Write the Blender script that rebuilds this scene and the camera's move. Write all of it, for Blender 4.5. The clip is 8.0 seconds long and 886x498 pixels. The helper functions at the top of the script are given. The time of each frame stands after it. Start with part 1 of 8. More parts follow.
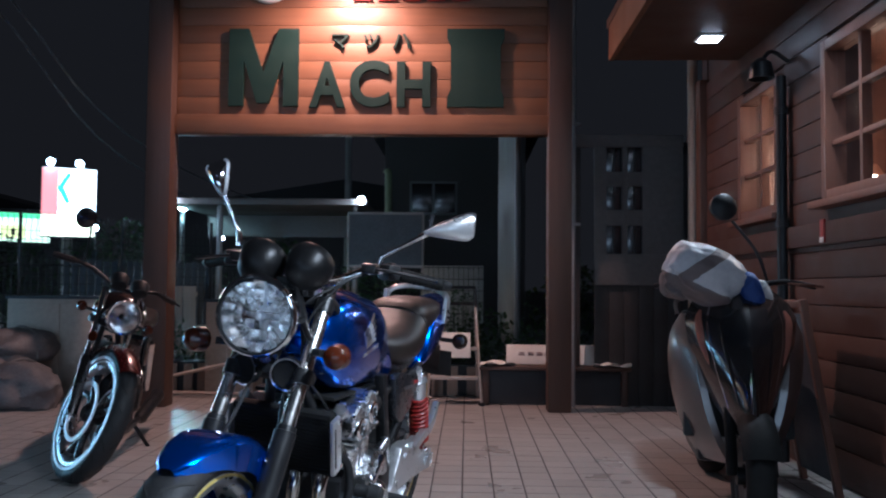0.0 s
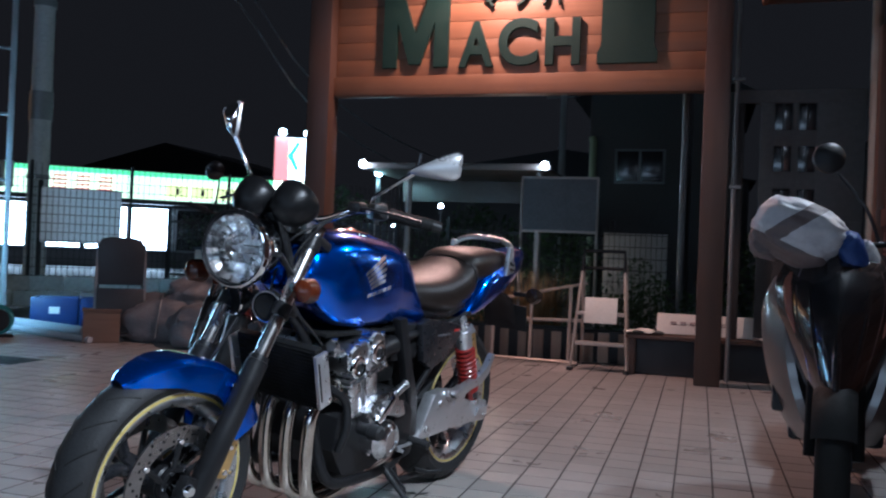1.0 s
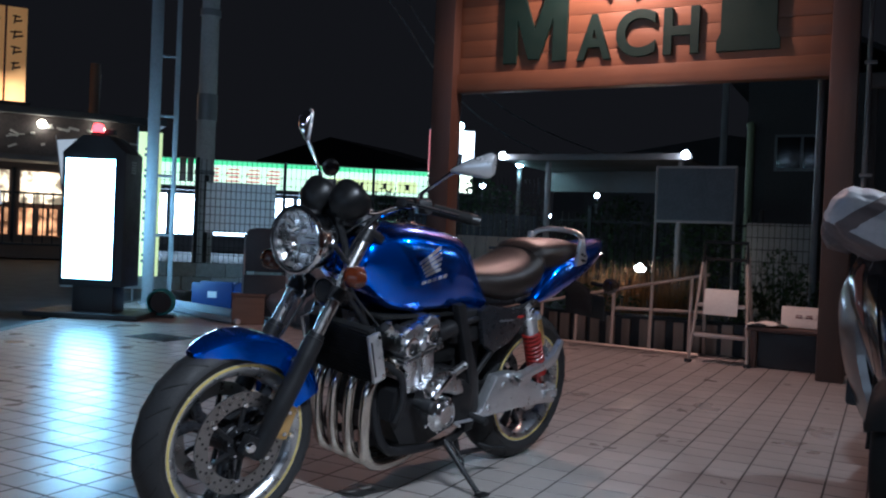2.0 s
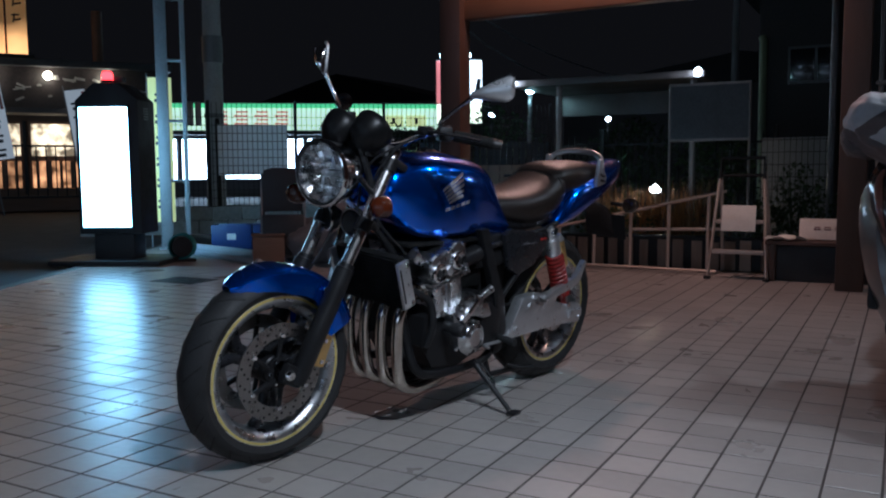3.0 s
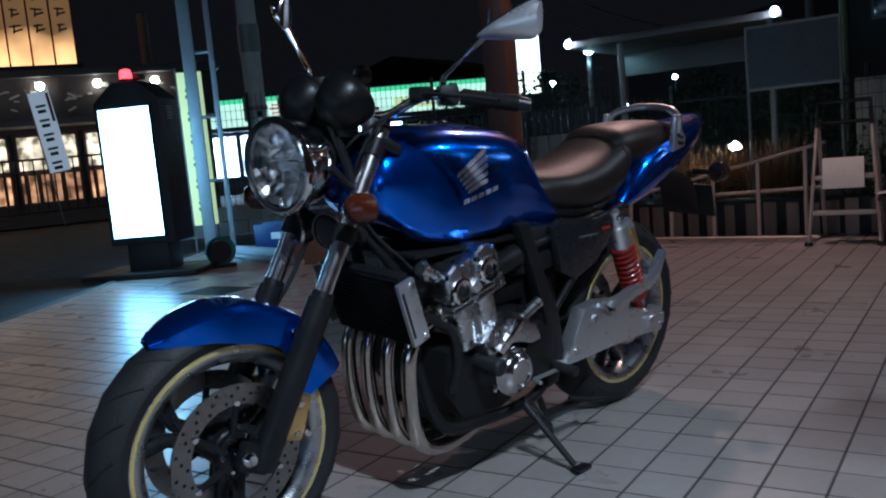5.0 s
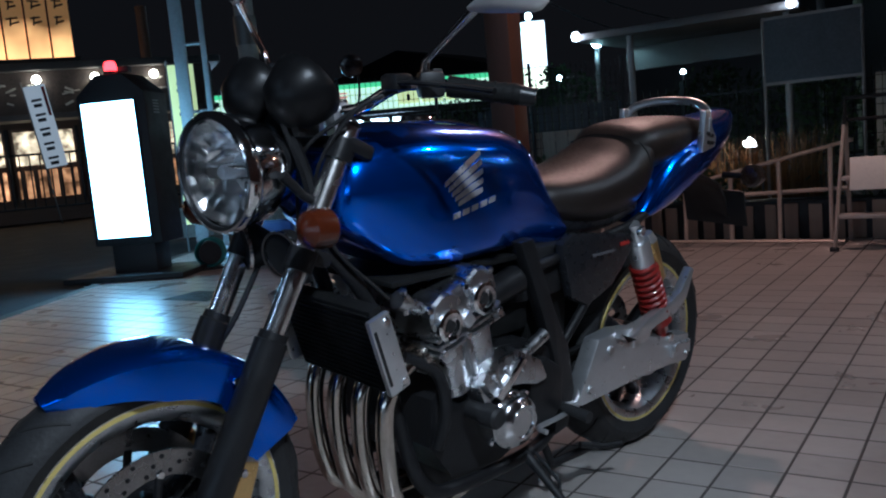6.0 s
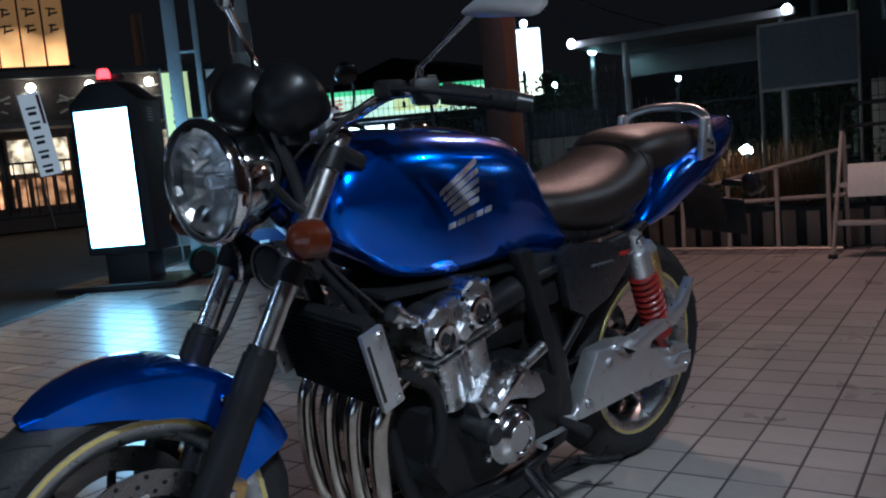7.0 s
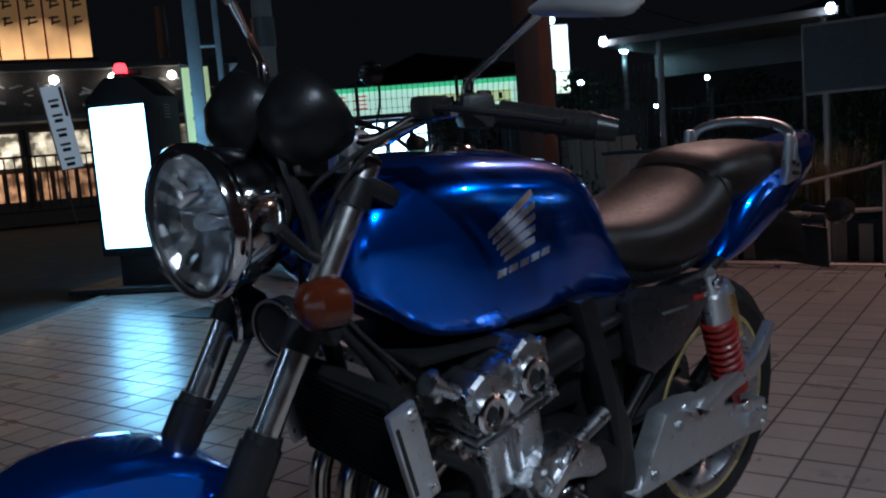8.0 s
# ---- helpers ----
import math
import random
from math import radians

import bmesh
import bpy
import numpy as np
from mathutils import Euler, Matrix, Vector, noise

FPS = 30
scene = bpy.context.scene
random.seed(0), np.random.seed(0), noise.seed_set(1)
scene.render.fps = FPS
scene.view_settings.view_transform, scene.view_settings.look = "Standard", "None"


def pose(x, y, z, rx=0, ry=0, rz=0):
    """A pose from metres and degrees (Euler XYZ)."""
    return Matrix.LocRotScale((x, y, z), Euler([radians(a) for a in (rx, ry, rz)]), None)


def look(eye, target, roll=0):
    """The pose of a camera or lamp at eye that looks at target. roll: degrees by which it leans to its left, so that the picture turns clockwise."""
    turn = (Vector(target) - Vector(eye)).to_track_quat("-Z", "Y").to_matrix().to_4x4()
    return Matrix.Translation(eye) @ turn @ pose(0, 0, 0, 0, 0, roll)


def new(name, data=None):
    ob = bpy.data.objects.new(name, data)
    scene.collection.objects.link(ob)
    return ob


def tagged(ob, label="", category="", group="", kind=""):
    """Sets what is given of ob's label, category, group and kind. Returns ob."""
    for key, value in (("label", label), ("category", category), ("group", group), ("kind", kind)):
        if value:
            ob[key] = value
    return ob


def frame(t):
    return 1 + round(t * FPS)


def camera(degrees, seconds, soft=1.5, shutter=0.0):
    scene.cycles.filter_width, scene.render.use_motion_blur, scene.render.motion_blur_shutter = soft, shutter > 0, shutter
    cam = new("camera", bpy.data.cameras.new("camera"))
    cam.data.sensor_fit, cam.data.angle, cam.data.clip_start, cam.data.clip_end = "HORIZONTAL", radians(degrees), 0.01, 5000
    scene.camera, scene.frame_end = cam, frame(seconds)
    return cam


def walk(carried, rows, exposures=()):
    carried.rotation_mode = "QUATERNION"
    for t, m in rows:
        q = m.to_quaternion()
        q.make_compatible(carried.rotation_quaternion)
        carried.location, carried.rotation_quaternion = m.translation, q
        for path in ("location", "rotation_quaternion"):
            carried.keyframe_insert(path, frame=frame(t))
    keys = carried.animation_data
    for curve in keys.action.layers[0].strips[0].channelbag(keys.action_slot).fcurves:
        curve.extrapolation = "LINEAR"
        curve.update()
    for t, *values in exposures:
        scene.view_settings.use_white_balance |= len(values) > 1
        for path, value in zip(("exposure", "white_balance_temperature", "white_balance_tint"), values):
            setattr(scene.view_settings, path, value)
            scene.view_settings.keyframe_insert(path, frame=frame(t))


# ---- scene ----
from mathutils.bvhtree import BVHTree

# ---- camera and walk ----
cam = camera(55.0, 8.0, soft=2.1, shutter=0.3)
WALK = [
    (0.0, pose(-0.263, -2.297, 0.959) @ pose(0, 0, 0, 0, 0, 1.63) @ pose(0, 0, 0, 92.66) @ pose(0, 0, 0, 0, 0, 0.52)),
    (0.5, pose(0.123, -2.255, 0.926) @ pose(0, 0, 0, 0, 0, 8.47) @ pose(0, 0, 0, 92.86) @ pose(0, 0, 0, 0, 0, -0.04)),
    (1.0, pose(0.389, -2.141, 0.891) @ pose(0, 0, 0, 0, 0, 16.81) @ pose(0, 0, 0, 90.36) @ pose(0, 0, 0, 0, 0, 2.36)),
    (1.5, pose(0.610, -2.153, 0.912) @ pose(0, 0, 0, 0, 0, 21.80) @ pose(0, 0, 0, 90.44) @ pose(0, 0, 0, 0, 0, 2.14)),
    (2.0, pose(0.805, -2.222, 0.911) @ pose(0, 0, 0, 0, 0, 27.64) @ pose(0, 0, 0, 89.22) @ pose(0, 0, 0, 0, 0, 2.51)),
    (3.5, pose(0.790, -2.279, 0.876) @ pose(0, 0, 0, 0, 0, 29.96) @ pose(0, 0, 0, 83.20) @ pose(0, 0, 0, 0, 0, -2.65)),
    (4.0, pose(0.806, -1.991, 0.869) @ pose(0, 0, 0, 0, 0, 33.36) @ pose(0, 0, 0, 83.35) @ pose(0, 0, 0, 0, 0, -4.84)),
    (4.5, pose(0.677, -1.727, 0.876) @ pose(0, 0, 0, 0, 0, 33.30) @ pose(0, 0, 0, 83.53) @ pose(0, 0, 0, 0, 0, -5.30)),
    (6.0, pose(0.346, -1.148, 0.896) @ pose(0, 0, 0, 0, 0, 33.86) @ pose(0, 0, 0, 83.13) @ pose(0, 0, 0, 0, 0, -5.15)),
    (6.5, pose(0.323, -1.105, 0.898) @ pose(0, 0, 0, 0, 0, 33.52) @ pose(0, 0, 0, 83.27) @ pose(0, 0, 0, 0, 0, -5.10)),
    (7.0, pose(0.322, -1.107, 0.898) @ pose(0, 0, 0, 0, 0, 33.56) @ pose(0, 0, 0, 83.58) @ pose(0, 0, 0, 0, 0, -5.28)),
    (7.5, pose(0.270, -1.020, 0.904) @ pose(0, 0, 0, 0, 0, 35.11) @ pose(0, 0, 0, 84.15) @ pose(0, 0, 0, 0, 0, -5.72)),
    (8.0, pose(0.117, -0.860, 0.955) @ pose(0, 0, 0, 0, 0, 35.01) @ pose(0, 0, 0, 83.41) @ pose(0, 0, 0, 0, 0, -4.48)),
]
walk(cam, WALK, [(0.0, 1.14, 4610, 3), (1.2, 1.06, 4650, 3), (2.2, 0.55, 4680, 4), (3.3, -0.06, 4730, 4), (4.5, 0.12, 4460, 1), (6.6, 0.20, 4620, 1), (7.5, 0.16, 4600, 1), (8.0, -0.34, 4560, 1)])

# ---- night sky and large lights ----
world = bpy.data.worlds.new("night_sky")
scene.world = world
world.use_nodes = True
world.node_tree.nodes["Background"].inputs[0].default_value = (0.0132, 0.0110, 0.0106, 1)
world.node_tree.nodes["Background"].inputs[1].default_value = 0.36


def lamp(name, kind, where, power, colour, size=0.1, aim=None, cone=120, blend=0.6):
    data = bpy.data.lights.new(name, kind)
    data.energy, data.color = power, colour
    if kind == "AREA":
        data.shape, data.size = "DISK", size
    else:
        data.shadow_soft_size = size
    if kind == "SPOT":
        data.spot_size, data.spot_blend = radians(cone), blend
    ob = new(name, data)
    ob.matrix_world = look(where, aim) if aim else pose(*where)
    return ob


# downlights in the eave of the restaurant
DOWNLIGHTS = [(1.24, 2.99), (1.33, 1.80), (0.98, -1.20)]
FLOODS = [(11, (-0.6, 3.8, 0), 110), (44, (0.4, 1.6, 0), 110), (230, (-0.45, -0.30, 0), 78)]
for (px, py), (power, aim, cone) in zip(DOWNLIGHTS, FLOODS):
    lamp("downlight_lamp", "SPOT", (px, py, 2.49), power, (1.0, 0.885, 0.775), 0.05, aim, cone, 0.9)
# spotlight over the signboard
lamp("sign_spot_lamp", "SPOT", (-1.22, 4.07, 3.5), 168, (1.0, 0.50, 0.33), 0.06, (-1.22, 4.15, 0), 164, 0.7)


# ---- materials ----
def mat(name, colour, rough=0.5, metal=0.0, vary=0.15, scale=6.0, bump=0.0, coat=0.0, random_by="", emit=0.0, spec=0.5, world=False):
    """A procedural surface: colour varied at two scales, uneven gloss, fine relief."""
    m = bpy.data.materials.new(name)
    m.use_nodes = True
    nt = m.node_tree
    N, L = nt.nodes, nt.links
    b = N["Principled BSDF"]
    b.inputs["Metallic"].default_value = metal
    b.inputs["Coat Weight"].default_value = coat
    b.inputs["Coat Roughness"].default_value = 0.06
    b.inputs["Specular IOR Level"].default_value = spec
    if emit:
        b.inputs["Emission Color"].default_value = (*colour, 1)
        b.inputs["Emission Strength"].default_value = emit
    tc = N.new("ShaderNodeTexCoord")
    n1, n2 = N.new("ShaderNodeTexNoise"), N.new("ShaderNodeTexNoise")
    n1.inputs["Scale"].default_value, n2.inputs["Scale"].default_value = scale, scale * 9
    n1.inputs["Detail"].default_value = n2.inputs["Detail"].default_value = 4
    at = N.new("ShaderNodeNewGeometry").outputs["Position"] if world else tc.outputs["Object"]
    for n in (n1, n2):
        L.new(at, n.inputs["Vector"])
    add = N.new("ShaderNodeMath")
    add.operation = "ADD"
    L.new(n1.outputs["Fac"], add.inputs[0])
    L.new(n2.outputs["Fac"], add.inputs[1])
    last = add
    if random_by:
        r = N.new("ShaderNodeObjectInfo" if random_by == "object" else "ShaderNodeNewGeometry")
        a2 = N.new("ShaderNodeMath")
        a2.operation = "MULTIPLY_ADD"
        L.new(r.outputs["Random" if random_by == "object" else "Random Per Island"], a2.inputs[0])
        a2.inputs[1].default_value = 0.9
        L.new(add.outputs[0], a2.inputs[2])
        last = a2
    mr = N.new("ShaderNodeMapRange")
    mr.inputs["From Min"].default_value, mr.inputs["From Max"].default_value = (0.6, 1.4) if not random_by else (0.7, 2.2)
    mr.inputs["To Min"].default_value, mr.inputs["To Max"].default_value = 1 - vary, 1 + vary
    L.new(last.outputs[0], mr.inputs["Value"])
    mul = N.new("ShaderNodeMix")
    mul.data_type, mul.blend_type = "RGBA", "MULTIPLY"
    mul.inputs["Factor"].default_value = 1.0
    mul.inputs["A"].default_value = (*colour, 1)
    L.new(mr.outputs["Result"], mul.inputs["B"])
    L.new(mul.outputs["Result"], b.inputs["Base Color"])
    rr = N.new("ShaderNodeMapRange")
    rr.inputs["From Min"].default_value, rr.inputs["From Max"].default_value = 0.3, 0.7
    rr.inputs["To Min"].default_value, rr.inputs["To Max"].default_value = max(0.02, rough * 0.8), min(1, rough * 1.2)
    L.new(n1.outputs["Fac"], rr.inputs["Value"])
    L.new(rr.outputs["Result"], b.inputs["Roughness"])
    if bump:
        bp = N.new("ShaderNodeBump")
        bp.inputs["Strength"].default_value, bp.inputs["Distance"].default_value = bump, 0.01
        L.new(n2.outputs["Fac"], bp.inputs["Height"])
        L.new(bp.outputs["Normal"], b.inputs["Normal"])
    return m


def wood(name, colour, rough=0.55, axis=0, vary=0.35, random_by="object"):
    """Stained wood with grain along the given axis."""
    m = mat(name, colour, rough, 0, vary, 3.0, 0.0, 0.0, random_by)
    nt = m.node_tree
    N, L = nt.nodes, nt.links
    mp = N.new("ShaderNodeMapping")
    s = [26.0, 26.0, 26.0]
    s[axis] = 1.6
    mp.inputs["Scale"].default_value = s
    tc = next(n for n in N if n.type == "TEX_COORD")
    L.new(tc.outputs["Object"], mp.inputs["Vector"])
    g = N.new("ShaderNodeTexNoise")
    g.inputs["Scale"].default_value, g.inputs["Detail"].default_value = 1.0, 6
    L.new(mp.outputs["Vector"], g.inputs["Vector"])
    add = next(n for n in N if n.type == "MATH")
    L.new(g.outputs["Fac"], add.inputs[1])
    bp = N.new("ShaderNodeBump")
    bp.inputs["Strength"].default_value, bp.inputs["Distance"].default_value = 0.35, 0.004
    L.new(g.outputs["Fac"], bp.inputs["Height"])
    L.new(bp.outputs["Normal"], N["Principled BSDF"].inputs["Normal"])
    return m


def glow(name, colour, strength):
    m = bpy.data.materials.new(name)
    m.use_nodes = True
    b = m.node_tree.nodes["Principled BSDF"]
    b.inputs["Base Color"].default_value = (*[c * 0.8 for c in colour], 1)
    b.inputs["Emission Color"].default_value = (*colour, 1)
    b.inputs["Emission Strength"].default_value = strength
    return m


def glass(name, colour=(1, 1, 1), rough=0.02):
    m = bpy.data.materials.new(name)
    m.use_nodes = True
    b = m.node_tree.nodes["Principled BSDF"]
    b.inputs["Base Color"].default_value = (*colour, 1)
    b.inputs["Roughness"].default_value = rough
    b.inputs["Transmission Weight"].default_value = 1.0
    b.inputs["IOR"].default_value = 1.25
    return m


def flake(name, colour):
    """Metallic paint under clear lacquer."""
    m = mat(name, colour, 0.17, 0.95, 0.03, 4.0, 0.0, 1.0)
    m.node_tree.nodes["Principled BSDF"].inputs["Coat Roughness"].default_value = 0.03
    return m


BLUE = flake("blue_metallic_paint", (0.014, 0.150, 0.95))
HARDCHROME = mat("hard_chrome_tube", (0.80, 0.79, 0.78), 0.24, 1.0, 0.05, 20)
CHROME = mat("chrome", (0.80, 0.80, 0.81), 0.07, 1.0, 0.04, 10)
POLISHED = mat("polished_aluminium", (0.62, 0.62, 0.63), 0.16, 1.0, 0.12, 40, 0.02)
ALLOY = mat("cast_aluminium", (0.54, 0.55, 0.57), 0.29, 1.0, 0.18, 30, 0.10)
SATIN = mat("brushed_aluminium", (0.66, 0.67, 0.69), 0.33, 0.85, 0.08, 40, 0.03)
STEEL = mat("heat_tinted_steel", (0.58, 0.53, 0.47), 0.16, 1.0, 0.2, 8)
BLACKGLOSS = mat("black_enamel", (0.012, 0.012, 0.014), 0.22, 0, 0.2, 12, 0, 0.4)
BLACKSATIN = mat("black_coated_metal", (0.011, 0.011, 0.012), 0.38, 0.0, 0.2, 14, 0.03, spec=0.27)
RADBLACK = mat("radiator_core_black", (0.009, 0.009, 0.009), 0.7, 0, 0.2, 20, 0.1, spec=0.12)
MIRRORSHELL = mat("satin_silver_mirror_shell", (0.55, 0.55, 0.56), 0.30, 0.7, 0.06, 10)
DISCSTEEL = mat("brake_disc_steel", (0.29, 0.28, 0.275), 0.30, 1.0, 0.18, 25, 0.05)
BLACKPLASTIC = mat("black_plastic", (0.017, 0.017, 0.018), 0.46, 0, 0.15, 30, 0.08, spec=0.3)
GREYPANEL = mat("dark_grey_panel_paint", (0.026, 0.027, 0.032), 0.3, 0.5, 0.08, 60, 0, 0.3)
RUBBER = mat("tyre_rubber", (0.017, 0.017, 0.018), 0.6, 0, 0.25, 16, 0.15, spec=0.35)
LEATHER = mat("black_seat_vinyl", (0.016, 0.012, 0.010), 0.42, 0, 0.15, 90, 0.12, spec=0.45)
PODBLACK = mat("matt_black_pod", (0.006, 0.006, 0.0065), 0.36, 0, 0.15, 30, 0.06, spec=0.22)
GOLD = mat("gold_anodised", (0.72, 0.50, 0.20), 0.33, 0.9, 0.1, 30)
STRIPE = mat("gold_rim_stripe", (0.62, 0.52, 0.17), 0.35, 0.3, 0.08, 30)
RED = mat("red_spring_paint", (0.21, 0.011, 0.008), 0.38, 0, 0.12, 20, 0, 0.3)
AMBER = mat("amber_lens_plastic", (0.055, 0.012, 0.004), 0.14, 0, 0.1, 40, 0.1, 0.15)
REDLENS = mat("red_lens_plastic", (0.45, 0.02, 0.02), 0.15, 0, 0.1, 40, 0.1, 0.5)
MIRROR = mat("mirror_glass", (0.9, 0.9, 0.92), 0.02, 1.0, 0.0, 4)
REFLECTOR = mat("lamp_reflector", (0.88, 0.88, 0.88), 0.16, 1.0, 0.03, 40)
CLEAR = glass("clear_lens")
SILVERMARK = mat("silver_decal", (0.40, 0.40, 0.42), 0.3, 0.4, 0.05, 40)
WHITE = mat("white_paint", (0.74, 0.74, 0.72), 0.5, 0, 0.1, 5)
GREYSTEELMARK = mat("grey_decal", (0.09, 0.09, 0.10), 0.4)
REDMARK = mat("red_decal", (0.30, 0.02, 0.015), 0.4)

TILE = mat("beige_paving_tile", (0.325, 0.295, 0.272), 0.32, 0, 0.16, 3.0, 0.10, 0, "object", world=True)
TILEFAR = mat("beige_paving_tile_field", (0.325, 0.295, 0.272), 0.32, 0, 0.16, 3.0, 0.10, 0, "island", world=True)
GROUT = mat("dark_joint_mortar", (0.055, 0.047, 0.043), 0.85, 0, 0.3, 25, 0.3)
ASPHALT = mat("asphalt", (0.040, 0.040, 0.043), 0.9, 0, 0.3, 3.0, 0.5)
CONCRETE = mat("weathered_concrete", (0.30, 0.29, 0.28), 0.8, 0, 0.25, 2.5, 0.3)
BOARDWOOD = wood("red_stained_board", (0.160, 0.070, 0.031), 0.5, 0)
POSTWOOD = wood("brown_stained_post", (0.062, 0.031, 0.019), 0.55, 2)
CLADWOOD = wood("red_brown_cladding", (0.058, 0.022, 0.013), 0.55, 1)
FRAMEWOOD = wood("brown_window_wood", (0.135, 0.058, 0.036), 0.5, 2)
GREENLETTER = mat("dark_green_letter_paint", (0.007, 0.022, 0.018), 0.6, 0, 0.18, 10, 0.08, spec=0.2)
CREAM = mat("cream_plaster", (0.42, 0.37, 0.31), 0.75, 0, 0.15, 3, 0.2)


# ---- builders ----
def part(name, bm, material, parent=None, label="", smooth=True):
    me = bpy.data.meshes.new(name)
    bm.to_mesh(me)
    bm.free()
    me.materials.append(material)
    if smooth:
        for p in me.polygons:
            p.use_smooth = True
        me.set_sharp_from_angle(angle=radians(38))
    ob = new(name, me)
    if parent:
        ob.parent = parent
    if label:
        tagged(ob, label)
    return ob


def islands(name, bm, material, parent=None, label=""):
    """Each separate piece of bm as a part of its own."""
    bm.verts.index_update()
    seen, out = set(), []
    for v in list(bm.verts):
        if v.index in seen:
            continue
        todo, group = [v], []
        seen.add(v.index)
        while todo:
            q = todo.pop()
            group.append(q)
            for e in q.link_edges:
                o = e.other_vert(q)
                if o.index not in seen:
                    seen.add(o.index)
                    todo.append(o)
        nb = bmesh.new()
        made = {q: nb.verts.new(q.co) for q in group}
        for f in {f for q in group for f in q.link_faces}:
            nb.faces.new([made[q] for q in f.verts])
        out.append(part(name, nb, material, parent, label))
    bm.free()
    return out


def thing(name, m, label, category, group="", kind=""):
    ob = new(name)
    ob.matrix_world = m
    ob.empty_display_size = 0.1
    return tagged(ob, label, category, group, kind)


def box(bm, c, s, bevel=0.0, turn=None):
    """A block with centre c and size s, its edges rounded off."""
    vs = bmesh.ops.create_cube(bm, size=1)["verts"]
    m = Matrix.Translation(c) @ (turn if turn else Matrix()) @ Matrix.Diagonal((*s, 1))
    bmesh.ops.transform(bm, matrix=m, verts=vs)
    if bevel:
        es = list({e for v in vs for e in v.link_edges})
        bmesh.ops.bevel(bm, geom=es, offset=bevel, segments=2, affect="EDGES", profile=0.6)
    return bm


def basis(d):
    d = Vector(d).normalized()
    a = d.cross(Vector((0, 0, 1)) if abs(d.z) < 0.95 else Vector((1, 0, 0))).normalized()
    return d, a, d.cross(a).normalized()


def tube(bm, pts, r, seg=12, caps=True, flat=1.0):
    """A round bar through pts; r is one radius or one for each point."""
    pts = [Vector(p) for p in pts]
    rs = r if isinstance(r, (list, tuple)) else [r] * len(pts)
    rings, ref = [], None
    for i, p in enumerate(pts):
        d = (pts[min(i + 1, len(pts) - 1)] - pts[max(i - 1, 0)]).normalized()
        if ref is None:
            ref = basis(d)[1]
        a = (ref - d * ref.dot(d)).normalized()
        ref = a
        b = d.cross(a)
        rings.append([bm.verts.new(p + rs[i] * (math.cos(2 * math.pi * k / seg) * a + flat * math.sin(2 * math.pi * k / seg) * b)) for k in range(seg)])
    for q, w in zip(rings, rings[1:]):
        for k in range(seg):
            bm.faces.new((q[k], q[(k + 1) % seg], w[(k + 1) % seg], w[k]))
    if caps:
        bm.faces.new(rings[0][::-1])
        bm.faces.new(rings[-1])
    return bm


def curve_pts(pts, n=8):
    """A smooth line through pts."""
    P = [Vector(p) for p in pts]
    P = [2 * P[0] - P[1]] + P + [2 * P[-1] - P[-2]]
    out = []
    for i in range(1, len(P) - 2):
        for k in range(n):
            t = k / n
            a, b, c, d = P[i - 1:i + 3]
            out.append(0.5 * (2 * b + (c - a) * t + (2 * a - 5 * b + 4 * c - d) * t * t + (3 * b - a - 3 * c + d) * t ** 3))
    return out + [P[-2]]


def lathe(bm, profile, centre=(0, 0, 0), axis=(0, 1, 0), seg=48, closed=False):
    """Turns a profile of (radius, place along the axis) round the axis."""
    d, a, b = basis(axis)
    c = Vector(centre)
    rings = []
    for r, h in profile:
        if r < 1e-5:
            rings.append([bm.verts.new(c + d * h)])
        else:
            rings.append([bm.verts.new(c + d * h + r * (math.cos(2 * math.pi * k / seg) * a + math.sin(2 * math.pi * k / seg) * b)) for k in range(seg)])
    pairs = list(zip(rings, rings[1:])) + ([(rings[-1], rings[0])] if closed else [])
    for q, w in pairs:
        for k in range(seg):
            j = (k + 1) % seg
            if len(q) == 1 and len(w) == 1:
                continue
            if len(q) == 1:
                bm.faces.new((q[0], w[j], w[k]))
            elif len(w) == 1:
                bm.faces.new((q[k], q[j], w[0]))
            else:
                bm.faces.new((q[k], q[j], w[j], w[k]))
    bmesh.ops.recalc_face_normals(bm, faces=bm.faces)
    return bm


def loft(bm, sections, closed=True, caps=True):
    rings = [[bm.verts.new(p) for p in s] for s in sections]
    n = len(rings[0])
    for q, w in zip(rings, rings[1:]):
        for k in range(n if closed else n - 1):
            j = (k + 1) % n
            bm.faces.new((q[k], q[j], w[j], w[k]))
    if caps:
        bm.faces.new(rings[0][::-1])
        bm.faces.new(rings[-1])
    bmesh.ops.recalc_face_normals(bm, faces=bm.faces)
    return bm


def prism(bm, outline, y0, y1, bevel=0.0):
    """A plate: an outline of (x, z) between y0 and y1, with rounded edges."""
    a = [bm.verts.new((x, y0, z)) for x, z in outline]
    b = [bm.verts.new((x, y1, z)) for x, z in outline]
    fs = [bm.faces.new(a), bm.faces.new(b[::-1])]
    for k in range(len(a)):
        j = (k + 1) % len(a)
        fs.append(bm.faces.new((a[j], a[k], b[k], b[j])))
    bmesh.ops.recalc_face_normals(bm, faces=fs)
    if bevel:
        es = list({e for f in fs for e in f.edges})
        bmesh.ops.bevel(bm, geom=es, offset=bevel, segments=2, affect="EDGES", profile=0.6)
    return bm


def interp(table, x):
    return [float(np.interp(x, [r[0] for r in table], [r[k] for r in table])) for k in range(1, len(table[0]))]


B = bmesh.new


# ---- ground and paving ----
bm = B()
box(bm, (0, 60, -0.28), (500, 500, 0.5))
tagged(part("ground", bm, ASPHALT, smooth=False), "dark asphalt street ground", "ground", kind="structure")

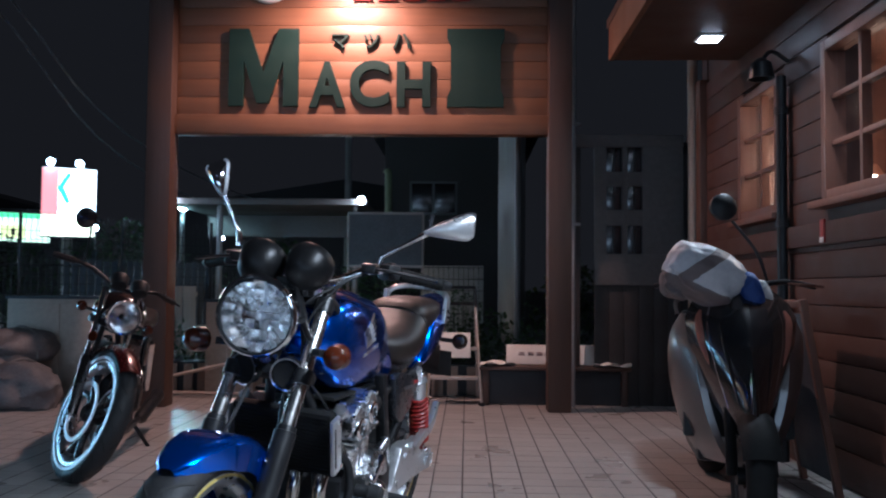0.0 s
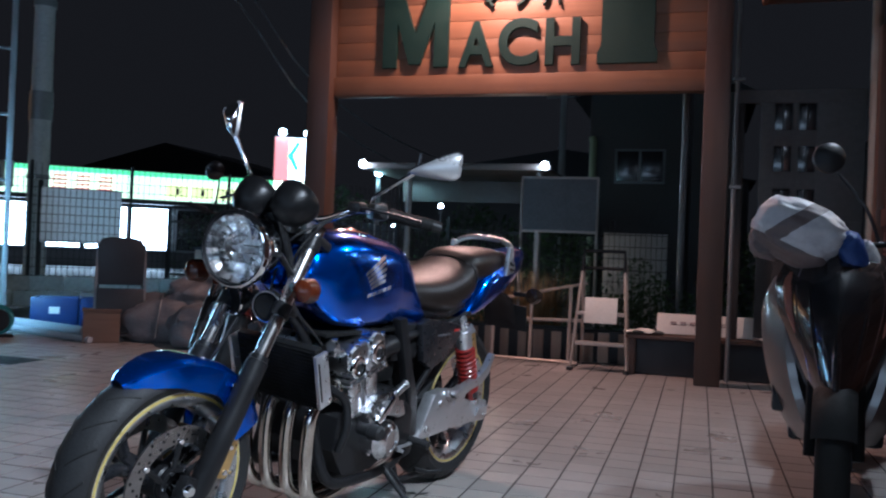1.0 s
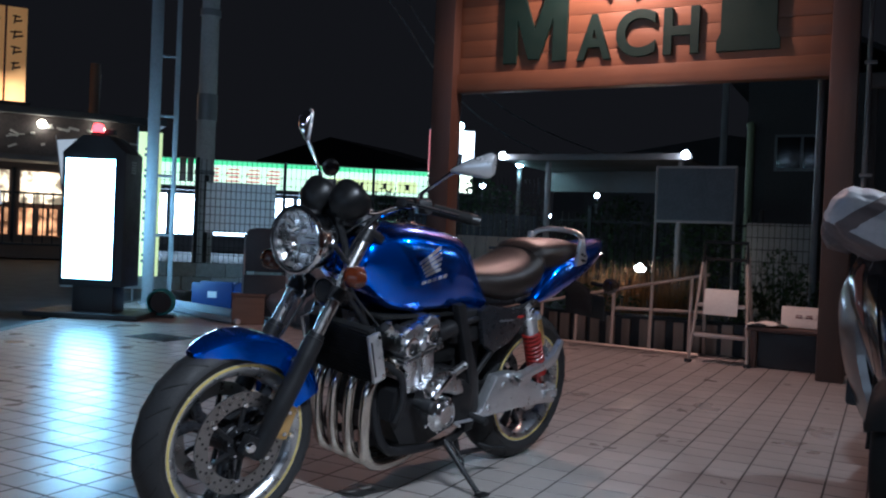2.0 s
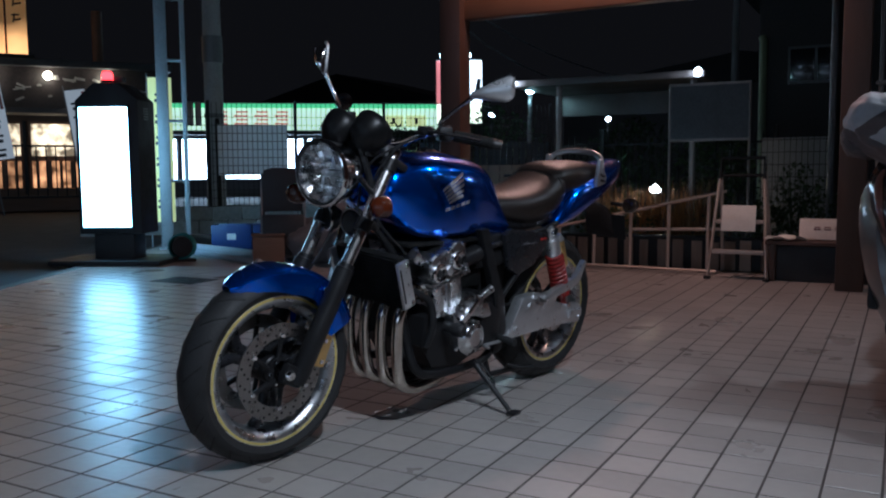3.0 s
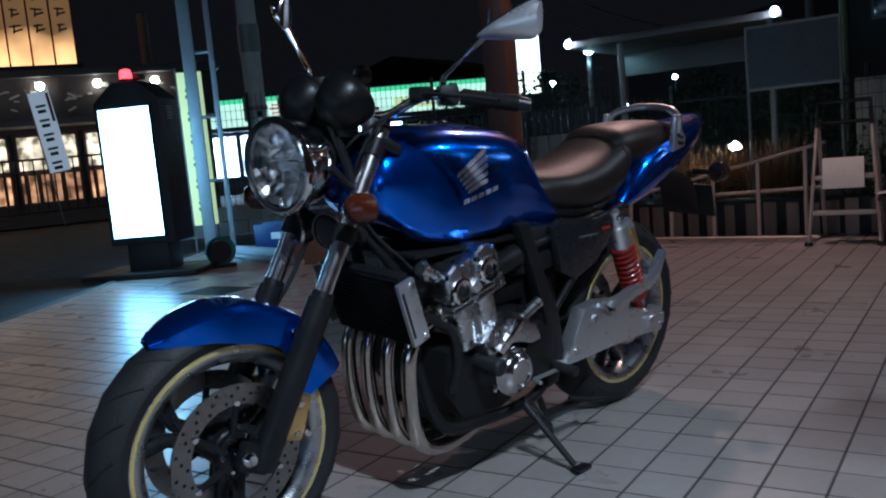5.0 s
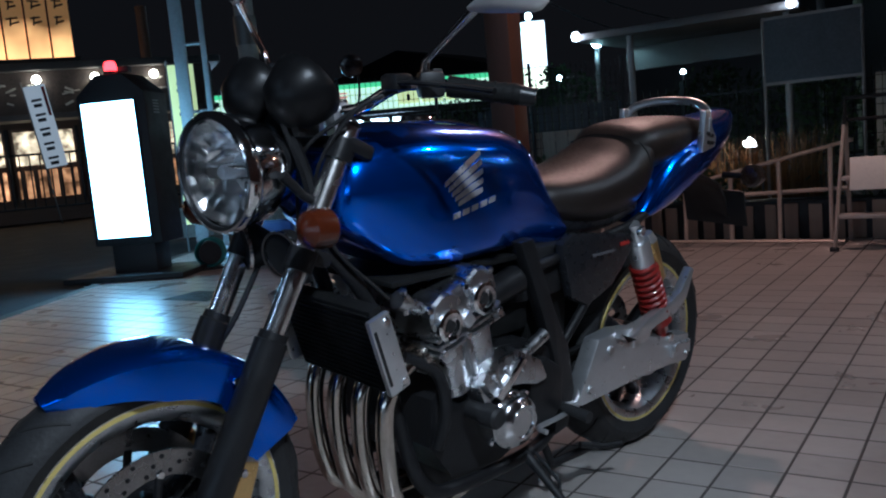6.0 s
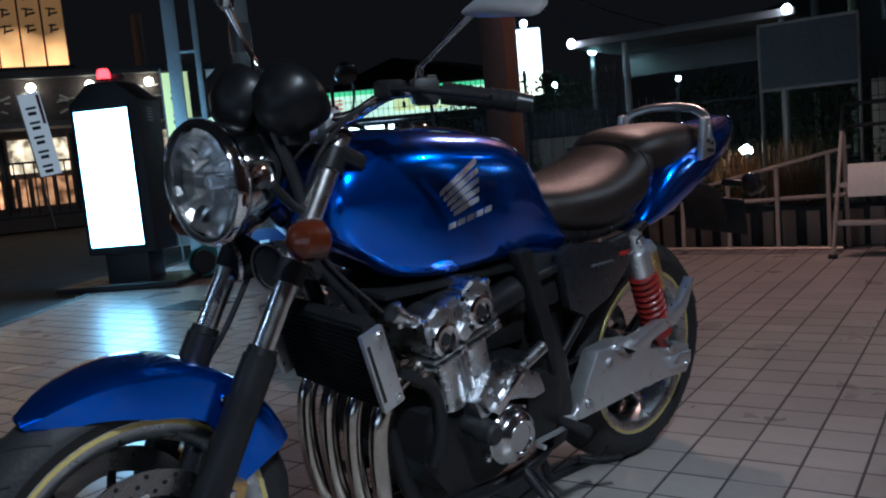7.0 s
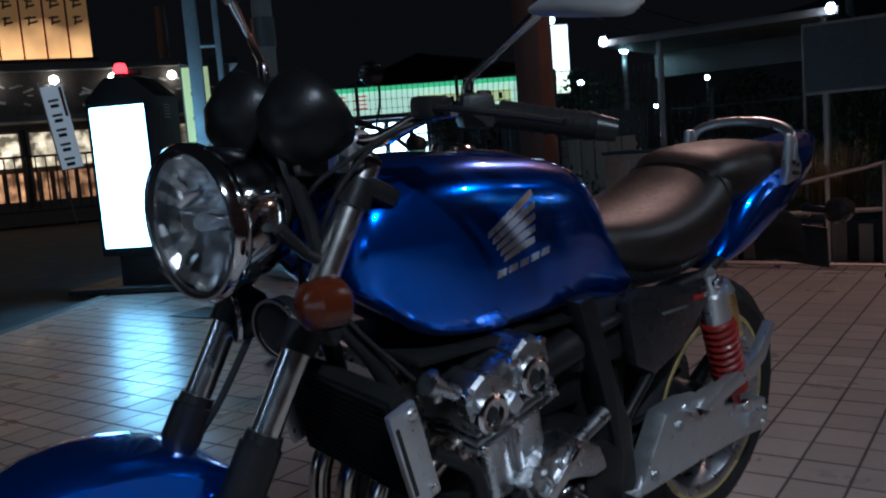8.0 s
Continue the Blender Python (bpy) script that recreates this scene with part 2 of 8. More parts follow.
EDGE = lambda y: -5.0 - 0.547 * (y - 1.29)
bm = B()
prismatic = [(-8, -8), (3, -8), (3, 5.6), (EDGE(5.6), 5.6), (EDGE(-3), -3), (-8, -3)]
low = [bm.verts.new((x, y, -0.03)) for x, y in prismatic]
top = [bm.verts.new((x, y, -0.0024)) for x, y in prismatic]
bm.faces.new(top)
for k in range(6):
    bm.faces.new((low[k], low[(k + 1) % 6], top[(k + 1) % 6], top[k]))
pavement = tagged(part("pavement", bm, GROUT, smooth=False), "forecourt paved with square beige tiles and dark joints", "paving", kind="structure")
bm = B()
box(bm, (0, 0, -0.013), (0.09, 9.2, 0.036), 0.006, Matrix.Rotation(math.atan(0.547), 4, "Z"))
kerb = tagged(part("kerb", bm, mat("dirty_kerb_concrete", (0.12, 0.115, 0.11), 0.8, 0, 0.3, 3, 0.3)), "narrow concrete kerb along the paving edge", "kerb", kind="structure")
kerb.matrix_world = pose(EDGE(1.3) - 0.05, 1.3, 0)


# ---- gate with signboard ----
def gate():
    g = thing("sign_gate", pose(-1.12, 4.5, 0), "brown timber gate carrying a red-stained plank signboard with green letters", "gate")
    for px in (-1.622, 1.588):
        bm = B()
        box(bm, (px, 0.0, 2.2), (0.185 if px > 0 else 0.20, 0.2, 4.4), 0.012)
        part("post", bm, POSTWOOD, g)
    board = part("board_frame", box(B(), (-0.012, 0.05, 2.275), (3.03, 0.12, 0.16), 0.01), BOARDWOOD, g)
    z = 2.357
    k = 0
    while z < 4.2:
        h = 0.148
        part("plank", box(B(), (-0.012, 0.055 + 0.0004 * (k % 3), z + h / 2), (3.02, 0.05, h - 0.0025), 0.0025), BOARDWOOD, board)
        z += h
        k += 1
    part("top_rail", box(B(), (-0.012, 0.05, 4.29), (3.03, 0.14, 0.16), 0.01), BOARDWOOD, g)

    def letter(ch, x0, x1, z0, z1, mat_, deep=0.05, fat=0.02, name="letter"):
        cu = bpy.data.curves.new("t", "FONT")
        cu.body, cu.extrude, cu.offset, cu.bevel_depth = ch, 0.1, fat, 0.008
        tmp = new("t", cu)
        me = bpy.data.meshes.new_from_object(tmp.evaluated_get(bpy.context.evaluated_depsgraph_get()))
        bpy.data.objects.remove(tmp)
        me.name = name
        co = np.array([v.co[:] for v in me.vertices])
        lo, hi = co.min(0), co.max(0)
        for v in me.vertices:
            v.co = (x0 + (v.co.x - lo[0]) / (hi[0] - lo[0]) * (x1 - x0), -deep * (v.co.z - lo[2]) / (hi[2] - lo[2]), z0 + (v.co.y - lo[1]) / (hi[1] - lo[1]) * (z1 - z0))
        me.flip_normals()
        me.materials.clear()
        me.materials.append(mat_)
        ob = new(name, me)
        ob.parent = g
        ob.location = (1.12 - 0.0, 0.028, 0)
        return ob

    mo = [(-2.295, 2.425), (-2.165, 2.425), (-2.165, 2.80), (-2.05, 2.45), (-1.945, 2.45), (-1.82, 2.80), (-1.82, 2.425), (-1.69, 2.425), (-1.69, 3.06), (-1.865, 3.06), (-1.995, 2.70), (-2.125, 3.06), (-2.295, 3.06)]
    mo = [(-2.2125 + (x + 2.295) * 0.94, z_) for x, z_ in mo]
    bm = prism(B(), mo, -0.034, 0.0)
    bmesh.ops.triangulate(bm, faces=[f for f in bm.faces if len(f.verts) > 4])
    ob = part("letter", bm, GREENLETTER, g, smooth=False)
    ob.location = (1.12, 0.028, 0)
    letter("A", -1.555, -1.26, 2.415, 2.79, GREENLETTER, 0.034, 0.022)
    letter("C", -1.225, -0.905, 2.42, 2.80, GREENLETTER, 0.034, 0.022)
    letter("H", -0.845, -0.568, 2.42, 2.79, GREENLETTER, 0.034, 0.022)
    for ch, x0, x1 in (("\u30de", -1.375, -1.235), ("\u30c3", -1.115, -0.99), ("\u30cf", -0.88, -0.735)):
        letter(ch, x0, x1, 2.90, 3.02, GREENLETTER, 0.03, 0.006, "small_letter")
    # three strokes cut from one thick board, with wider ends
    nu = [(-0.437, 2.42), (0.022, 2.42), (0.022, 2.50), (-0.004, 2.56), (-0.004, 2.92), (0.026, 2.98), (0.026, 3.06), (-0.437, 3.06), (-0.437, 2.98), (-0.408, 2.92), (-0.408, 2.56), (-0.437, 2.50)]
    bm = prism(B(), nu, -0.006, 0.03)
    bmesh.ops.triangulate(bm, faces=[f for f in bm.faces if len(f.verts) > 4])
    ob = part("numeral", bm, GREENLETTER, g, smooth=False)
    ob.location = (1.12, 0.0, 0)
    # upper row: red characters that cannot be read, and a round emblem
    redpaint = mat("red_letter_paint", (0.42, 0.03, 0.02), 0.45)
    for k in range(5):
        x0 = -1.21 + 0.2 * k
        bm = B()
        for (cx, cz, sx, sz) in ((0.08, 3.31, 0.15, 0.03), (0.08, 3.40, 0.13, 0.03), (0.02 + 0.1 * (k % 2), 3.37, 0.03, 0.15)):
            box(bm, (x0 + cx, 0, cz), (sx, 0.035, sz), 0.005)
        ob = part("red_bar", bm, redpaint, g, "red painted bar character")
        ob.location = (1.12, 0.012, 0)
    bm = lathe(B(), [(0.0, -0.03), (0.19, -0.03), (0.20, -0.02), (0.20, 0.0), (0, 0)], (-1.9, 0, 3.475), (0, 1, 0), 40)
    ob = part("emblem", bm, WHITE, g, "round white emblem")
    ob.location = (1.12, 0.03, 0)
    bm = lathe(B(), [(0.12, -0.035), (0.155, -0.035), (0.155, -0.028), (0.12, -0.028)], (-1.9, 0, 3.475), (0, 1, 0), 40, True)
    ob = part("emblem_ring", bm, GREENLETTER, g)
    ob.location = (1.12, 0.028, 0)
    # lamp on its arm above the board
    part("lamp_arm", tube(B(), curve_pts([(-0.10, 0.05, 4.33), (-0.10, -0.36, 4.38), (-0.10, -0.42, 4.1), (-0.10, -0.40, 3.68)]), 0.014), BLACKSATIN, g)
    part("lamp_shade", lathe(B(), [(0.03, 0.16), (0.05, 0.10), (0.10, 0.0), (0.094, 0.0), (0.045, 0.09)], (-0.10, -0.39, 3.54), (0.0, -0.1, 1), 24), BLACKSATIN, g)
    return g


gate()


# ---- blue motorcycle ----
SMOKED = mat("smoked_lens_plastic", (0.03, 0.018, 0.012), 0.2, 0, 0.1, 40, 0.1, 0.4)


def bolt_heads(bm, places, axis, r, h):
    for p in places:
        lathe(bm, [(0, h), (r * 0.8, h), (r, h * 0.7), (r, 0), (0, 0)], p, axis, 10)


def tyre(bm, c, r, w, rim):
    """A tyre with a rounded crown and side walls."""
    prof = []
    for k in range(15):
        a = -1.45 + 2.9 * k / 14
        prof.append((r - 0.42 * w * (1 - math.cos(a)) * 0.9, 0.5 * w * math.sin(a) / math.sin(1.45)))
    prof = [(rim, -0.40 * w), (rim + 0.008, -0.43 * w)] + prof + [(rim + 0.008, 0.43 * w), (rim, 0.40 * w)]
    return lathe(bm, prof, c, (0, 1, 0), 72)


# Dark strips laid on the tread, coloured as the shade in cut grooves
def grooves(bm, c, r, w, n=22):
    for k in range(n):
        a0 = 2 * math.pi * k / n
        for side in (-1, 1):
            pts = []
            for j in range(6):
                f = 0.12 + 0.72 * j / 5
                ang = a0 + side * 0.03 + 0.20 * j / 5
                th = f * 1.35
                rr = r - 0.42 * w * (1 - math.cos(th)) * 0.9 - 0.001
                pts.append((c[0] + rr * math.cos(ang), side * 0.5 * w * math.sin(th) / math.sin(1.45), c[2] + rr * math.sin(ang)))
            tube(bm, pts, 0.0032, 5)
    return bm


def wheel(parent, c, r, w, rimr, rotors, rr0, rr1, name="front_wheel", stripe=STRIPE):
    wh = part(name, lathe(B(), [(rimr - 0.012, -0.36 * w), (rimr + 0.006, -0.40 * w), (rimr + 0.008, -0.43 * w), (rimr - 0.004, -0.435 * w), (rimr - 0.022, -0.38 * w), (rimr - 0.036, -0.2 * w),
              (rimr - 0.036, 0.2 * w), (rimr - 0.022, 0.38 * w), (rimr - 0.004, 0.435 * w), (rimr + 0.008, 0.43 * w), (rimr + 0.006, 0.40 * w), (rimr - 0.012, 0.36 * w)], c, (0, 1, 0), 72, True), ALLOY, parent, "cast alloy wheel with a gold edge stripe")
    part("tyre", tyre(B(), c, r, w, rimr), RUBBER, wh)
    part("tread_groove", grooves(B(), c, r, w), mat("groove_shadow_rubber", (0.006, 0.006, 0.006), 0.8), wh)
    for s in (-1, 1):
        part("rim_stripe", lathe(B(), [(rimr - 0.002, s * 0.439 * w), (rimr + 0.0055, s * 0.439 * w), (rimr + 0.0055, s * 0.432 * w), (rimr - 0.002, s * 0.432 * w)], c, (0, 1, 0), 72, True), stripe, wh)
    for k in range(3):
        for off in (-0.13, 0.13):
            a = 2 * math.pi * k / 3 + off + 0.5
            ca, sa = math.cos(a), math.sin(a)
            b_ = 2 * math.pi * k / 3 + off * 2.2 + 0.5
            part("spoke", tube(B(), [(c[0] + 0.035 * ca, 0, c[2] + 0.035 * sa), (c[0] + 0.6 * rimr * ca, 0, c[2] + 0.6 * rimr * sa), (c[0] + (rimr - 0.034) * math.cos(b_), 0, c[2] + (rimr - 0.034) * math.sin(b_))], [0.022, 0.016, 0.021], 10), GREYPANEL, wh)
    part("hub", lathe(B(), [(0, -0.055), (0.03, -0.055), (0.045, -0.04), (0.045, 0.04), (0.03, 0.055), (0, 0.055)], c, (0, 1, 0), 32), BLACKSATIN, wh)
    for y in rotors:
        s = 1 if y > 0 else -1
        disc = part("brake_disc", lathe(B(), [(rr0, y - 0.0025), (rr1, y - 0.0025), (rr1, y + 0.0025), (rr0, y + 0.0025)], c, (0, 1, 0), 64, True), DISCSTEEL, wh, "drilled steel brake disc")
        bm = B()
        for k in range(54):
            a = 2 * math.pi * k / 54
            q = rr0 + (rr1 - rr0) * (0.2, 0.5, 0.8)[k % 3]
            lathe(bm, [(0, 0.0006), (0.0042, 0.0006), (0.0042, 0), (0, 0)], (c[0] + q * math.cos(a), y + s * 0.0026, c[2] + q * math.sin(a)), (0, s, 0), 8)
        islands("vent_hole", bm, BLACKSATIN, disc)
        bm = B()
        for k in range(6):
            a = 2 * math.pi * k / 6 + 0.2
            tube(bm, [(c[0] + 0.03 * math.cos(a), y - s * 0.004, c[2] + 0.03 * math.sin(a)), (c[0] + (rr0 + 0.006) * math.cos(a + 0.35), y, c[2] + (rr0 + 0.006) * math.sin(a + 0.35))], 0.008, 8)
        lathe(bm, [(0.034, y - s * 0.012), (0.048, y - s * 0.012), (0.048, y + s * 0.004), (0.034, y + s * 0.004)], c, (0, 1, 0), 32, True)
        islands("carrier_arm", bm, BLACKSATIN, disc)
        bm = B()
        bolt_heads(bm, [(c[0] + (rr0 + 0.004) * math.cos(a), y + s * 0.002, c[2] + (rr0 + 0.004) * math.sin(a)) for a in [2 * math.pi * k / 6 + 0.55 for k in range(6)]], (0, s, 0), 0.0075, 0.006)
        bolt_heads(bm, [(c[0] + 0.04 * math.cos(a), y + s * 0.004, c[2] + 0.04 * math.sin(a)) for a in [2 * math.pi * k / 6 for k in range(6)]], (0, s, 0), 0.0055, 0.006)
        islands("bolt", bm, CHROME, disc)
    return wh


TANK = [  # u, top, bottom, half width, height of the widest line
    (0.995, 0.850, 0.780, 0.085, 0.815),
    (0.978, 0.905, 0.768, 0.118, 0.815),
    (0.92, 0.940, 0.722, 0.138, 0.815),
    (0.85, 0.955, 0.680, 0.148, 0.815),
    (0.76, 0.957, 0.663, 0.152, 0.805),
    (0.66, 0.948, 0.661, 0.150, 0.790),
    (0.56, 0.938, 0.662, 0.143, 0.775),
    (0.49, 0.924, 0.664, 0.131, 0.765),
    (0.44, 0.892, 0.660, 0.122, 0.745),
    (0.405, 0.830, 0.654, 0.118, 0.725),
    (0.37, 0.765, 0.650, 0.118, 0.705),
    (0.335, 0.715, 0.652, 0.112, 0.685),
]


def ring(u, top, bot, hw, mid, n=28, pw=2.3, crease=0.0):
    out = []
    for k in range(n):
        a = 2 * math.pi * k / n
        c_, s_ = math.cos(a), math.sin(a)
        y = hw * math.copysign(abs(c_) ** (2 / pw), c_)
        h = (top - mid) if s_ > 0 else (mid - bot)
        z = mid + h * math.copysign(abs(s_) ** (2 / pw), s_)
        if s_ < 0 and crease:
            y *= 1 - crease * min(1, abs(s_) * 1.3)
        out.append((u, y, z))
    return out


def dense(table, n):
    us = np.linspace(table[0][0], table[-1][0], n)
    tb = sorted(table)
    cols = []
    xs = [r[0] for r in tb]
    for u in us:
        row = []
        for k in range(1, len(tb[0])):
            ys = [r[k] for r in tb]
            i = min(max(int(np.searchsorted(xs, u)) - 1, 0), len(xs) - 2)
            t = (u - xs[i]) / (xs[i + 1] - xs[i])
            m0 = (ys[i + 1] - ys[max(i - 1, 0)]) / (xs[i + 1] - xs[max(i - 1, 0)])
            m1 = (ys[min(i + 2, len(xs) - 1)] - ys[i]) / (xs[min(i + 2, len(xs) - 1)] - xs[i])
            h = xs[i + 1] - xs[i]
            row.append((2 * t ** 3 - 3 * t * t + 1) * ys[i] + (t ** 3 - 2 * t * t + t) * h * m0 + (-2 * t ** 3 + 3 * t * t) * ys[i + 1] + (t ** 3 - t * t) * h * m1)
        cols.append((float(u), *row))
    return cols


def motorcycle():
    a, l = radians(13.0), radians(6)
    fu = Vector((-math.sin(a), -math.cos(a), 0))
    lv = Vector((math.cos(a), -math.sin(a), 0))
    up = Vector((0, 0, 1))
    Y, Z = lv * math.cos(l) - up * math.sin(l), up * math.cos(l) + lv * math.sin(l)
    m = Matrix((fu, Y, Z)).transposed().to_4x4()
    m.translation = (-0.625, 1.042, 0.004)
    g = thing("motorcycle", m, "blue naked sport motorcycle parked on its side stand on beige tiles", "motorcycle")
    AF, AR = (1.352, 0, 0.292), (-0.08, 0, 0.308)
    steer = radians(-2)

    # steered front end
    turned = []

    def sp(name, bm, material, parent=g, label="", smooth=True):
        ob = part(name, bm, material, parent, label, smooth)
        turned.append(ob)
        return ob

    fw = wheel(g, AF, 0.293, 0.124, 0.224, (-0.066, 0.066), 0.108, 0.152)
    turned += [fw, *fw.children_recursive]
    rw = wheel(g, AR, 0.312, 0.162, 0.222, (-0.07,), 0.075, 0.12, "rear_wheel")

    # forks
    f0, f1 = Vector((1.317, 0, 0.265)), Vector((0.962, 0, 0.945))
    fd = (f1 - f0).normalized()
    for s in (-1, 1):
        y = Vector((0, 0.102 * s, 0))
        fork = sp("fork_leg", tube(B(), [f0 + y - fd * 0.01, f0 + y + fd * 0.03, f0 + y + fd * 0.20, f0 + y + fd * 0.372, f0 + y + fd * 0.374, f0 + y + fd * 0.388], [0.026, 0.031, 0.030, 0.030, 0.0265, 0.0255], 20), BLACKSATIN)
        sp("fork_tube", tube(B(), [f0 + y + fd * 0.37, f1 + y + fd * 0.02], 0.0205, 20), HARDCHROME, fork, "chromed fork tube")
        sp("fork_cap", lathe(B(), [(0, 0.016), (0.010, 0.016), (0.013, 0.012), (0.016, 0.008), (0.021, 0.006), (0.0215, 0.0), (0, 0)], f1 + y + fd * 0.012, fd, 20), BLACKSATIN, fork)
        sp("axle_nut", lathe(B(), [(0, 0.012), (0.011, 0.012), (0.016, 0.006), (0.018, 0), (0.018, -0.05), (0, -0.05)], (AF[0], s * 0.115, AF[2]), (0, s, 0), 16), CHROME, fork)
        # axle lug
        sp("axle_lug", box(B(), (1.335, 0.10 * s, 0.286), (0.075, 0.036, 0.062), 0.012, Matrix.Rotation(radians(-26), 4, "Y")), BLACKSATIN, fork)
        # calliper behind the leg
        bm = B()
        box(bm, (1.222, 0.086 * s, 0.345), (0.046, 0.046, 0.105), 0.012, Matrix.Rotation(radians(-20), 4, "Y"))
        box(bm, (1.232, 0.105 * s, 0.345), (0.034, 0.020, 0.074), 0.008, Matrix.Rotation(radians(-20), 4, "Y"))
        cal = sp("calliper", bm, GOLD, fork, "gold four-piston brake calliper")
        bm = B()
        bolt_heads(bm, [(1.222, s * 0.112, 0.378), (1.235, s * 0.112, 0.315), (1.205, s * 0.108, 0.306)], (0, s, 0), 0.008, 0.007)
        turned.extend(islands("bolt", bm, CHROME, cal))
        sp("brake_hose", tube(B(), curve_pts([(1.212, 0.09 * s, 0.42), (1.17, 0.10 * s, 0.51), (1.12, 0.07 * s, 0.60), (1.06, 0.05 * s, 0.72)]), 0.0055, 8), BLACKPLASTIC, fork)
    for z0, hw, nm in ((0.525, 0.118, "lower_clamp"), (0.735, 0.13, "upper_clamp")):
        c = f0 + fd * z0
        bm = B()
        box(bm, (c.x - 0.028, 0, c.z), (0.062, 2 * hw, 0.030), 0.012, Matrix.Rotation(radians(-26), 4, "Y"))
        for s in (-1, 1):
            tube(bm, [c + Vector((0, 0.102 * s, 0)) - fd * 0.022, c + Vector((0, 0.102 * s, 0)) + fd * 0.018], 0.0265, 20)
        sp(nm, bm, BLACKSATIN)

    # front mudguard
    secs = []
    for k in range(25):
        f = k / 24
        ang = radians(60 + f * 94)
        r = 0.306 + 0.012 * math.sin(f * math.pi)
        hw = 0.018 + 0.058 * min(1, f * 3.2) ** 0.6
        skirt = 0.018 + 0.050 * min(1, f * 2.6) + (0.075 * max(0, f - 0.62) / 0.38 if f > 0.62 else 0)
        sec = []
        for j in range(17):
            v = -1 + j / 8
            w_ = abs(v)
            rr = r - (skirt * max(0, (w_ - 0.45) / 0.55) ** 1.5) - 0.012 * w_ * w_
            yy = math.copysign(hw * min(1, w_ / 0.62) ** 0.75, v) if w_ else 0
            yy *= 1 + 0.10 * max(0, (w_ - 0.62))
            sec.append((AF[0] + rr * math.cos(ang), yy, AF[2] + rr * math.sin(ang)))
        secs.append(sec)
    bm = loft(B(), secs, closed=False, caps=False)
    bmesh.ops.solidify(bm, geom=bm.faces[:], thickness=-0.004)
    sp("front_mudguard", bm, BLUE, g, "glossy blue front mudguard")
    bm = B()
    for s in (-1, 1):
        bolt_heads(bm, [(1.210, 0.088 * s, 0.535), (1.182, 0.088 * s, 0.495)], (0, s, 0), 0.007, 0.006)
    turned.extend(islands("mudguard_bolt", bm, CHROME, g))

    # headlamp
    hc, hd = Vector((1.165, 0, 0.884)), Vector((1, 0.15, -0.06)).normalized()
    hl = sp("headlamp", lathe(B(), [(0.0, -0.135), (0.045, -0.13), (0.08, -0.105), (0.098, -0.06), (0.102, -0.012), (0.102, 0.0), (0.093, 0.0), (0.09, -0.05), (0.06, -0.085), (0, -0.09)], hc, hd, 48), CHROME, g, "round chromed headlamp")
    sp("rim", lathe(B(), [(0.103, -0.012), (0.108, -0.006), (0.109, 0.008), (0.104, 0.017), (0.100, 0.018), (0.099, 0.008), (0.100, -0.010)], hc, hd, 56, True), CHROME, hl)
    sp("gasket", lathe(B(), [(0.0985, -0.004), (0.0985, 0.0125), (0.0945, 0.0125), (0.0935, 0.004)], hc, hd, 56, True), BLACKPLASTIC, hl)
    # stepped reflector: a plain middle in flat strips, fluted flanks round it
    bm = B()
    rr_ = random.Random(11)
    e1 = Vector((0, 0, 1)).cross(hd).normalized()
    e2 = hd.cross(e1)

    def bowl(r):
        return -0.072 + 0.072 * (min(r, 0.095) / 0.095) ** 1.8

    def facet(corners, d):
        bm.faces.new([bm.verts.new(hc + hd * (bowl(math.hypot(a, b)) + d + da) + a * e1 + b * e2) for (a, b), da in corners])
    cols = [-0.048, -0.017, 0.017, 0.048]
    rows_ = [-0.090, -0.062, -0.036, -0.012, 0.012, 0.030, 0.060, 0.090]
    for a0, a1 in zip(cols, cols[1:]):
        for b0, b1 in zip(rows_, rows_[1:]):
            t0, t1 = rr_.uniform(-0.0008, 0.0008), rr_.uniform(-0.0008, 0.0008)
            b0_, b1_ = [math.copysign(min(abs(b), math.sqrt(0.094 ** 2 - max(abs(a0), abs(a1)) ** 2)), b) for b in (b0, b1)]
            if abs(b1_ - b0_) > 0.004:
                facet((((a0, b0_), t0), ((a1, b0_), t0), ((a1, b1_), t1), ((a0, b1_), t1)), 0.0)
    for side in (-1, 1):
        for r0, r1 in ((0.046, 0.064), (0.064, 0.080), (0.080, 0.095)):
            for k in range(11):
                q0, q1 = [radians(-62 + 124 * (k + m) / 11) for m in (0, 1)]
                fl = 0.0018 if k % 2 else -0.0018
                c4 = [((side * r * math.cos(q), r * math.sin(q)), fl * m) for r, q, m in ((r0, q0, -1), (r1, q0, -1), (r1, q1, 1), (r0, q1, 1))]
                facet(c4, 0.002)
    sp("reflector", bm, REFLECTOR, hl, "", False)
    sp("reflector_step", box(B(), hc + hd * -0.046 + Vector((0, 0, 0.008)), (0.012, 0.094, 0.004), 0.001), REFLECTOR, hl)
    sp("bulb_shield", lathe(B(), [(0, 0.010), (0.008, 0.008), (0.011, 0), (0.011, -0.03), (0.008, -0.035)], hc + hd * -0.036, hd, 20), SATIN, hl)
    lens = sp("lens", lathe(B(), [(0.095, 0.010), (0.07, 0.021), (0.04, 0.027), (0, 0.029), (0, 0.0255), (0.04, 0.0235), (0.07, 0.0175), (0.094, 0.007)], hc, hd, 48), CLEAR, hl)
    lens.visible_shadow = False
